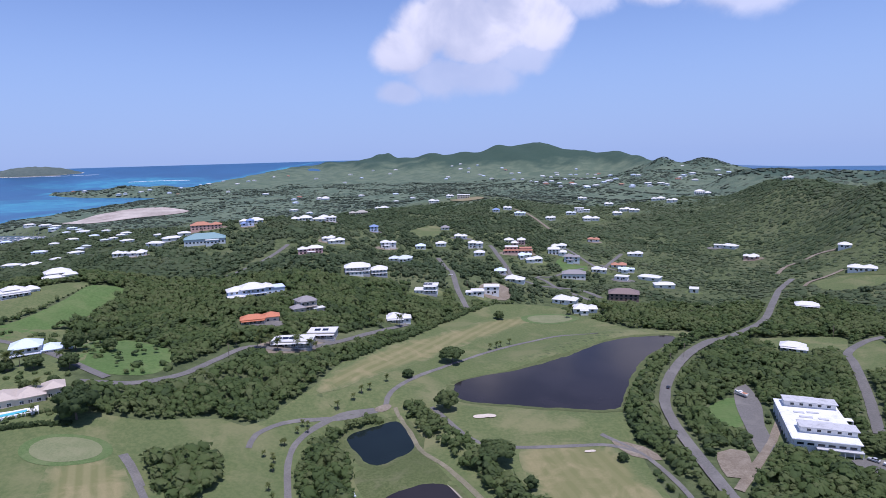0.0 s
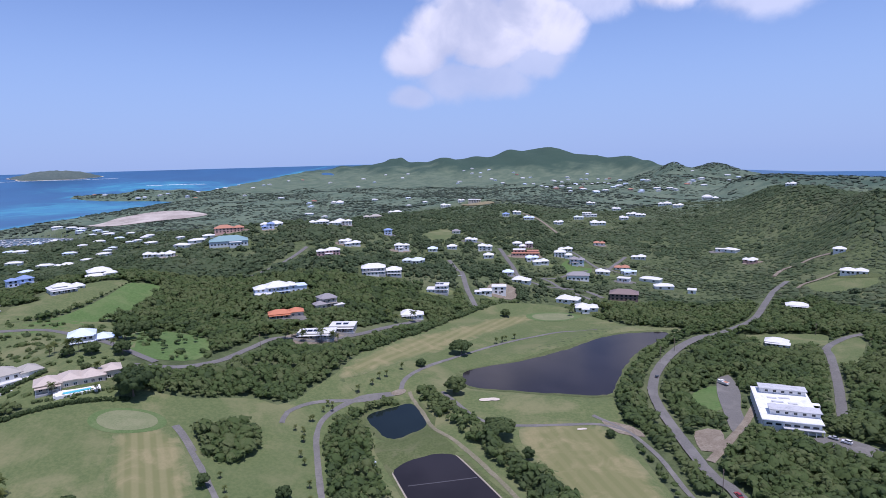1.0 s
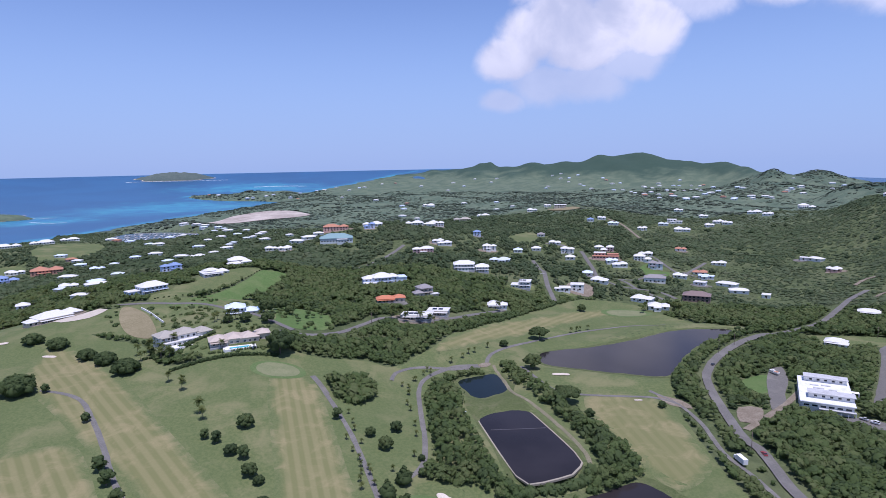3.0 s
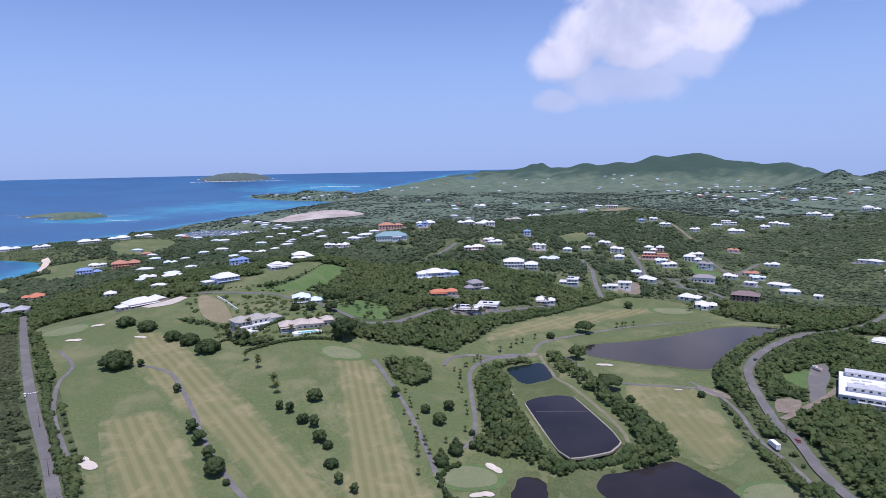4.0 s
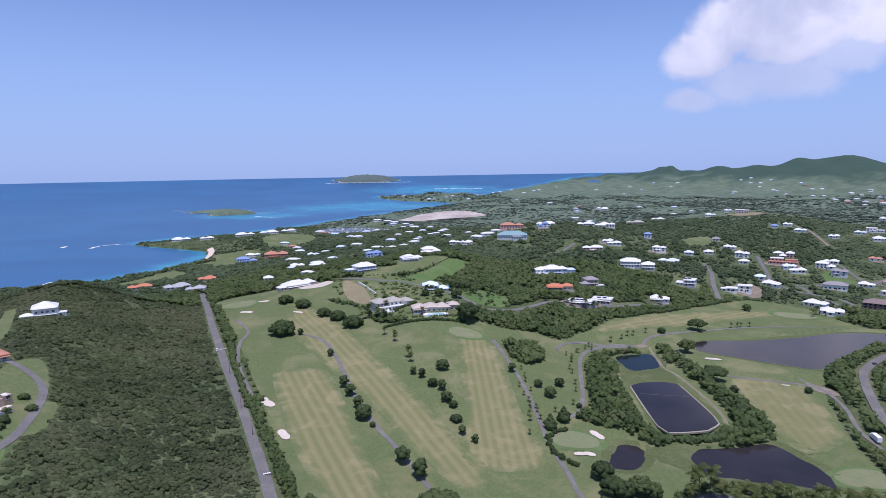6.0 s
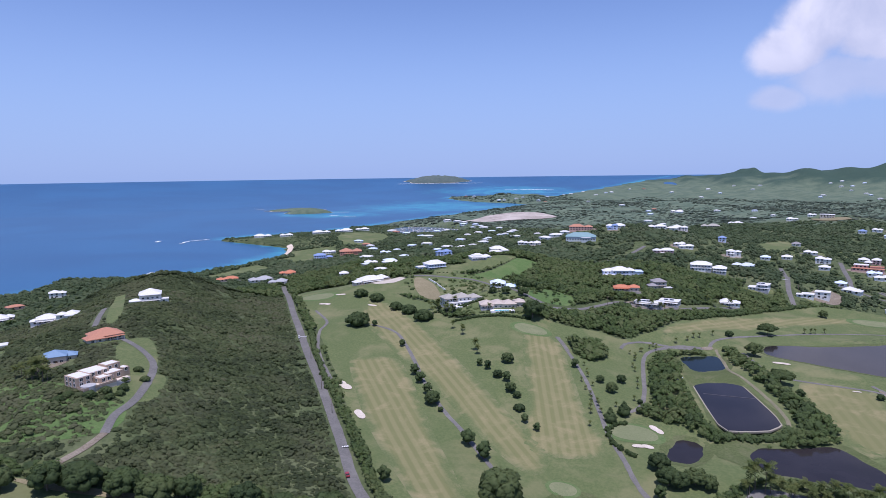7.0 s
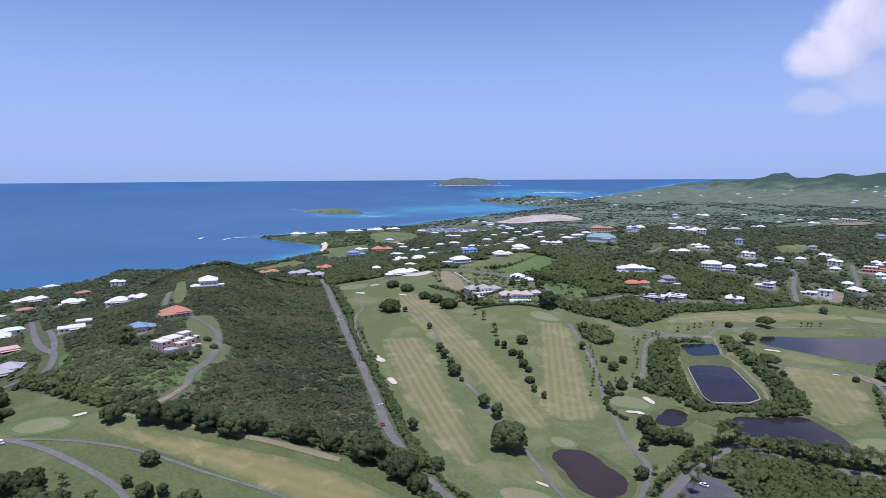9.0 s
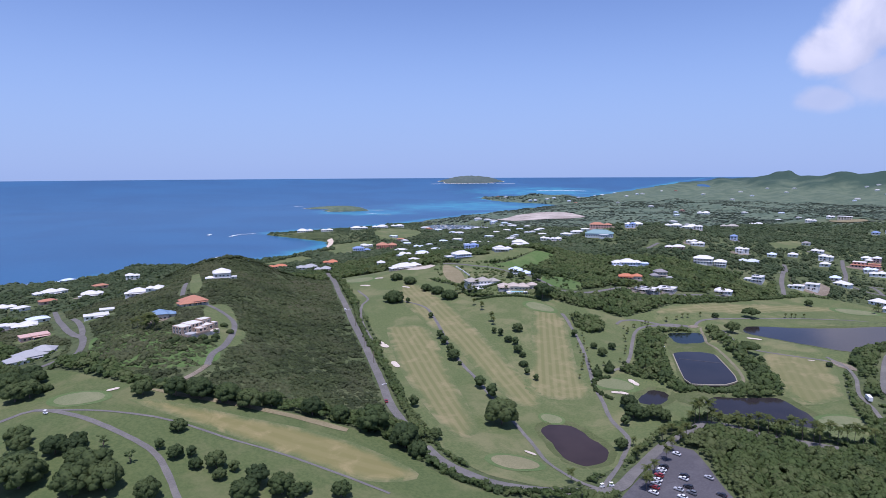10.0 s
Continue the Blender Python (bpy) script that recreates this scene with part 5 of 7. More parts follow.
def sown(x0, x1, y0, y1, step, seed):
    rng = np.random.default_rng(seed)
    x, y = np.meshgrid(np.arange(float(x0), x1, step), np.arange(float(y0), y1, step))
    x[1::2] += step / 2
    return x.ravel() + rng.uniform(-0.42, 0.42, x.size) * step, y.ravel() + rng.uniform(-0.42, 0.42, x.size) * step


def wavy(x, y, size):
    return np.sin(x / size + 1.3 * np.sin(y / size * 0.7)) * np.sin(y / size * 0.9 + 1.1 * np.sin(x / size * 0.6 + 2))


M["wood"] = leaves("wood", [(0.070, 0.106, 0.042), (0.094, 0.140, 0.048), (0.108, 0.160, 0.048), (0.132, 0.186, 0.058), (0.172, 0.208, 0.078)], per="tint", grain=0.5)
M["thicket"] = leaves("thicket", [(0.064, 0.084, 0.036), (0.090, 0.118, 0.046), (0.112, 0.144, 0.056), (0.144, 0.168, 0.070), (0.172, 0.176, 0.094)], per="tint", grain=0.5)
M["hillside"] = leaves("hillside", [(0.072, 0.108, 0.050), (0.098, 0.142, 0.063), (0.118, 0.164, 0.074), (0.138, 0.182, 0.086), (0.170, 0.200, 0.104)], per="tint", grain=2.0)
# distance: air haze is mixed into the leaf colour of the far bush
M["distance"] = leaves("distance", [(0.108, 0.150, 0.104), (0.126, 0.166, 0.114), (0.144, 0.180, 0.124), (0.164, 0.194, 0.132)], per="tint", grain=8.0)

NEAREST = [clump(80 + i, 2, 6, 24, 0.44) for i in range(12)]
LEAFY = [clump(i, 2, 6, 15, 0.48) for i in range(12)]
LOOSE = [clump(20 + i, 2, 6, 11, 0.48) for i in range(10)]
ROUGH = [clump(40 + i, 2, 5, 7, 0.5) for i in range(10)]
COARSE = [clump(60 + i, 2, 5, 1, 0.6) for i in range(6)]


def plot_gap(x, y):
    """Distance to the nearest house."""
    best = np.full(x.shape, 1e9)
    for px, py, *_ in PLOTS:
        best = np.minimum(best, np.hypot(x - px, y - py + 12))
    return best


CREST = [(-545, 120), (-522, 150), (-508, 180), (-498, 220)]


def tree_cells(x, y, size, seed):
    """Distance to the middle of the nearest tree, a random number of that tree, and the way from its middle."""
    i, j = np.floor(x / size), np.floor(y / size)
    best, own, way_x, way_y = np.full(x.shape, 1e9), np.zeros(x.shape), np.zeros(x.shape), np.zeros(x.shape)
    for di in (-1, 0, 1):
        for dj in (-1, 0, 1):
            a, b = i + di, j + dj
            h = np.sin(a * 127.1 + b * 311.7 + seed) * 43758.5453
            g = np.sin(a * 269.5 + b * 183.3 + seed) * 43758.5453
            h, g = h - np.floor(h), g - np.floor(g)
            px, py = x - (a + 0.1 + 0.8 * h) * size, y - (b + 0.1 + 0.8 * g) * size
            q = np.hypot(px, py)
            way_x, way_y = np.where(q < best, px, way_x), np.where(q < best, py, way_y)
            own = np.where(q < best, (h * 7.3 + g * 3.1) % 1.0, own)
            best = np.minimum(best, q)
    return best, own, way_x, way_y


def build_woods():
    rng = np.random.default_rng(5)
    # near woods: sprays of leaves on the domes of the single trees
    x, y = sown(-560, 330, -300, 520, 2.55, 1)
    seen = y > -310 - 0.36 * (x - 91)
    seen &= np.hypot(x - 20, y + 140) > 100
    seen &= (y < 560) & (x < 60 + 0.72 * (y + 110))
    x, y = x[seen], y[seen]
    keep = ~open_ground(x, y) & (wavy(x, y, 23) + rng.uniform(-0.5, 0.5, len(x)) > -0.98)
    x, y = x[keep], y[keep]
    # finer sprays where the trees stand nearest
    fx, fy = sown(-225, 130, -300, 180, 2.2, 6)
    fine = (np.hypot(fx - 20, fy + 60) < 235) & (fy > -310 - 0.36 * (fx - 91)) & (fx < 60 + 0.72 * (fy + 110)) & (np.hypot(fx - 20, fy + 140) > 100)
    fx, fy = fx[fine], fy[fine]
    fine = ~open_ground(fx, fy)
    rest = np.hypot(x - 20, y + 60) >= 235
    x, y = np.concatenate([x[rest], fx[fine]]), np.concatenate([y[rest], fy[fine]])
    inner = np.ones(len(x))
    for dx, dy in ((5, 0), (-5, 0), (0, 5), (0, -5)):
        inner -= 0.25 * open_ground(x + dx, y + dy)
    hill = away(np.array([(-560, -40), (-440, -110), (-230, -95), (-118, -20), (-160, 12), (-300, 130), (-425, 240), (-520, 246), (-560, 200)]), x, y) < 0
    among = (x < -330) & (y < 150)
    crest = (away(np.array(CREST), x, y, False) < 18) & (plot_gap(x, y) > 26)
    n = len(x)
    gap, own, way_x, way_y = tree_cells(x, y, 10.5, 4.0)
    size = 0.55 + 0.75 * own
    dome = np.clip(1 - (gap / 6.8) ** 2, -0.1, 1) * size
    tall = np.where(hill, -0.42 + (0.7 + 0.7 * (size > 1.0)) * dome, 1.4 + 3.8 * dome) * (0.35 + 0.65 * inner) * np.clip(plot_gap(x, y) / 24, 0.45, 1)
    tall = np.where(crest, 0.9 + 1.9 * dome, np.where(among & ~hill, tall * 1.35 + 0.6, tall))
    copse = away(WOOD_LINES["clump"], x, y) < 2
    tall = np.where(copse, tall * 1.15 + 0.9, tall)
    tall = np.where(away(LAWN_LINES["villa_grounds"], x, y) < 0, tall * 0.35, tall)
    # sprays lie along the dome of their tree
    fall = np.where(gap < 7.1, -2.0 / 46.0 * size, 0.0) * np.where(hill, 0.75, 2.4) * (0.35 + 0.65 * inner)
    tilt_x, tilt_y = fall * way_x, fall * way_y
    radius = np.clip(rng.lognormal(np.where(hill, 0.66, 0.66), 0.26, n), 0.9, 3.2) * (0.86 + 0.14 * inner)
    squash = np.where(hill, rng.uniform(0.45, 0.75, n), rng.uniform(0.55, 0.9, n))
    grown = (own * 5.7) % 1.0
    # tone by tree and by stand, a little lighter towards each crown's middle
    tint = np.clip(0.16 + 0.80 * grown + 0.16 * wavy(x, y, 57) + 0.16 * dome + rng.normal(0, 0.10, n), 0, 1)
    tint = np.where(among | crest, tint * 0.75, tint)
    dry = np.clip(0.40 + 0.30 * wavy(x + 40, y, 61) + 0.26 * wavy(x, y + 30, 24) + 0.42 * (grown - 0.5) + rng.normal(0, 0.10, n), 0, 1)
    radius = np.where(np.hypot(x - 20, y + 60) < 235, radius * 0.84, radius)
    radius = np.where(copse, radius * 1.35, radius)
    meadow = away(LAWN_LINES["meadow"], x, y) < 4
    dry = np.where(meadow, 0.42 + 0.34 * grown, dry)
    radius = np.where(meadow, radius * 0.95, radius)
    close = np.hypot(x - 20, y + 60) < 235
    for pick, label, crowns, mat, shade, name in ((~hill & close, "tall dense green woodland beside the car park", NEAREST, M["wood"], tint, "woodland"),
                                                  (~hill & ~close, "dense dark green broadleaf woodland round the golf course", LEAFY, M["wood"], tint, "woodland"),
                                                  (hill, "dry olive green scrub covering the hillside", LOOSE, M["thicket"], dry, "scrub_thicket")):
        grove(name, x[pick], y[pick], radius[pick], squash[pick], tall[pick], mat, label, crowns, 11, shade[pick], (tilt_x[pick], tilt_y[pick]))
    # the slopes behind
    x, y = sown(-1250, 900, -150, 1250, 6.3, 2)
    far = ((y >= 520) | (x <= -560) | (x >= 330)) & (y > -330 - 0.36 * (x - 91)) & (x < 80 + 0.86 * (y + 60))
    x, y = x[far], y[far]
    high_enough = raw(x, y) > 1.2
    x, y = x[high_enough], y[high_enough]
    keep = ~open_ground(x, y) & (wavy(x, y, 31) + rng.uniform(-0.6, 0.6, len(x)) > -0.85)
    x, y = x[keep], y[keep]
    r = rng.lognormal(1.28, 0.30, len(x)) * (1 + 0.25 * wavy(x, y, 70)) * np.where((x > 60) & (y > 300), 0.9, 1.0) * np.clip(plot_gap(x, y) / 45, 0.5, 1)
    r = np.where((x < -880) & (y > 560), r * 0.62, r)
    slope = (x > 170) & (y > 430)
    r = np.where(slope, r * 1.22, r * 1.06)
    gap, own, way_x, way_y = tree_cells(x, y, 9.5, 9.0)
    dome = np.clip(1 - (gap / 6.2) ** 2, 0, 1) * (0.4 + 0.6 * own)
    lush = np.where(slope, 0.25, 0.6 + 0.4 * np.tanh(3 * wavy(x, y, 120))) * np.where((x < -880) & (y > 560), 0.3, 1.0) * np.clip(plot_gap(x, y) / 40, 0.3, 1)
    lush = np.where(away(np.array([(-260, 510), (-40, 510), (0, 640), (-160, 690), (-260, 640)]), x, y) < 0, 1.3, lush)
    tint = np.clip(0.50 + 0.24 * wavy(x, y, 83) + 0.30 * (own - 0.5) + np.where(slope, 0.12, -0.10 * lush) + rng.normal(0, 0.12, len(x)), 0, 1)
    squash = rng.uniform(0.42, 0.68, len(x)) * np.where(slope, 0.85, 1.15)
    sink = r * np.where(slope, -0.08, 0.04) + 3.2 * dome * lush
    # garden and wayside trees: a taller crown of several clumps
    big = (rng.random(len(x)) < np.where(slope, 0.012, np.where(plot_gap(x, y) < 60, 0.22, 0.05))) & (plot_gap(x, y) > 15) & (x > -900)
    tree_x, tree_y = x[big], y[big]
    tree_r = rng.uniform(2.6, 4.6, len(tree_x))
    tree_t = np.clip(rng.normal(0.26, 0.18, len(tree_x)), 0, 1)
    more = [(x, y, r, squash, sink, tint)]
    for k in range(8):
        w, out, up = k * 0.898 + tree_x, 0.0 if k == 7 else 0.58, 0.95 if k == 7 else 0.35 + 0.3 * (k % 2)
        more.append((tree_x + np.cos(w) * out * tree_r, tree_y + np.sin(w) * out * tree_r, tree_r * 0.62, np.full(len(w), 0.85), tree_r * up, np.clip(tree_t + rng.normal(0, 0.06, len(w)), 0, 1)))
    x, y, r, squash, sink, tint = (np.concatenate(rows) for rows in zip(*more))
    grove("hillside_trees", x, y, r, squash, sink, M["hillside"], "low green trees and bushes on the slopes among the houses", ROUGH, 12, tint)
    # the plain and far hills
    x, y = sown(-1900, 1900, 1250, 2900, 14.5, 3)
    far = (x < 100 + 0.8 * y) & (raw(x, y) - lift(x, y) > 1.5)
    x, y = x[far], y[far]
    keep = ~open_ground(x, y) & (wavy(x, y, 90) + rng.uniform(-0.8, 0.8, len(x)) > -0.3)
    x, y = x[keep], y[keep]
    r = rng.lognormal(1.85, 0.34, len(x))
    grove("distant_bush", x, y, r, rng.uniform(0.12, 0.28, len(x)), r * 0.04, M["distance"], "bush on the plain and the far hills, haze mixed into its grey-green", COARSE, 13)


M["car_park"] = earth("car_park", (0.082, 0.078, 0.083), (0.108, 0.103, 0.108), (0.145, 0.138, 0.14), 14, 1.0, relief=0.15, depth=0.05)
M["pale_paving"] = earth("pale_paving", (0.44, 0.39, 0.31), (0.52, 0.46, 0.37), (0.56, 0.51, 0.43), 6, 0.8, relief=0.1, depth=0.03)
build_woods()
for k, mat, label, category in (("car_park", "car_park", "dark grey asphalt car park", "car park"), ("yard", "path", "worn grey yard beside a white building", "yard"),
                                ("side_yard", "path", "small grey parking yard", "yard"), ("rubble", "soil", "bare brown earth with rubble", "bare earth"),
                                ("building_site", "soil", "bare brown building plot", "bare earth"),
                                ("salt_flat", "mud_flat", "dried pinkish salt pond bed", "salt flat"), ("beach", "beach", "pale sand beach in a bay", "beach"), ("paved_drive", "pale_paving", "cream paved drive in front of a long house", "drive"),
                                ("knoll_top", "straw", "bare dry knoll top beside a large house", "bare earth"), ("slope_field", "straw", "straw-coloured grass slope", "grass"), ("wood_edge", "straw", "trodden straw-coloured edge of the wood", "grass"), ("verge", "soil", "sandy path verge", "bare earth")):
    tagged(new(k, drape(k, BARE_LINES[k], 1.6 if k in ("salt_flat", "knoll_top") else 0.8 if k == "beach" else 0.32, M[mat], 5 if k not in ("salt_flat", "knoll_top") else 18)), label, category, kind="structure")


# ---- houses ----
PAINT = {"white": (0.80, 0.785, 0.74), "orange": (0.52, 0.18, 0.085), "grey": (0.27, 0.25, 0.24), "pale": (0.58, 0.63, 0.64), "ice": (0.62, 0.70, 0.82),
         "sky": (0.24, 0.40, 0.58), "tan": (0.38, 0.35, 0.29), "tile": (0.50, 0.42, 0.34), "blue": (0.20, 0.28, 0.46), "green": (0.20, 0.32, 0.32),
         "terracotta": (0.45, 0.20, 0.115), "palegrey": (0.38, 0.38, 0.37), "steel": (0.17, 0.27, 0.38), "brown": (0.21, 0.15, 0.13),
         "pinkish": (0.62, 0.40, 0.33), "cream": (0.62, 0.54, 0.43), "pink": (0.66, 0.42, 0.40), "stone": (0.42, 0.31, 0.225), "brick": (0.50, 0.27, 0.20)}
WALLS = {k: plain("wall_paint_" + k, c, 0.85, 0.12, 2.0) for k, c in PAINT.items()}
ROOFS = {k: plain("roof_" + k, tuple(v * (0.84 if k == "white" else 1.0) for v in c), 0.6, 0.16, 1.2, relief=0.2) for k, c in PAINT.items()}
M["glass"], glass_tree, glass_shader = material("window_glass")
glass_shader.inputs["Base Color"].default_value = (0.02, 0.025, 0.03, 1)
glass_shader.inputs["Roughness"].default_value = 0.08
M["frame"] = plain("white_frame", (0.75, 0.74, 0.71), 0.6, 0.08)
M["dark_wood"] = plain("dark_wood", (0.10, 0.06, 0.04), 0.7, 0.2)
M["solar"] = plain("solar_panel", (0.02, 0.025, 0.05), 0.25, 0.05)
M["pool"] = water("pool_water", (0.10, 0.50, 0.58), 0.05, 0.1, 1.0)


def hip_roof(w, d, z, rise, over=0.7, thick=0.28):
    """A hipped roof with a deep eave."""
    a, b = w / 2 + over, d / 2 + over
    if a >= b:
        ridge = [(-(a - b), 0, z + rise), (a - b, 0, z + rise)]
        faces = [(4, 5, 9, 8), (5, 6, 9), (6, 7, 8, 9), (7, 4, 8)]
    else:
        ridge = [(0, -(b - a), z + rise), (0, b - a, z + rise)]
        faces = [(4, 5, 8), (5, 6, 9, 8), (6, 7, 9), (7, 4, 8, 9)]
    low = [(-a, -b, z - thick), (a, -b, z - thick), (a, b, z - thick), (-a, b, z - thick)]
    up = [(x, y, z) for x, y, _ in low]
    return low + up + ridge, [(3, 2, 1, 0), (0, 1, 5, 4), (1, 2, 6, 5), (2, 3, 7, 6), (3, 0, 4, 7)] + faces


def flat_roof(w, d, z, over=0.5, thick=0.3):
    rim = box(-w / 2 - over, w / 2 + over, -d / 2 - over, d / 2 + over, z - 0.05, z + thick)
    top = box(-w / 2 - over + 0.35, w / 2 + over - 0.35, -d / 2 - over + 0.35, d / 2 + over - 0.35, z + thick, z + thick + 0.12)
    return joined([rim, top])


def shifted(piece, x, y, z=0.0):
    v, f = piece
    return [(p[0] + x, p[1] + y, p[2] + z) for p in v], f


WINDOW = {}


def window(wide, tall):
    """A pane in a frame, facing -y, shared by all of one size."""
    if (wide, tall) not in WINDOW:
        f = 0.09
        bars = joined([box(-wide / 2 - f, wide / 2 + f, -0.07, 0.05, tall, tall + f), box(-wide / 2 - f, wide / 2 + f, -0.12, 0.05, -f, 0),
                       box(-wide / 2 - f, -wide / 2, -0.07, 0.05, 0, tall), box(wide / 2, wide / 2 + f, -0.07, 0.05, 0, tall), box(-0.035, 0.035, -0.06, 0.05, 0, tall)])
        WINDOW[wide, tall] = (solid("window_frame", *bars, M["frame"]), solid("pane", *box(-wide / 2, wide / 2, -0.02, 0.04, 0, tall), M["glass"]))
    return WINDOW[wide, tall]


def row_of_windows(parent, x0, x1, y, z, face, wide, tall, gap, full):
    n = max(1, int((x1 - x0) / gap))
    for i in range(n):
        along = x0 + (i + 0.5) * (x1 - x0) / n
        at = {"front": pose(along, y, z), "left": pose(y, along, z, 0, 0, -90), "right": pose(y, along, z, 0, 0, 90), "back": pose(along, y, z, 0, 0, 180)}[face]
        frame_mesh, pane_mesh = window(wide, tall)
        if full:
            w = part("window", frame_mesh, parent, at)
            part("pane", pane_mesh, w)
        else:
            part("window", pane_mesh, parent, at @ pose(0, -0.03, 0))


def gallery(parent, w, d, floor, tall, mat, depth=2.6):
    """A porch along the front: slab, posts and rail."""
    part("porch_floor", solid("porch_floor", *box(-w / 2, w / 2, -d / 2 - depth, -d / 2 + 0.02, floor - 0.3, floor), mat), parent)
    n = max(3, int(w / 3.2))
    post = solid("post", *box(-0.14, 0.14, -0.14, 0.14, 0, tall), M["frame"])
    for i in range(n):
        part("post", post, parent, pose(-w / 2 + 0.3 + i * (w - 0.6) / (n - 1), -d / 2 - depth + 0.25, floor))
    part("rail", solid("rail", *joined([box(-w / 2 + 0.3, w / 2 - 0.3, -d / 2 - depth + 0.2, -d / 2 - depth + 0.3, floor + 0.9, floor + 1.0),
                                        box(-w / 2 + 0.3, w / 2 - 0.3, -d / 2 - depth + 0.22, -d / 2 - depth + 0.28, floor + 0.45, floor + 0.52)]), M["frame"]), parent)


ROOF_WORD = {"white": "white", "orange": "bright orange", "grey": "dark grey", "pale": "pale grey", "ice": "pale blue-white", "sky": "blue", "tan": "grey-tan", "tile": "tan tiled",
             "blue": "blue", "green": "grey-green", "terracotta": "terracotta", "palegrey": "light grey", "steel": "slate blue", "brown": "brown", "pinkish": "salmon"}
WALL_WORD = {"ice": "pale blue", "blue": "blue and white", "pinkish": "salmon", "stone": "sandstone", "brick": "brick red", "pale": "pale grey"}


# houses with plans of their own: centre, width, depth, height, roof and its paint
PLANS = {
    (-146, 468): [(-2, 0, 19, 14, 6.8, "hip"), (-14, -1, 13, 11, 5.8, "hip"), (9, 1, 9, 12, 6.2, "hip"), (17.5, 3, 10, 13, 4.8, "flat", "ice"), (-15, -10, 12, 8, 2.6, "flat")],
    (-121, 393): [(-4, 0, 15, 9, 3.4, "hip"), (7.5, 1, 10, 9, 3.7, "hip")],
    (-100, 431): [(2, 2, 13, 10, 7.0, "hip"), (-6, -4, 9, 8, 3.6, "hip"), (9, -5, 8, 5, 1.2, "flat", "white")],
    (-91, 360): [(0, 0, 24, 13, 3.5, "flat")],
    (-77, 380): [(0, 0, 17, 12, 3.8, "flat")],
    (-35, 437): [(0, 0, 12, 10, 3.4, "hip"), (7, -1, 8, 9, 3.2, "hip"), (-1, 3, 7, 8, 4.0, "hip")],
    (-75, 537): [(0, 0, 22, 13, 6.4, "hip"), (-1, -8, 12, 5, 3.0, "flat", "white")],
    (-56, 541): [(0, -1, 14, 11, 5.8, "hip")],
    (-232, 258): [(-9, 1, 12, 12, 6.4, "hip"), (3, 0, 13, 13, 6.4, "hip"), (14, -2, 10, 11, 5.6, "hip"), (2, -8, 30, 4, 3.0, "flat", "white")],
    (-189, 257): [(-13, 0, 11, 12, 3.6, "hip"), (-3.5, 0.8, 9, 13, 4.0, "hip"), (6, 0, 11, 12, 3.7, "hip"), (15, 1.5, 8, 10, 4.6, "hip")],
    (-332, 376): [(0, 0, 22, 14, 6.4, "hip"), (-15, 1, 12, 10, 3.4, "flat", "white")],
    (-304, 427): [(0, 0, 18, 14, 3.8, "hip"), (-2, -1, 9, 9, 5.4, "hip"), (11, 2, 9, 10, 3.4, "hip")],
    (-363, 298): [(0, 0, 24, 15, 4.0, "hip"), (14, 1, 12, 12, 4.4, "hip"), (-16, -3, 8, 8, 3.0, "hip")],
    (-303, 478): [(0, 2, 18, 12, 6.4, "hip"), (-4, -6, 14, 8, 3.6, "hip"), (7, -5, 10, 9, 4.8, "hip")],
    (-357, 12): [(1, 0, 18, 15, 3.6, "hip"), (-7, -5, 10, 9, 3.0, "hip")],
    (-433, 95): [(0, 0, 16, 15, 7.6, "hip"), (-11, -7, 8, 6, 3.2, "hip"), (10, -5, 7, 6, 3.0, "flat")],
    (-334, -29): [(0, 0, 11, 11, 4.6, "hip"), (7, 2, 7, 7, 3.4, "hip")],
    (-731, 61): [(0, 0, 18, 14, 4.6, "hip"), (13, 3, 12, 10, 4.0, "hip"), (-13, 4, 9, 9, 3.4, "hip")],
    (-664, 76): [(0, 0, 18, 14, 4.2, "hip"), (9, 5, 9, 9, 3.6, "hip"), (-6, -8, 12, 5, 2.8, "flat")],
    (-506, 49): [(0, 0, 16, 13, 4.0, "hip"), (9.5, -3, 9, 8, 3.2, "hip"), (-9, -3, 6, 7, 3.0, "hip")],
    (-355, -108): [(0, 0, 16, 12, 3.6, "hip"), (-9, -6, 12, 9, 3.2, "hip"), (10, 3, 10, 9, 3.4, "hip")],
    (165, 544): [(0, 0, 26, 15, 6.2, "hip")],
    (140, 638): [(0, 0, 24, 13, 5.4, "hip")],
    (93, 733): [(0, -3, 34, 9, 3.0, "flat"), (-8, 5, 15, 11, 6.4, "flat", "white"), (9, 4, 14, 9, 5.0, "flat")],
    (44, 535): [(0, 0, 13, 11, 6.4, "flat")],
    (33, 527): [(-2, 0, 11, 11, 3.4, "flat"), (-9, -3, 6, 8, 2.9, "flat")],
    (-284, 734): [(0, 0, 46, 24, 5.6, "hip"), (8, -14, 14, 10, 4.4, "flat", "white")],
    (227, 383): [(0, 0, 14, 9, 3.4, "hip"), (5, -4, 6, 6, 2.9, "hip")],
    (306, 500): [(0, 0, 17, 9, 3.3, "hip")],
    (415, 594): [(-4, 0, 14, 11, 3.6, "hip"), (7, 2, 12, 11, 3.6, "hip")],
}
SOLAR = {(-91, 360): (-8.5, -4.5, -0.5), (-77, 380): (-3, 2), (-13, 515): (-1, 3)}


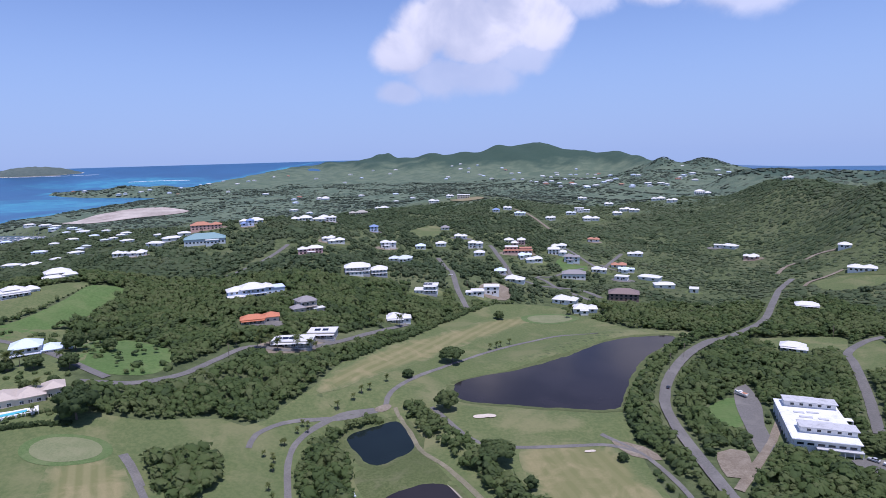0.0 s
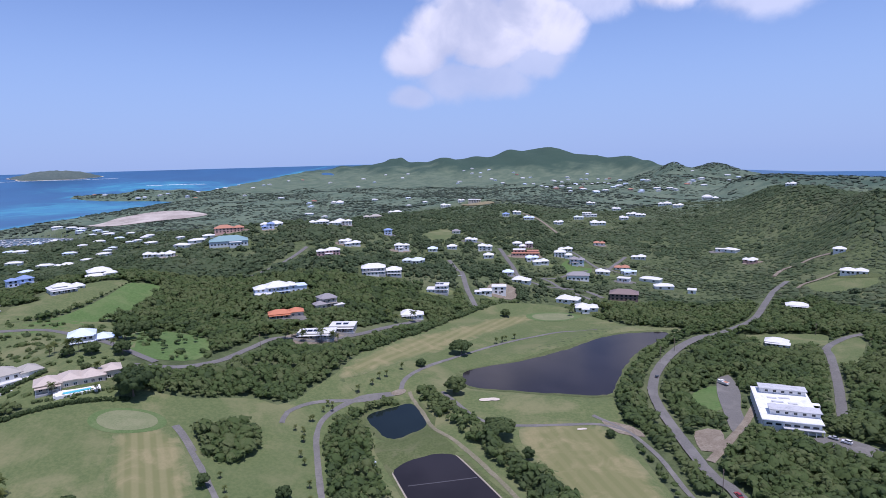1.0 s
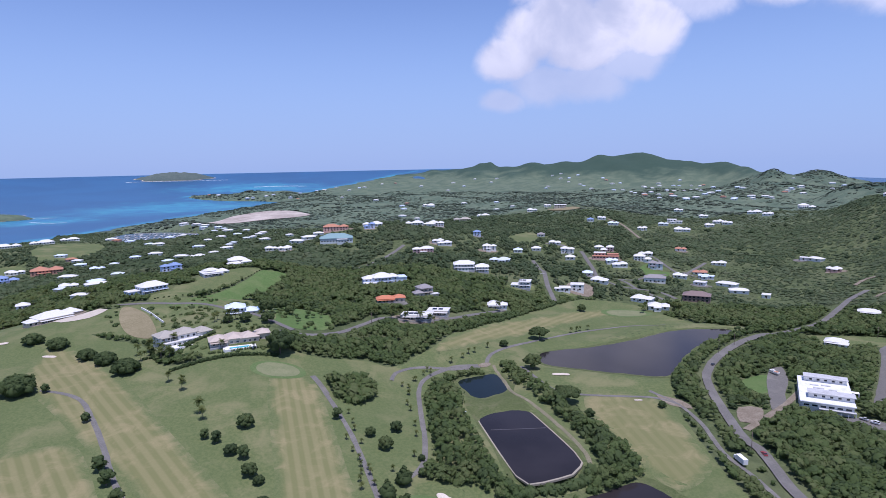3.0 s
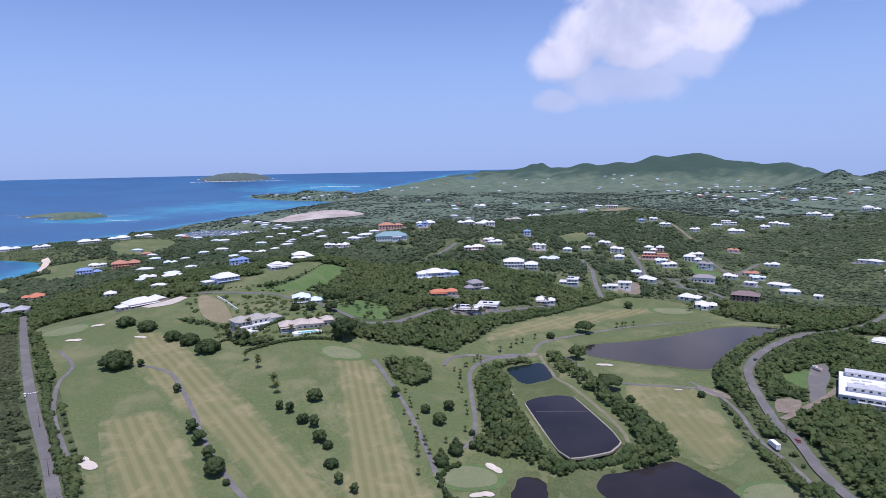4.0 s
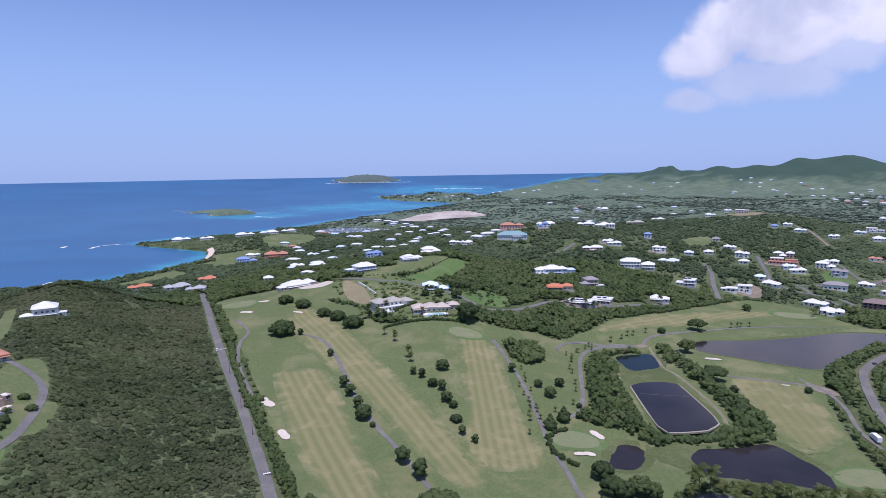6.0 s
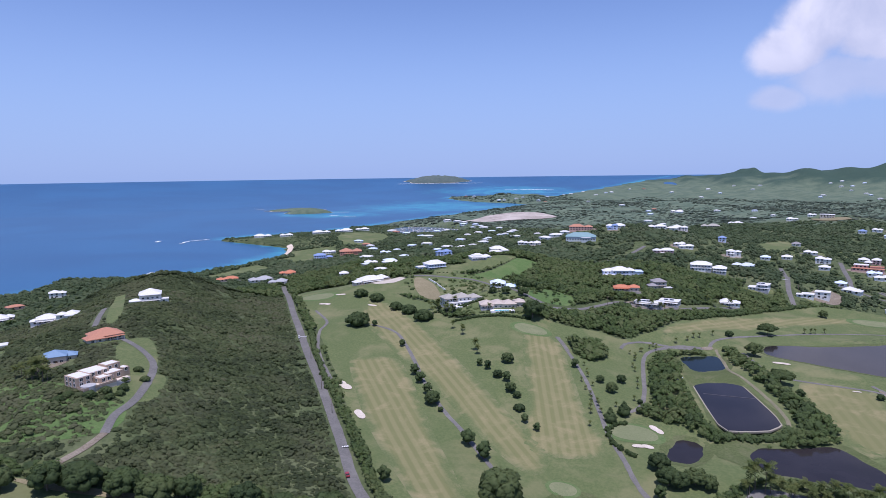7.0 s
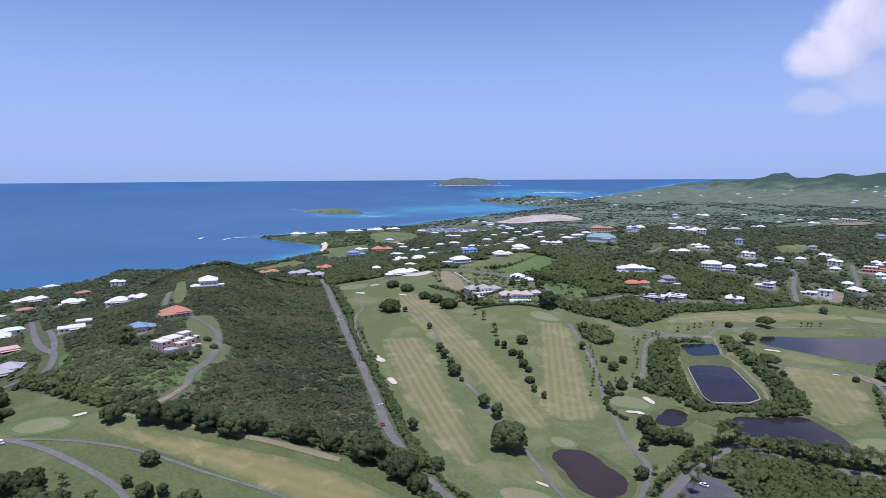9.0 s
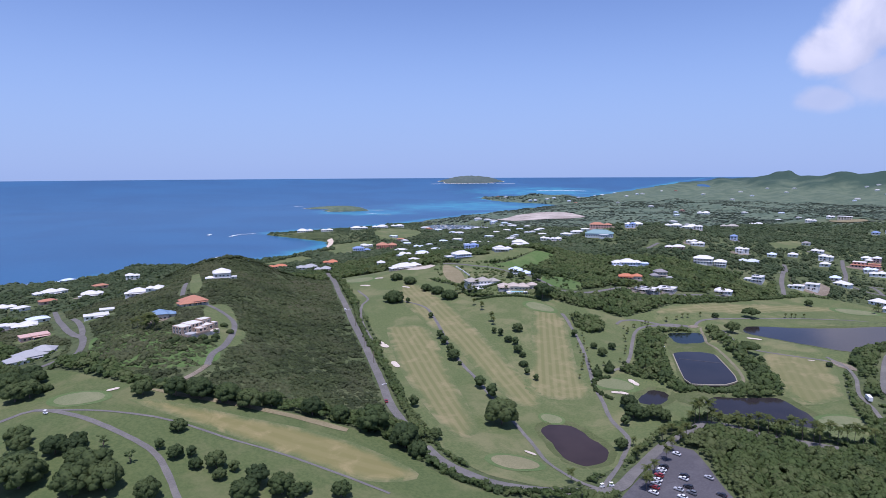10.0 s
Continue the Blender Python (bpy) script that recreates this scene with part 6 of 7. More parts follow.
def house(x, y, turn, w, d, storeys, roof, roof_paint, wall_paint, near, rng):
    wall = WALLS["ice" if wall_paint == "blue" else wall_paint]
    tall = 3.0 * storeys + 0.4
    c, s = math.cos(radians(turn)), math.sin(radians(turn))
    spots = [(0, 0)] + [(u * w / 2, v * d / 2) for u in (-1, 1) for v in (-1, 1)]
    z = float(np.mean(ground([x + u * c - v * s for u, v in spots], [y + u * s + v * c for u, v in spots])))
    z += -0.7 if near else 0.6
    label = "%s %s house with a %s %s roof" % ("two-storey" if storeys > 1 else "single-storey", WALL_WORD.get(wall_paint, wall_paint), ROOF_WORD[roof_paint], "hipped" if roof == "hip" else "flat")
    top = thing("house", pose(x, y, z, 0, 0, turn), label, "house", "houses among the trees")
    # one to five volumes: centre, width, depth, height, roof shape and paint
    w *= 0.88
    d = max(d, 0.42 * w)
    blocks = [(0, 0, w, d, tall, roof, roof_paint)]
    if (x, y) in PLANS:
        blocks = [(*row[:5], row[5], row[6] if len(row) > 6 else roof_paint) for row in PLANS[x, y]]
    elif w > 14:
        k = float(rng.uniform(0.58, 0.7))
        side = float(rng.choice([-1.0, 1.0]))
        lower = tall if storeys == 1 else tall - float(rng.choice([0.0, 3.0]))
        blocks = [(-side * w / 2 * (1 - k), 0, w * k, d, tall, roof, roof_paint), (side * w / 2 * k, float(rng.uniform(-0.28, 0.1)) * d, w * (1 - k) + 1.5, d * float(rng.uniform(0.7, 1.1)), lower - 0.35, roof, roof_paint)]
        if rng.random() < 0.5:
            blocks.append((-side * w * float(rng.uniform(0.0, 0.25)), -d / 2 - 2.4, w * float(rng.uniform(0.3, 0.45)), 6.0, 3.0, "flat", "white" if roof_paint == "white" else roof_paint))
    part("wall", solid("wall", *joined([shifted(box(-e / 2, e / 2, -f / 2, f / 2, -4, g), a, b) for a, b, e, f, g, *_ in blocks]), wall), top)
    for a, b, e, f, g, shape_kind, paint in blocks:
        shape = hip_roof(e, f, g + 0.1, min(e, f) * 0.23 + 0.4) if shape_kind == "hip" else flat_roof(e, f, g)
        part("roof", solid("roof", *shifted(shape, a, b), ROOFS[paint]), top)
        if g < 2.4:
            continue
        for level in range(max(1, int(g / 2.9))):
            zz = level * 3.0 + 0.95
            row_of_windows(top, a - e / 2 + 0.8, a + e / 2 - 0.8, b - f / 2 - 0.02, zz, "front", 1.5 if near else 2.0, 1.4 if near else 1.7, 3.0 if near else 4.0, near)
            if near:
                row_of_windows(top, b - f / 2 + 0.8, b + f / 2 - 0.8, a - e / 2 - 0.02, zz, "left", 1.5, 1.4, 4.0, near)
                row_of_windows(top, b - f / 2 + 0.8, b + f / 2 - 0.8, a + e / 2 + 0.02, zz, "right", 1.5, 1.4, 4.0, near)
    a, b, e, f, g = blocks[0][:5]
    part("door", solid("door", *shifted(box(-0.5, 0.5, -0.06, 0.05, 0.05, 2.1), a + e * 0.07, b - f / 2 - 0.06), M["dark_wood"]), top)
    if near and w > 11:
        holder = part("veranda", solid("veranda", *shifted(box(-e / 2, e / 2, -f / 2 - 2.9, -f / 2 - 0.02, -3.5, -0.05), a, b), WALLS["palegrey"]), top)
        gallery(holder, e * 0.98, f, 0.25, 2.5, WALLS["palegrey"])
        for o in list(holder.children):
            o.location.x += float(a)
            o.location.y += float(b)
        part("porch_roof", solid("porch_roof", *shifted(box(-e / 2, e / 2, -f / 2 - 3.1, -f / 2 - 0.05, 2.75, 2.95), a, b), ROOFS[roof_paint]), top)
    if near and g > 5.2:
        upper = part("balcony", solid("balcony", *shifted(box(-e * 0.46, e * 0.46, -f / 2 - 2.7, -f / 2 - 0.02, 2.98, 3.16), a, b), wall), top)
        gallery(upper, e * 0.9, f, 3.42, g - 3.5, wall, 2.5)
        for o in list(upper.children):
            o.location.x += float(a)
            o.location.y += float(b)
        part("balcony_roof", solid("balcony_roof", *shifted(box(-e * 0.47, e * 0.47, -f / 2 - 3.0, -f / 2 - 0.5, g - 0.18, g + 0.02), a, b), ROOFS[roof_paint]), top)
    if (x, y) in SOLAR:
        for u in SOLAR[x, y]:
            panel = part("solar_panel", solid("solar_panel", *box(-1.8, 1.8, -1.5, 1.5, 0, 0.08), M["solar"]), top, pose(u, -1.2, blocks[0][4] + 0.75, 9, 0, 0), "dark blue solar panels")
            part("panel_rail", solid("panel_rail", *joined([box(-1.6, -1.5, -1.4, 1.4, -0.3, 0), box(1.5, 1.6, -1.4, 1.4, -0.3, 0)]), M["frame"]), panel)
    return top


YARD_KINDS = (("bank", "dry grass garden round a house", "garden"), ("lawn", "mown grass garden round a house", "garden"), ("soil", "bare earth yard beside a house", "yard"), ("path", "paved drive and yard beside a house", "yard"))


def yard(x, y, turn, w, d, rng):
    """The cleared plot in front of a house."""
    mat, label, category = YARD_KINDS[int(rng.choice([0, 0, 0, 1, 1, 2, 3]))]
    c, s = math.cos(radians(turn)), math.sin(radians(turn))
    u, v = rng.uniform(-3, 3), -rng.uniform(2, 5)
    line = oval(x + u * c - v * s, y + u * s + v * c, w / 2 + rng.uniform(1, 5), d / 2 + rng.uniform(2, 6), turn + rng.uniform(-25, 25), rng.uniform(-0.26, 0.26), 26)
    tagged(new("yard", drape("yard", line, 0.16 if y < 830 and -480 < x < 330 else 0.4, M[mat], 5)), label, category, kind="structure")


def build_houses():
    rng = np.random.default_rng(8)
    plot_rng = np.random.default_rng(9)
    for group, rows in HOUSES.items():
        for row in rows:
            if math.hypot(row[0], row[1]) < 1000:
                yard(*row[:5], plot_rng)
    for group, rows in HOUSES.items():
        for row in rows:
            near = group in ("golf", "villas", "west", "east") and math.hypot(row[0], row[1] + 140) < 760
            house(*row, near, rng)


build_houses()


def build_cottages():
    rng = np.random.default_rng(3)
    models = []
    for w, d, paint, roof in ((15, 9, "white", "white"), (19, 11, "white", "white"), (13, 9, "cream", "pale"), (17, 10, "white", "ice"), (16, 10, "pinkish", "terracotta"), (22, 11, "white", "white")):
        top = thing("cottage", pose(0, 0, -60), "small %s house with a %s hipped roof" % (WALL_WORD.get(paint, paint), ROOF_WORD[roof]), "house", "small houses on the plain")
        part("wall", solid("wall", *box(-w / 2, w / 2, -d / 2, d / 2, -3, 3.4), WALLS[paint]), top)
        part("roof", solid("roof", *hip_roof(w, d, 3.5, d * 0.2), ROOFS[roof]), top)
        row_of_windows(top, -w / 2 + 1, w / 2 - 1, -d / 2 - 0.02, 0.9, "front", 2.2, 1.6, 7.0, False)
        models.append(top)
    used = set()
    for i, (x, y) in enumerate(COTTAGES + COTTAGES_B + COTTAGES_C + COTTAGES_D + COTTAGES_E):
        k = int(rng.choice([0, 0, 1, 1, 2, 3, 3, 4, 5, 5]))
        at = pose(x, y, high(x, y) + 0.3, 0, 0, math.degrees(math.atan2(-x, y)) + rng.uniform(-40, 40))
        if k in used:
            copy_thing(models[k], at)
        else:
            used.add(k)
            models[k].matrix_basis = at
    for k, top in enumerate(models):
        if k not in used:
            for o in (*top.children_recursive, top):
                bpy.data.objects.remove(o)


build_cottages()


# ---- single trees and palms ----
M["tree_leaf"] = leaves("tree_leaf", [(0.066, 0.102, 0.040), (0.086, 0.128, 0.045), (0.116, 0.164, 0.058), (0.150, 0.192, 0.070)], per="object", grain=0.5)
M["bark"] = plain("bark", (0.17, 0.13, 0.10), 0.95, 0.3, 0.6, relief=0.4)
M["palm_leaf"] = leaves("palm_leaf", [(0.080, 0.112, 0.032), (0.130, 0.168, 0.048), (0.190, 0.205, 0.066)], per="object", grain=0.4)
M["hedge_leaf"] = leaves("hedge_leaf", [(0.035, 0.059, 0.021), (0.060, 0.095, 0.030), (0.088, 0.125, 0.041)], grain=0.4)


def lobed(seed, lobes, shape, size, tufts):
    """A crown of several lobes within a unit shape: round, tall, cone, flat or thin."""
    rng = np.random.default_rng(seed)
    vs, fs, ns, n = [], [], [], 0
    for i in range(lobes):
        u = (i + 0.5) / lobes
        w = i * 2.4 + rng.uniform(-0.4, 0.4)
        if shape == "cone":
            z, out, r = 0.12 + 0.8 * u, 0.16 * (1 - u), 0.30 * (1 - u) + 0.07
        elif shape == "tall":
            z, out, r = 0.24 + 0.58 * u, 0.20 * math.sin(math.pi * u) + 0.05, 0.21
        elif shape == "flat":
            z, out, r = 0.40 + 0.28 * (1 - u) + 0.12 * rng.random(), 0.60 * math.sqrt(u), 0.20
        elif shape == "ball":
            z, out, r = 0.20 + 0.44 * math.cos(1.5 * u), 0.62 * math.sin(1.5 * u), 0.25
        elif shape == "thin":
            z, out, r = 0.35 + 0.55 * rng.random(), 0.30 * math.sqrt(u), 0.11
        else:
            lat = 1 - 1.55 * u
            z, out, r = 0.45 + 0.30 * lat + rng.uniform(-0.05, 0.05), 0.38 * math.sqrt(max(0.0, 1 - lat * lat)) * rng.uniform(0.8, 1.15), 0.175
        if shape in ("round", "flat", "ball") and i == 0:
            z, out, r = (0.30, 0.0, 0.58) if shape == "ball" else (0.46, 0.0, 0.34)
        cv, cf, cn = crown(seed * 31 + i, 2 if r > 0.16 else 1, tufts, size)
        k = r * rng.uniform(0.85, 1.15)
        vs.append(cv * (k, k, k * 0.85) + (out * math.cos(w), out * math.sin(w), z))
        fs.append(cf + n)
        ns.append(cn)
        n += len(cv)
    vs, ns = np.concatenate(vs), np.concatenate(ns)
    whole = vs - (0, 0, 0.36)
    ns = ns + 0.6 * whole / np.linalg.norm(whole, axis=1)[:, None] + (0, 0, 0.15)
    return vs, np.concatenate(fs), ns / np.linalg.norm(ns, axis=1)[:, None]


TREE_WORDS = {"round": ("broad-crowned dark green tree on the grass", 28, 56), "tall": ("slender upright green tree on the grass", 9, 34), "ball": ("low round dome-shaped dark green tree", 30, 44),
              "cone": ("dark green conical conifer beside the path", 9, 30), "flat": ("wide low spreading tree on the fairway", 26, 56), "thin": ("sparse half-bare grey-green tree", 9, 16)}
models = {}


def tree_model(kind, variant):
    label, lobes, tufts = TREE_WORDS[kind]
    top = thing("tree", pose(0, 0, -80), label, "tree", "single trees on the golf course")
    rng = np.random.default_rng(variant + 7)
    stem = tube([(0, 0, -0.1), (0.01, 0.005, 0.15), (0.015, -0.01, 0.35), (0.0, 0.01, 0.6)], [0.035, 0.027, 0.022, 0.012])
    limbs = [tube([(0.01, 0, 0.26), (0.12 * math.cos(a), 0.12 * math.sin(a), 0.42), (0.26 * math.cos(a), 0.26 * math.sin(a), 0.55)], [0.016, 0.011, 0.005], 5) for a in (0.4, 2.3, 4.4)]
    part("trunk", solid("trunk", *joined([stem] + limbs), M["bark"], True), top)
    cv, cf, cn = lobed(100 + variant * 17 + len(kind), lobes, kind, 0.42, tufts)
    part("crown", fast_mesh("crown", cv, cf, M["tree_leaf"], None, cn), top)
    return top


def plant(kind, x, y, tall, rng):
    variant = int(rng.integers(0, 3))
    tall *= 1.14
    at = pose(x, y, high(x, y), 0, 0, rng.uniform(0, 360)) @ Matrix.Diagonal((tall * rng.uniform(0.9, 1.1), tall * rng.uniform(0.9, 1.1), tall, 1))
    if (kind, variant) not in models:
        models[kind, variant] = tree_model(kind, variant)
        ob = models[kind, variant]
    else:
        ob = copy_thing(models[kind, variant], at)
    ob.matrix_basis = at
    return ob


def frond_mesh(seed):
    """An arching palm frond of unit length with hanging leaflets."""
    rng = np.random.default_rng(seed)
    n, verts, faces = 9, [], []
    spine = [(u, 0, 0.34 * math.sin(2.1 * u) - 0.62 * u * u) for u in np.linspace(0.02, 1, n)]
    for i in range(n - 1):
        (x0, _, z0), (x1, _, z1) = spine[i], spine[i + 1]
        u = i / (n - 1)
        long = 0.36 * math.sin(math.pi * (0.18 + 0.8 * u)) + 0.05
        for side in (-1, 1):
            k = len(verts)
            drop = long * rng.uniform(0.35, 0.7)
            verts += [(x0, 0, z0), (x0 * 0.45 + x1 * 0.55, 0, z0 * 0.45 + z1 * 0.55), (x1 + 0.07, side * long, (z0 + z1) / 2 - drop), (x0 + 0.05, side * long * 0.75, z0 - drop * 0.8)]
            faces.append((k, k + 1, k + 2, k + 3) if side > 0 else (k + 3, k + 2, k + 1, k))
    k = len(verts)
    for x, _, z in spine:
        verts += [(x, -0.012, z + 0.006), (x, 0.012, z + 0.006)]
    for i in range(n - 1):
        faces.append((k + 2 * i, k + 2 * i + 2, k + 2 * i + 3, k + 2 * i + 1))
    return solid("frond", verts, faces, M["palm_leaf"])


FRONDS = [frond_mesh(i) for i in range(3)]
palm_models = {}


def palm_model(v, tall):
    top = thing("palm_tree", pose(0, 0, -80), "slim coconut palm with a feathery green crown" if tall > 4.5 else "young short palm planted beside the path", "palm tree", "palms along the paths")
    rng = np.random.default_rng(v)
    lean = rng.uniform(-0.05, 0.05, 2) * tall
    reach = 1.5 + 0.18 * tall if tall > 4.5 else 0.45 * tall
    part("trunk", solid("trunk", *tube([(0, 0, -0.2), (lean[0] * 0.2, lean[1] * 0.2, tall * 0.35), (lean[0] * 0.6, lean[1] * 0.6, tall * 0.7), (lean[0], lean[1], tall * 0.93)],
                                       [0.03 * tall ** 0.5 + 0.1, 0.13, 0.11, 0.12]), M["bark"], True), top)
    for i in range(11):
        up = rng.uniform(-12, 52) if i < 8 else rng.uniform(-40, -15)
        part("frond", FRONDS[i % 3], top, pose(lean[0], lean[1], tall * 0.93, 0, -up, i * 137.5 + rng.uniform(-12, 12)) @ Matrix.Scale(reach * rng.uniform(0.85, 1.12), 4))
    return top


def plant_palm(x, y, tall, rng):
    size = 3 if tall < 4.5 else (7 if tall < 9 else 12)
    key = (int(rng.integers(0, 3)), size)
    at = pose(x, y, high(x, y), 0, 0, rng.uniform(0, 360)) @ Matrix.Scale(tall / size * rng.uniform(0.9, 1.1), 4)
    if key not in palm_models:
        palm_models[key] = palm_model(key[0] + size, size)
        palm_models[key].matrix_basis = at
    else:
        copy_thing(palm_models[key], at).matrix_basis = at


def build_trees():
    rng = np.random.default_rng(21)
    for key, rows in TREES.items():
        kind = key.split("_")[0]
        for x, y, tall in rows:
            plant("round" if kind == "palmbush" else kind, x, y, tall, rng)
    for x, y, tall in PALMS + PALMS_B + PALMS_C:
        plant_palm(x, y, tall, rng)
    # garden palms among the villas
    for cx, cy, spread_x, spread_y, count in ((-236, 238, 16, 12, 12), (-400, 330, 40, 30, 10), (-100, 345, 26, 10, 12), (-470, 430, 50, 40, 10), (-318, -46, 13, 8, 17), (-205, 290, 20, 8, 5), (120, 495, 20, 8, 6), (-45, 420, 14, 6, 5)):
        for _ in range(count):
            plant_palm(cx + rng.uniform(-1, 1) * spread_x, cy + rng.uniform(-1, 1) * spread_y, rng.uniform(5, 8.5), rng)


build_trees()


def hedge(points, wide, tall, label, mat="hedge_leaf", step=1.1, seed=0):
    rng = np.random.default_rng(seed)
    line = curve(points, False, step)
    n = len(line)
    x, y = (np.concatenate([line[:, i] + rng.normal(0, wide * 0.22, n) for _ in range(2)]) for i in (0, 1))
    r = np.full(2 * n, wide * 0.55) * rng.uniform(0.85, 1.2, 2 * n)
    ob = grove("hedge", x, y, r, np.full(2 * n, tall / wide), np.full(2 * n, tall * 0.35), M[mat], label, LOOSE, seed)
    ob["kind"] = "thing"
    del ob["kind"]
    return tagged(ob, label, "hedge")


hedge([(-211, 214), (-200, 224), (-186, 233), (-170, 240), (-158, 244)], 2.2, 2.2, "clipped dark green hedge below the villas", seed=1)
hedge([(-86, -42), (-76, -46), (-60, -52), (-43, -51), (-30, -45), (-14, -32), (-7, -24)], 2.6, 2.4, "long green hedge beside the road", seed=2)
hedge([(-312, 350), (-286, 376), (-275, 404), (-270, 434), (-269, 464)], 1.4, 1.25, "row of small clipped bushes across the lawn", step=4.5, seed=3)
hedge([(8, 50), (12, 70), (18, 82)], 1.6, 1.6, "low hedge beside the entrance road", seed=4)
hedge([(-425, 248), (-320, 161), (-280, 125), (-250, 99), (-222, 76), (-193, 54), (-160, 30), (-128, 2), (-112, -12)], 3.2, 3.4, "loose row of green bushes along the road", "tree_leaf", step=2.6, seed=5)
hedge([(-51, 133), (-57, 122), (-53, 112), (-46, 104), (-36, 98)], 2.6, 2.4, "row of round bushes by the putting green", step=2.2, seed=6)
hedge([(-234, 235), (-226, 244), (-218, 254), (-211, 265)], 2.6, 2.4, "flowering garden bushes in front of a villa", "tree_leaf", step=1.7, seed=8)
hedge([(-240, 231), (-229, 238), (-219, 248)], 2.2, 2.0, "dark green garden hedge below a pool terrace", step=1.4, seed=9)
hedge([(-198, 236), (-188, 240), (-176, 247), (-166, 253)], 2.0, 1.8, "low garden bushes below a pool terrace", "tree_leaf", step=1.8, seed=10)
hedge([(-12, 152), (-4, 145), (6, 146), (16, 151), (25, 156), (30, 166)], 4.4, 3.6, "grey-green waterside shrubs below the lined pond", "tree_leaf", step=2.0, seed=11)
hedge([(-262, 262), (-246, 248), (-236, 234), (-226, 226)], 2.0, 1.8, "dark green bushes along a garden slope", step=1.8, seed=7)


hedge([(-58, 347), (-46, 368), (-34, 390), (-14, 423), (4, 458), (28, 496)], 4.0, 3.4, "uneven row of green bushes along the fairway edge", "tree_leaf", step=3.2, seed=12)


# ---- the lined pond ----
def kerb(line, wide, tall, above, name, label, mat):
    closed = np.concatenate([line, line[:1]])
    centre = line.mean(0)
    out = (closed - centre) / np.linalg.norm(closed - centre, axis=1)[:, None]
    rows = []
    for off, h in ((0, -0.5), (0, tall), (wide, tall), (wide, -0.6)):
        p = closed + out * off
        rows.append([(a, b, above + h) for a, b in p])
    n = len(closed)
    verts = [v for row in rows for v in row]
    faces = [(k * n + i, k * n + i + 1, (k + 1) * n + i + 1, (k + 1) * n + i) for k in range(3) for i in range(n - 1)]
    return tagged(new(name, solid(name, verts, faces, M[mat])), label, "kerb", kind="structure")


M["tan_concrete"] = plain("tan_concrete", (0.33, 0.29, 0.215), 0.9, 0.35)
M["float"] = plain("float", (0.075, 0.07, 0.075), 0.8, 0.4, 0.8)
level, shore = SHORES["lined_pond"]
kerb(shore, 1.1, 0.32, level, "pond_kerb", "pale tan concrete kerb round the lined pond", "tan_concrete")
tagged(new("float_line", ribbon("float_line", [(-20, 201), (-5, 204), (9, 207)], 0.7, 0, M["float"])), "thin dark float line across the pond", "float line")
for v in bpy.data.objects["float_line"].data.vertices:
    v.co.z = level + 0.32
tagged(new("bank", drape("bank", curve(np.array(shore.mean(0) + (shore - shore.mean(0)) * 1.14)[::4]), 0.2, M["bank"], 4)), "dry grass bank round the lined pond", "bank", kind="structure")


# ---- the white building ----
def white_building():
    top = thing("commercial_building", pose(170, 266, 15.6, 0, 0, -19), "large weathered white flat-roofed building with raised upper blocks", "building")
    wall, roof = WALLS["white"], plain("old_white_roof", (0.74, 0.74, 0.73), 0.8, 0.3, 3.0)
    worn = plain("worn_grey_roof", (0.50, 0.50, 0.49), 0.85, 0.4, 2.0)
    part("wall", solid("wall", *box(-12.5, 12.5, -21, 23, -3, 6.2), wall), top)
    part("roof", solid("roof", *flat_roof(25, 44, 6.2, 0.9, 0.35), roof), top, pose(0, 1, 0))
    for y0, y1, x0, x1, name in ((-14.5, -8, -9, 13, "front_block"), (15, 21.5, -10, 12, "rear_block")):
        block = part(name, solid(name, *box(x0, x1, y0, y1, 6.2, 9.4), wall), top)
        part("roof", solid("roof", *joined([box(x0 - 0.5, (x0 + x1) / 2 + 3, y0 - 1.2, y1 + 0.4, 9.4, 9.7), box((x0 + x1) / 2 + 3, x1 + 0.8, y0 - 1.0, y1 + 0.3, 9.2, 9.5)]), worn), block)
        row_of_windows(block, x0 + 1.5, x1 - 1, y0 - 0.03, 7.5, "front", 1.5, 1.1, 3.6, False)
    for i, (x, y, w, d) in enumerate(((-5, 8, 4.5, 1.8), (1, 9, 5.0, 1.6), (-3, 3, 5.5, 1.8), (4, 2, 4.0, 1.6))):
        part("skylight", solid("skylight", *box(x - w / 2, x + w / 2, y - d / 2, y + d / 2, 6.6, 7.0), worn), top)
    # arcade along the long side
    post = solid("pillar", *box(-0.25, 0.25, -0.35, 0.35, -3, 6.0), wall)
    for i in range(11):
        part("pillar", post, top, pose(-13.1, -20 + i * 4.1, 0))
    row_of_windows(top, -20, 22, -12.53, 3.6, "left", 1.8, 1.5, 4.1, False)
    row_of_windows(top, -20, 22, -12.53, 0.2, "left", 1.9, 2.3, 4.1, False)
    row_of_windows(top, -12, 12, -21.03, 3.9, "front", 2.6, 1.0, 4.0, False)
    porch = part("porch_roof", solid("porch_roof", *box(-4, 13.5, -23.6, -21, 3.4, 3.7), worn), top)
    leg = solid("post", *box(-0.15, 0.15, -0.15, 0.15, -1, 3.4), wall)
    for i in range(6):
        part("post", leg, porch, pose(-3.6 + i * 3.35, -23.3, 0))
    part("ramp", solid("ramp", *joined([box(13, 18, 9, 9.4, 2, 2.3), box(13, 18, 12, 12.4, 2, 2.3), box(17.6, 18, 9, 12.4, -2, 4), box(13, 18, 9, 12.4, 4.2, 4.35)]), wall), top)


white_building()



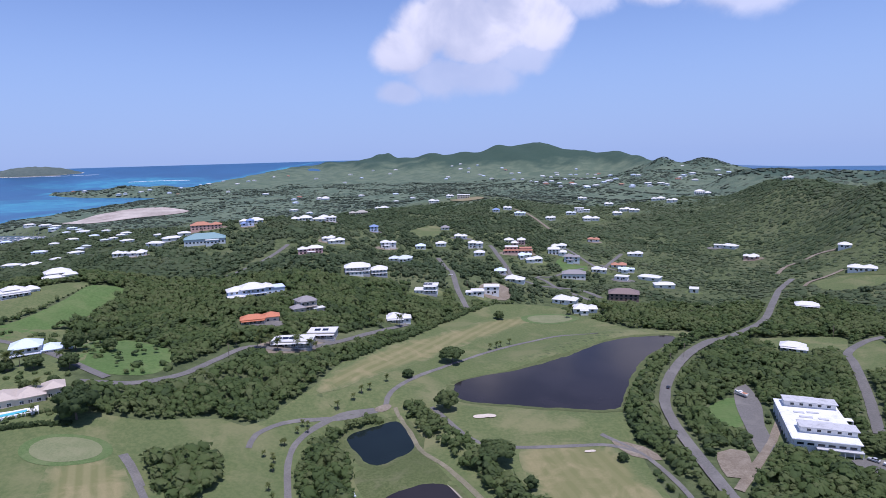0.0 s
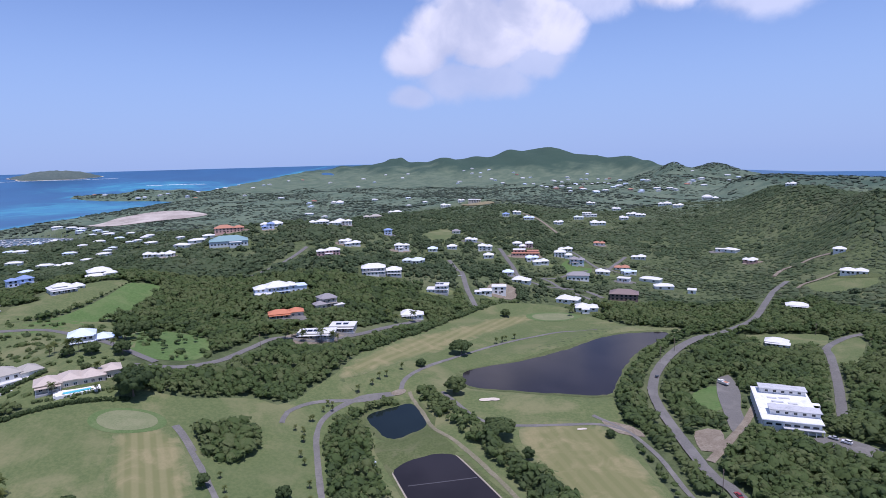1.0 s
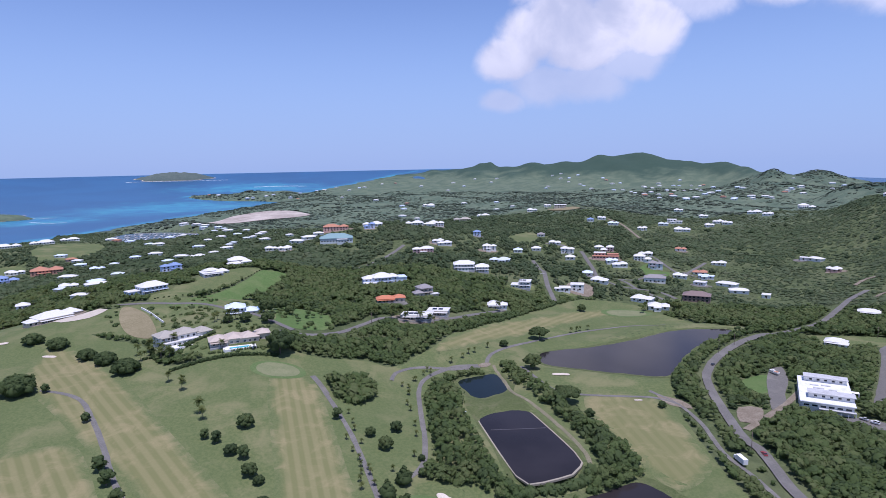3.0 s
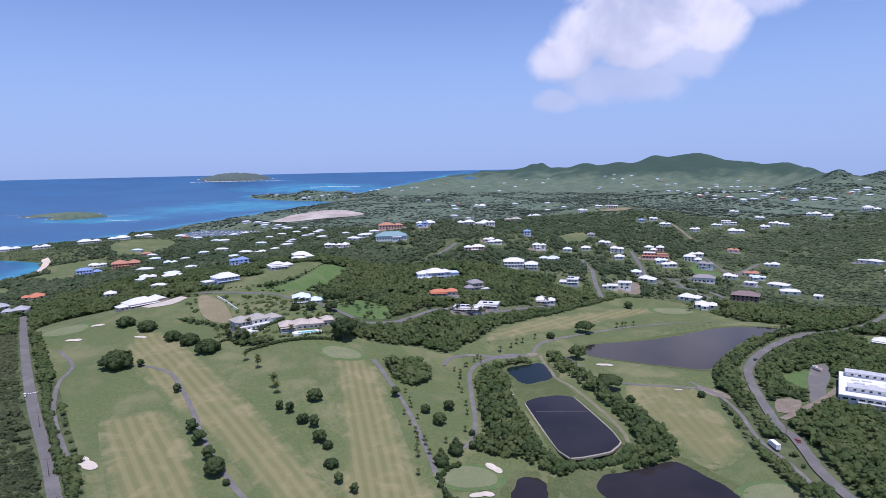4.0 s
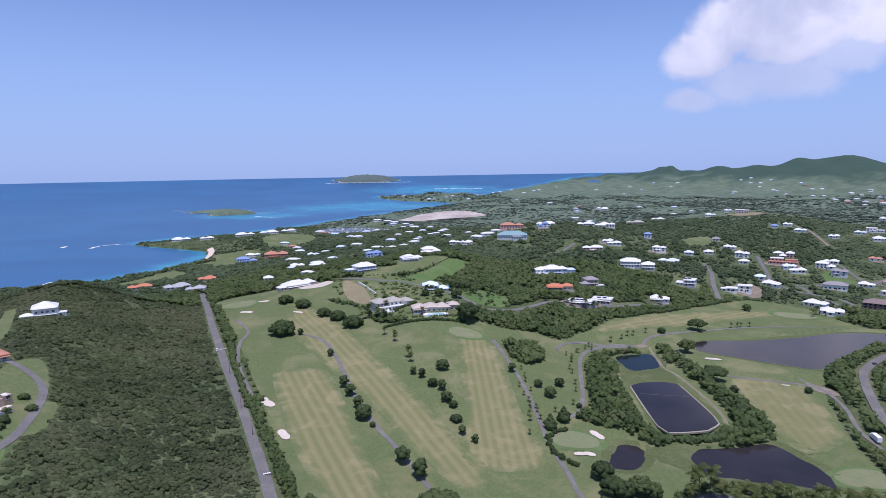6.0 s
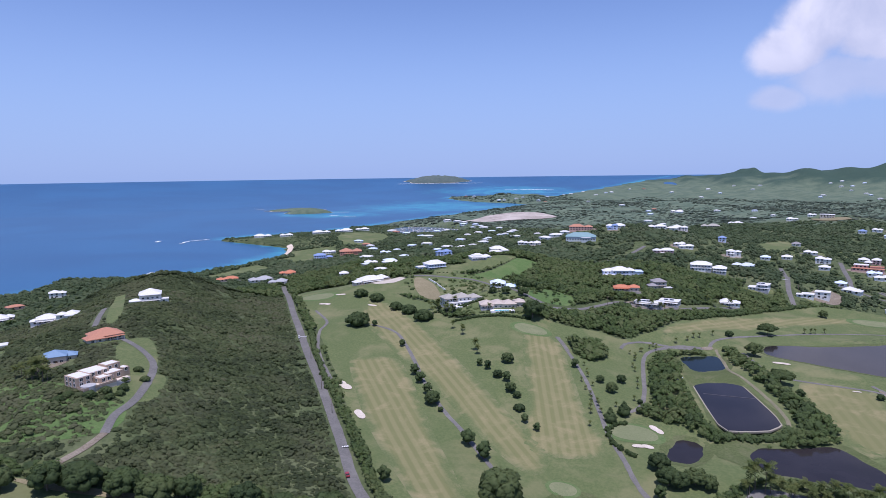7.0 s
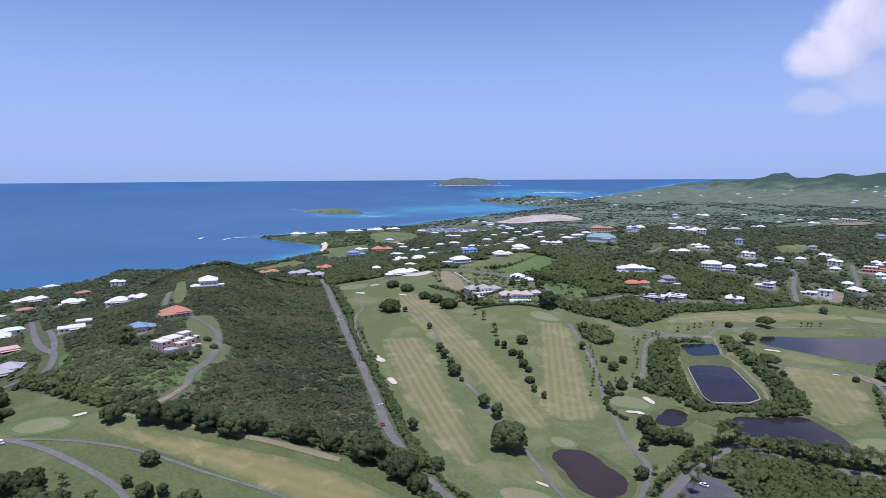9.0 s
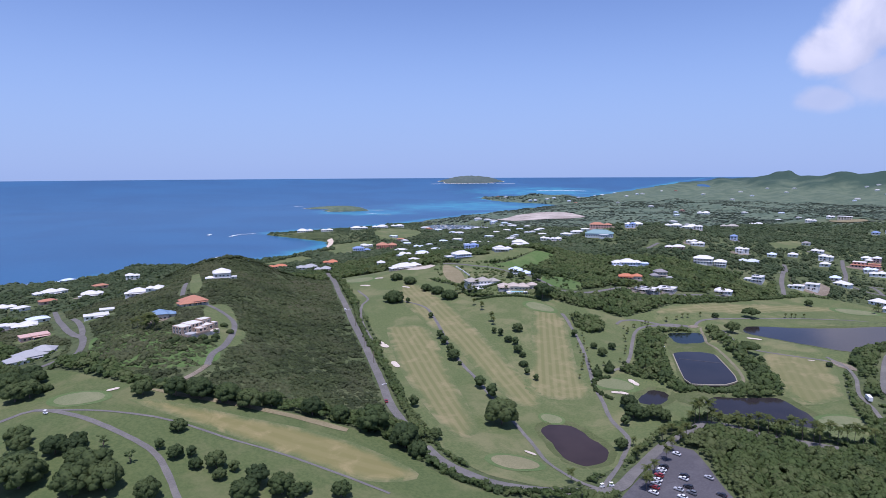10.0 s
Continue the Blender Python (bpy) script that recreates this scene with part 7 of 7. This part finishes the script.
def stone_villa():
    """The sandstone house on the hill: stepped flat-roofed blocks, terraces and a round bastion."""
    top = thing("stone_villa", pose(-284, -34, high(-284, -34) + 0.8, 0, 0, 92), "large sandstone villa of stepped blocks with white flat roofs", "villa")
    stone, roof = WALLS["stone"], ROOFS["white"]
    for x0, x1, y0, y1, h in ((-13, -5, -6, 5, 5.4), (-5, 6, -3, 8, 5.2), (2, 11, -7, 1, 3.4), (6, 14, 0, 7, 6.0), (-3, 4, -9, -3, 2.9), (14, 18, -2, 3, 2.6)):
        block = part("block", solid("block", *box(x0, x1, y0, y1, -5, h), stone), top)
        part("roof", solid("roof", *shifted(flat_roof(x1 - x0, y1 - y0, h - 0.25, -0.45, 0.2), (x0 + x1) / 2, (y0 + y1) / 2), roof), block)
        for z in ((0.8, 3.4) if h > 5 else (0.8,)):
            row_of_windows(block, x0 + 0.6, x1 - 0.6, y0 - 0.03, z, "front", 1.7, 1.7, 2.9, True)
            row_of_windows(block, y0 + 0.6, y1 - 0.6, x0 - 0.03, z, "left", 1.5, 1.7, 3.2, True)
    n = 18
    ring = [(3.6 * math.cos(2 * math.pi * i / n) - 9, 3.6 * math.sin(2 * math.pi * i / n) - 9, z) for z in (-5, 1.4) for i in range(n)]
    part("bastion", solid("bastion", ring, [(i, (i + 1) % n, n + (i + 1) % n, n + i) for i in range(n)] + [tuple(range(n, 2 * n))], WALLS["palegrey"]), top)
    part("terrace", solid("terrace", *joined([box(-13, 4, -12, -6, -4, 0.2), box(4, 13, -10, -7, -4, -0.4)]), WALLS["cream"]), top)
    part("stair", solid("stair", *joined([box(4 + 0.35 * i, 4.35 + 0.35 * i, -12, -10.4, -4, 0.1 - 0.18 * i) for i in range(12)]), WALLS["palegrey"]), top)
    part("parapet", solid("parapet", *joined([box(-13, 4, -12.2, -12, -0.2, 1.1), box(-13.2, -13, -12.2, -6, -0.2, 1.1)]), stone), top)


stone_villa()


def pool(x, y, turn, w, d):
    """A swimming pool in a raised white deck."""
    z = high(x, y) + 0.5
    top = thing("swimming_pool", pose(x, y, z, 0, 0, turn), "turquoise swimming pool in a raised white terrace", "pool")
    part("deck", solid("deck", *joined([box(-w / 2 - 4, w / 2 + 4, -d / 2 - 1.2, -d / 2, -3, 0.3), box(-w / 2 - 4, w / 2 + 4, d / 2, d / 2 + 4, -3, 0.3),
                                        box(-w / 2 - 4, -w / 2, -d / 2, d / 2, -3, 0.3), box(w / 2, w / 2 + 4, -d / 2, d / 2, -3, 0.3)]), WALLS["white"]), top)
    part("water", solid("water", *box(-w / 2, w / 2, -d / 2, d / 2, -2, 0.12), M["pool"]), top)


pool(-183, 245.5, 33, 12, 3.6)
pool(-222, 248, 54, 9, 4)


# ---- vehicles ----
def paint(name, colour):
    m, tree, shader = material(name)
    shader.inputs["Base Color"].default_value = (*colour, 1)
    shader.inputs["Roughness"].default_value, shader.inputs["Coat Weight"].default_value = 0.35, 0.6
    return m


M["tyre"] = plain("tyre", (0.02, 0.02, 0.02), 0.9, 0.1)
M["rim"] = plain("rim", (0.5, 0.5, 0.5), 0.35, 0.1, metal=0.8)
M["lamp_glass"] = paint("lamp_glass", (0.7, 0.7, 0.66))
M["tail_glass"] = paint("tail_glass", (0.35, 0.02, 0.02))


def profile(points, half, inset=0.12):
    """A body from a side outline, drawn in at the edges."""
    n = len(points)
    verts = []
    for y, k in ((-half, 0.0), (-half + inset, 1.0), (half - inset, 1.0), (half, 0.0)):
        verts += [(x, y, z if k else z - 0.06 * (z > 0.6)) for x, z in points]
    faces = [tuple(range(n))[::-1], tuple(range(3 * n, 4 * n))]
    for r in range(3):
        for i in range(n):
            j = (i + 1) % n
            faces.append((r * n + i, r * n + j, (r + 1) * n + j, (r + 1) * n + i))
    return verts, faces


def wheel_mesh():
    verts, faces = [], []
    for y, r in ((-0.11, 0.24), (-0.11, 0.32), (0.11, 0.32), (0.11, 0.24)):
        verts += [(r * math.cos(a), y, r * math.sin(a)) for a in np.arange(14) * 2 * math.pi / 14]
    for k in range(3):
        faces += [(k * 14 + i, k * 14 + (i + 1) % 14, (k + 1) * 14 + (i + 1) % 14, (k + 1) * 14 + i) for i in range(14)]
    rim = [(0.24 * math.cos(a), y, 0.24 * math.sin(a)) for y in (-0.1, 0.1) for a in np.arange(14) * 2 * math.pi / 14]
    return solid("tyre", verts, faces, M["tyre"]), solid("rim", rim, [tuple(range(14)), tuple(range(14, 28))[::-1]], M["rim"])


TYRE, RIM = wheel_mesh()
car_models = {}
CAR_PAINT = {"white": (0.75, 0.75, 0.74), "silver": (0.45, 0.46, 0.47), "black": (0.02, 0.02, 0.025), "red": (0.30, 0.03, 0.03), "blue": (0.03, 0.05, 0.14), "grey": (0.16, 0.17, 0.18)}


def car_model(colour, tall):
    top = thing("car", pose(0, 0, -80), "%s %s parked on asphalt" % (colour, "off-road car" if tall else "saloon car"), "car", "parked cars")
    lacquer = paint("car_paint_" + colour, CAR_PAINT[colour])
    k = 0.22 if tall else 0.0
    low = [(-2.2, 0.3), (2.15, 0.3), (2.25, 0.6), (2.1, 0.8 + k), (0.95, 0.93 + k), (-1.5, 0.98 + k), (-2.15, 0.9 + k), (-2.25, 0.6)]
    cab = [(0.95, 0.9 + k), (0.25, 1.42 + k * 1.6), (-1.1 - k * 3, 1.44 + k * 1.6), (-1.75 - k, 0.95 + k)]
    part("body", solid("body", *profile(low, 0.88), lacquer, False), top)
    part("cabin", solid("cabin", *profile(cab, 0.76, 0.1), M["glass"]), top, None, "dark glazed cabin")
    part("roof", solid("roof", *box(-1.1 - k * 3, 0.25, -0.66, 0.66, 1.43 + k * 1.6, 1.48 + k * 1.6), lacquer), top)
    for x in (-1.38, 1.38):
        for y in (-0.82, 0.82):
            w = part("wheel", TYRE, top, pose(x, y, 0.32))
            part("rim", RIM, w)
    for y in (-0.62, 0.62):
        part("headlight", solid("headlight", *box(2.17, 2.24, y - 0.17, y + 0.17, 0.6, 0.74), M["lamp_glass"]), top)
        part("tail_light", solid("tail_light", *box(-2.24, -2.17, y - 0.14, y + 0.14, 0.64, 0.82), M["tail_glass"]), top)
    return top


def park(colour, x, y, turn, tall=False):
    at = pose(x, y, high(x, y) + 0.5, 0, 0, turn)
    if (colour, tall) not in car_models:
        car_models[colour, tall] = car_model(colour, tall)
        car_models[colour, tall].matrix_basis = at
    else:
        copy_thing(car_models[colour, tall], at)


for colour, x, y, turn, tall in (("white", 18, 42, 165, False), ("black", 16.5, 24, 170, True), ("white", 16.5, 20.5, 172, False), ("silver", 16.6, 17, 170, False), ("red", 17, 13.5, 171, True),
                                 ("white", 17.6, 9, 172, False), ("silver", 18, 5, 170, False), ("red", 18.6, 1, 171, False), ("white", 19.5, -4, 171, False), ("black", 27, 21, 165, False), ("white", 27.3, 17.8, 168, False),
                                 ("silver", 37, 26, 160, False), ("black", 31, 11, 168, True), ("silver", 28, 6.2, 172, False), ("grey", 33.5, 6.8, 165, True), ("white", 31, 0.6, 170, False), ("black", 45, 13.5, 165, False)):
    park(colour, x, y, turn, tall)
park("white", 181, 233, 130, True)
park("silver", 178, 238, 125)
park("black", 122, 319, 60)
park("red", -139, -3, 138)
park("red", 112.5, 192, 95)
park("grey", -355, 14, 100)


def golf_cart(x, y, turn):
    top = thing("golf_cart", pose(x, y, high(x, y) + 0.42, 0, 0, turn), "small white golf cart with a flat canopy", "golf cart", "golf carts")
    part("body", solid("body", *profile([(-1.1, 0.25), (1.1, 0.25), (1.15, 0.7), (0.7, 0.85), (0.5, 0.5), (-0.3, 0.5), (-0.4, 0.9), (-1.1, 0.85)], 0.55), WALLS["white"]), top)
    part("canopy", solid("canopy", *box(-0.95, 0.7, -0.6, 0.6, 1.85, 1.93), WALLS["white"]), top)
    bar = solid("post", *box(-0.03, 0.03, -0.03, 0.03, 0.8, 1.86), M["frame"])
    for u, v in ((0.6, 0.5), (0.6, -0.5), (-0.85, 0.5), (-0.85, -0.5)):
        part("post", bar, top, pose(u, v, 0))
    for u in (-0.75, 0.75):
        for v in (-0.5, 0.5):
            part("wheel", TYRE, top, pose(u, v, 0.24) @ Matrix.Scale(0.75, 4))


golf_cart(-1, -14, 60)
golf_cart(2, -10, 30)
golf_cart(-240, -146, 20)
golf_cart(-298, 128, 130)


def box_van(x, y, turn):
    top = thing("box_van", pose(x, y, high(x, y) + 0.5, 0, 0, turn), "white box van standing beside the road", "van")
    part("box", solid("box", *box(-4.2, 2.2, -1.15, 1.15, 0.7, 3.2), WALLS["white"]), top)
    part("cab", solid("cab", *profile([(2.25, 0.5), (4.2, 0.5), (4.25, 1.3), (3.7, 2.2), (2.25, 2.3)], 1.05), WALLS["white"]), top)
    for u in (-2.8, 3.2):
        for v in (-1.0, 1.0):
            part("wheel", TYRE, top, pose(u, v, 0.45) @ Matrix.Scale(1.35, 4))


box_van(99, 183, 105)


def motor_boat(x, y, turn):
    top = thing("motor_boat", pose(x, y, high(x, y) + 1.1, 0, 0, turn), "white motor boat with a red deck cover on a trailer", "boat")
    n, verts, faces = 8, [], []
    for i in range(n):
        u = i / (n - 1)
        w = 1.25 * (1 - u ** 3)
        verts += [(-3.6 + 7.2 * u, -w, 1.1 + 0.35 * u), (-3.6 + 7.2 * u, -w * 0.7, 0.2), (-3.6 + 7.2 * u, 0, -0.1 + 0.4 * u ** 2), (-3.6 + 7.2 * u, w * 0.7, 0.2), (-3.6 + 7.2 * u, w, 1.1 + 0.35 * u)]
    for i in range(n - 1):
        for k in range(4):
            faces.append((i * 5 + k, i * 5 + k + 1, i * 5 + k + 6, i * 5 + k + 5))
        faces.append((i * 5 + 4, i * 5, i * 5 + 5, i * 5 + 9))
    part("hull", solid("hull", verts, faces + [(0, 1, 2, 3, 4)], WALLS["white"]), top)
    part("cabin", solid("cabin", *profile([(-0.6, 1.1), (1.6, 1.25), (1.0, 1.9), (-0.4, 2.0)], 0.7), WALLS["white"]), top)
    part("deck_cover", solid("deck_cover", *box(-3.3, -0.8, -1.0, 1.0, 1.12, 1.3), ROOFS["terracotta"]), top)
    trailer = part("trailer", solid("trailer", *joined([box(-3.0, 4.4, -0.08, 0.08, -0.55, -0.4), box(-2.6, -2.3, -1.1, 1.1, -0.6, -0.45)]), M["rim"]), top)
    for v in (-1.05, 1.05):
        part("wheel", TYRE, trailer, pose(-2.4, v, -0.72))


motor_boat(158, 311, 120)


def utility_pole(x, y, tall, turn):
    top = thing("utility_pole", pose(x, y, high(x, y), 0, 0, turn), "grey wooden utility pole beside the road", "utility pole", "utility poles")
    part("pole", solid("pole", *tube([(0, 0, -0.5), (0, 0, tall * 0.5), (0, 0, tall)], [0.17, 0.14, 0.1], 8), M["bark"], True), top)
    part("crossarm", solid("crossarm", *box(-1.1, 1.1, -0.06, 0.06, tall - 0.9, tall - 0.75), M["bark"]), top)


for x, y, tall, turn in ((133, 346, 11, 20), (108, 196, 10, 80), (-219, 67, 9, 45), (264, 400, 9, 10), (-190, 44, 9, 45), (-262, 103, 9, 45), (150, 368, 10, 40), (22, 530, 9, 0), (70, 640, 9, 0), (-120, 330, 9, 0), (180, 660, 9, 0)):
    utility_pole(x, y, tall, turn)


# ---- islands, marina and surf ----
def island(x, y, long, wide, tall, turn, label, bush):
    z0 = float(lift(np.array([x]), np.array([y]))[0])
    n, m = 26, 12
    verts, faces = [(0, 0, tall)], []
    rng = np.random.default_rng(int(long))
    lumps = rng.uniform(0.82, 1.15, n)
    for k in range(1, m + 1):
        u = k / m
        for i in range(n):
            w = 2 * math.pi * i / n
            r = u * (1 + 0.12 * math.sin(3 * w + 1) + 0.08 * math.sin(5 * w))
            h = tall * (0.55 * (1 - u ** 4) + 0.45 * math.cos(u * 1.5) ** 2) * (1 + (lumps[i] - 1) * u) * (1 + 0.3 * u * math.sin(w + 2.2)) + rng.normal(0, 0.045) * tall * (u < 0.9) - (2.0 if k == m else 0)
            verts.append((long * r * math.cos(w), wide * r * math.sin(w), h))
    faces += [(0, 1 + i, 1 + (i + 1) % n) for i in range(n)]
    for k in range(m - 1):
        faces += [(1 + k * n + i, 1 + (k + 1) * n + i, 1 + (k + 1) * n + (i + 1) % n, 1 + k * n + (i + 1) % n) for i in range(n)]
    top = tagged(new("island", None), label, "island")
    at = pose(x, y, z0, 0, 0, turn)
    top.matrix_basis = at

    def laid(points):
        # follow the rise of the far sea
        out = []
        for p in points:
            q = at @ Vector(p)
            out.append((p[0], p[1], p[2] + float(lift(np.array([q.x]), np.array([q.y]))[0]) - z0))
        return out

    part("land", solid("land", laid(verts), faces, M[bush], True), top)
    shore_line = [(long * 1.01 * (1 + 0.12 * math.sin(3 * w + 1) + 0.08 * math.sin(5 * w)) * math.cos(w), wide * 1.05 * (1 + 0.12 * math.sin(3 * w + 1) + 0.08 * math.sin(5 * w)) * math.sin(w), 0.9) for w in np.arange(40) * math.pi / 20]
    part("shore", solid("shore", laid(shore_line) + [(0, 0, 0.9)], [(i, (i + 1) % 40, 40) for i in range(40)], M["beach"]), top)


# bush of the horizon island, blue-grey haze painted into its tones
M["island_bush"] = earth("island_bush", (0.085, 0.112, 0.100), (0.105, 0.135, 0.118), (0.130, 0.155, 0.132), 60, 9)
island(-1955, 1765, 125, 42, 11, 44, "low green rocky cay in the blue sea", "scrub")
island(-1765, 1655, 92, 44, 21, 44, "green hump of a small cay with rocky shores", "scrub")
island(-2440, 3715, 235, 100, 46, 30, "long island on the horizon with haze in its colour", "island_bush")

M["foam"] = plain("sea_foam", (0.72, 0.76, 0.78), 0.8, 0.3, 6.0)


def surf(points, width):
    line = curve(points, False, 10)
    me = ribbon("surf", points, width, 0, M["foam"], width * 0.3)
    for v in me.vertices:
        v.co.z = float(lift(np.array([v.co.x]), np.array([v.co.y]))[0]) + 0.5
    tagged(new("surf", me), "thin line of white surf on the reef", "surf", kind="structure")


surf([(-2600, 3455), (-2480, 3560), (-2250, 3680), (-2080, 3790)], 9)
surf([(-1720, 3420), (-1560, 3500), (-1420, 3520)], 16)
surf([(-1250, 700), (-1275, 745), (-1262, 790)], 6)
surf([(-1330, 690), (-1350, 715)], 7)
surf([(-1590, 1600), (-1500, 1570), (-1450, 1590)], 7)
surf([(-945, 40), (-937, 72), (-919, 104), (-901, 143), (-903, 180)], 5)
surf([(-1695, 1740), (-1640, 1770)], 7)
surf([(-2170, 1790), (-2240, 1800)], 9)


def sail_boat_model():
    top = thing("sailing_boat", pose(0, 0, -80), "white moored sailing boat with bare mast", "boat", "boats in the marina")
    n, verts, faces = 7, [], []
    for i in range(n):
        u = i / (n - 1)
        w = 1.8 * math.sin(math.pi * (0.25 + 0.75 * u)) if u < 1 else 0.05
        verts += [(-6 + 12 * u, -w, 1.2), (-6 + 12 * u, 0, -0.4), (-6 + 12 * u, w, 1.2)]
    for i in range(n - 1):
        faces += [(3 * i, 3 * i + 1, 3 * i + 4, 3 * i + 3), (3 * i + 1, 3 * i + 2, 3 * i + 5, 3 * i + 4), (3 * i + 2, 3 * i, 3 * i + 3, 3 * i + 5)]
    part("hull", solid("hull", verts, faces + [(0, 2, 1)], WALLS["white"]), top)
    part("cabin", solid("cabin", *box(-3, 2, -0.9, 0.9, 1.2, 1.9), WALLS["white"]), top)
    part("mast", solid("mast", *tube([(0.8, 0, 1.2), (0.8, 0, 15)], [0.16, 0.1], 6), M["rim"]), top)
    part("boom", solid("boom", *tube([(0.8, 0, 2.6), (-4.2, 0, 2.6)], [0.12, 0.1], 6), ROOFS["blue"]), top)
    return top


def build_marina():
    rng = np.random.default_rng(17)
    deck = SHORES["marina"][0] + 0.3
    model = sail_boat_model()
    first = True
    for i in range(64):
        row, k = divmod(i, 16)
        at = pose(-978 + k * 13 + rng.uniform(-4, 4), 1145 + row * 36 + rng.uniform(-6, 6), deck, 0, 0, rng.choice([80, 100, 260]) + rng.uniform(-8, 8))
        if first:
            model.matrix_basis, first = at, False
        else:
            copy_thing(model, at)
    for row in range(4):
        jetty = thing("jetty", pose(-885, 1161 + row * 36, deck), "long pale timber jetty between moored boats", "jetty", "jetties in the marina")
        part("deck", solid("deck", *box(-105, 95, -1.2, 1.2, 0.5, 0.9), M["concrete"]), jetty)
        pile = solid("pile", *box(-0.2, 0.2, -0.2, 0.2, -1, 2.2), M["bark"])
        for i in range(9):
            part("pile", pile, jetty, pose(-100 + i * 24, 1.3, 0))
    copy_thing(model, pose(-2480, 2050, 0, 0, 0, 20))


build_marina()


def garden_wall(points, tall, label):
    """A low plastered wall along a line."""
    line = curve(points, False, 3)
    pieces = []
    for (ax, ay), (bx, by) in zip(line[:-1], line[1:]):
        w = math.atan2(by - ay, bx - ax)
        ox, oy = -math.sin(w) * 0.25, math.cos(w) * 0.25
        za, zb = high(ax, ay), high(bx, by)
        low = [(ax - ox, ay - oy, za - 1), (bx - ox, by - oy, zb - 1), (bx + ox, by + oy, zb - 1), (ax + ox, ay + oy, za - 1)]
        pieces.append((low + [(p[0], p[1], p[2] + 1 + tall) for p in low], [(3, 2, 1, 0), (4, 5, 6, 7), (0, 1, 5, 4), (1, 2, 6, 5), (2, 3, 7, 6), (3, 0, 4, 7)]))
    tagged(new("garden_wall", solid("garden_wall", *joined(pieces), WALLS["white"])), label, "wall", kind="structure")


garden_wall([(-306, 324), (-290, 314), (-270, 298)], 1.6, "white plastered garden wall down the slope")


def pump_hut(x, y, turn):
    top = thing("pump_hut", pose(x, y, high(x, y), 0, 0, turn), "small white pump hut with a pale flat roof beside the pond", "hut")
    part("wall", solid("wall", *box(-1.6, 1.6, -1.2, 1.2, -0.5, 2.2), WALLS["white"]), top)
    part("roof", solid("roof", *flat_roof(3.2, 2.4, 2.2, 0.3, 0.12), ROOFS["pale"]), top)
    part("door", solid("door", *box(-0.4, 0.4, -1.26, -1.2, 0.0, 1.9), M["dark_wood"]), top)


pump_hut(-37, 216, 25)
tagged(new("planting_bed", drape("planting_bed", oval(-32, 298, 4.2, 2.6, 30, 0.12), 0.44, M["soil"], 1.5)), "bare earth island where the cart paths meet", "bare earth", kind="structure")


# ---- small things on the roads ----
def speed_hump(x, y, turn, width):
    top = thing("speed_hump", pose(x, y, high(x, y) + 0.42, 0, 0, turn), "dark speed hump with white painted blocks across the road", "speed hump")
    n = 6
    rise = [(-1.0, 0.0), (-0.7, 0.06), (0.7, 0.06), (1.0, 0.0)]
    verts = [(u, v, h) for v in (-width / 2, width / 2) for u, h in rise]
    part("hump", solid("hump", verts, [(0, 1, 5, 4), (1, 2, 6, 5), (2, 3, 7, 6), (0, 4, 7, 3), (0, 3, 2, 1), (4, 5, 6, 7)], M["tyre"]), top)
    block = solid("painted_block", *box(-0.65, 0.65, -0.3, 0.3, 0.055, 0.075), M["frame"])
    for i in range(n):
        part("painted_block", block, top, pose(0, -width / 2 + (i + 0.5) * width / n, 0))


speed_hump(-298, 133, 139, 5.2)
speed_hump(8, 563, 100, 4.8)
speed_hump(-159, 17.5, 138, 5.2)
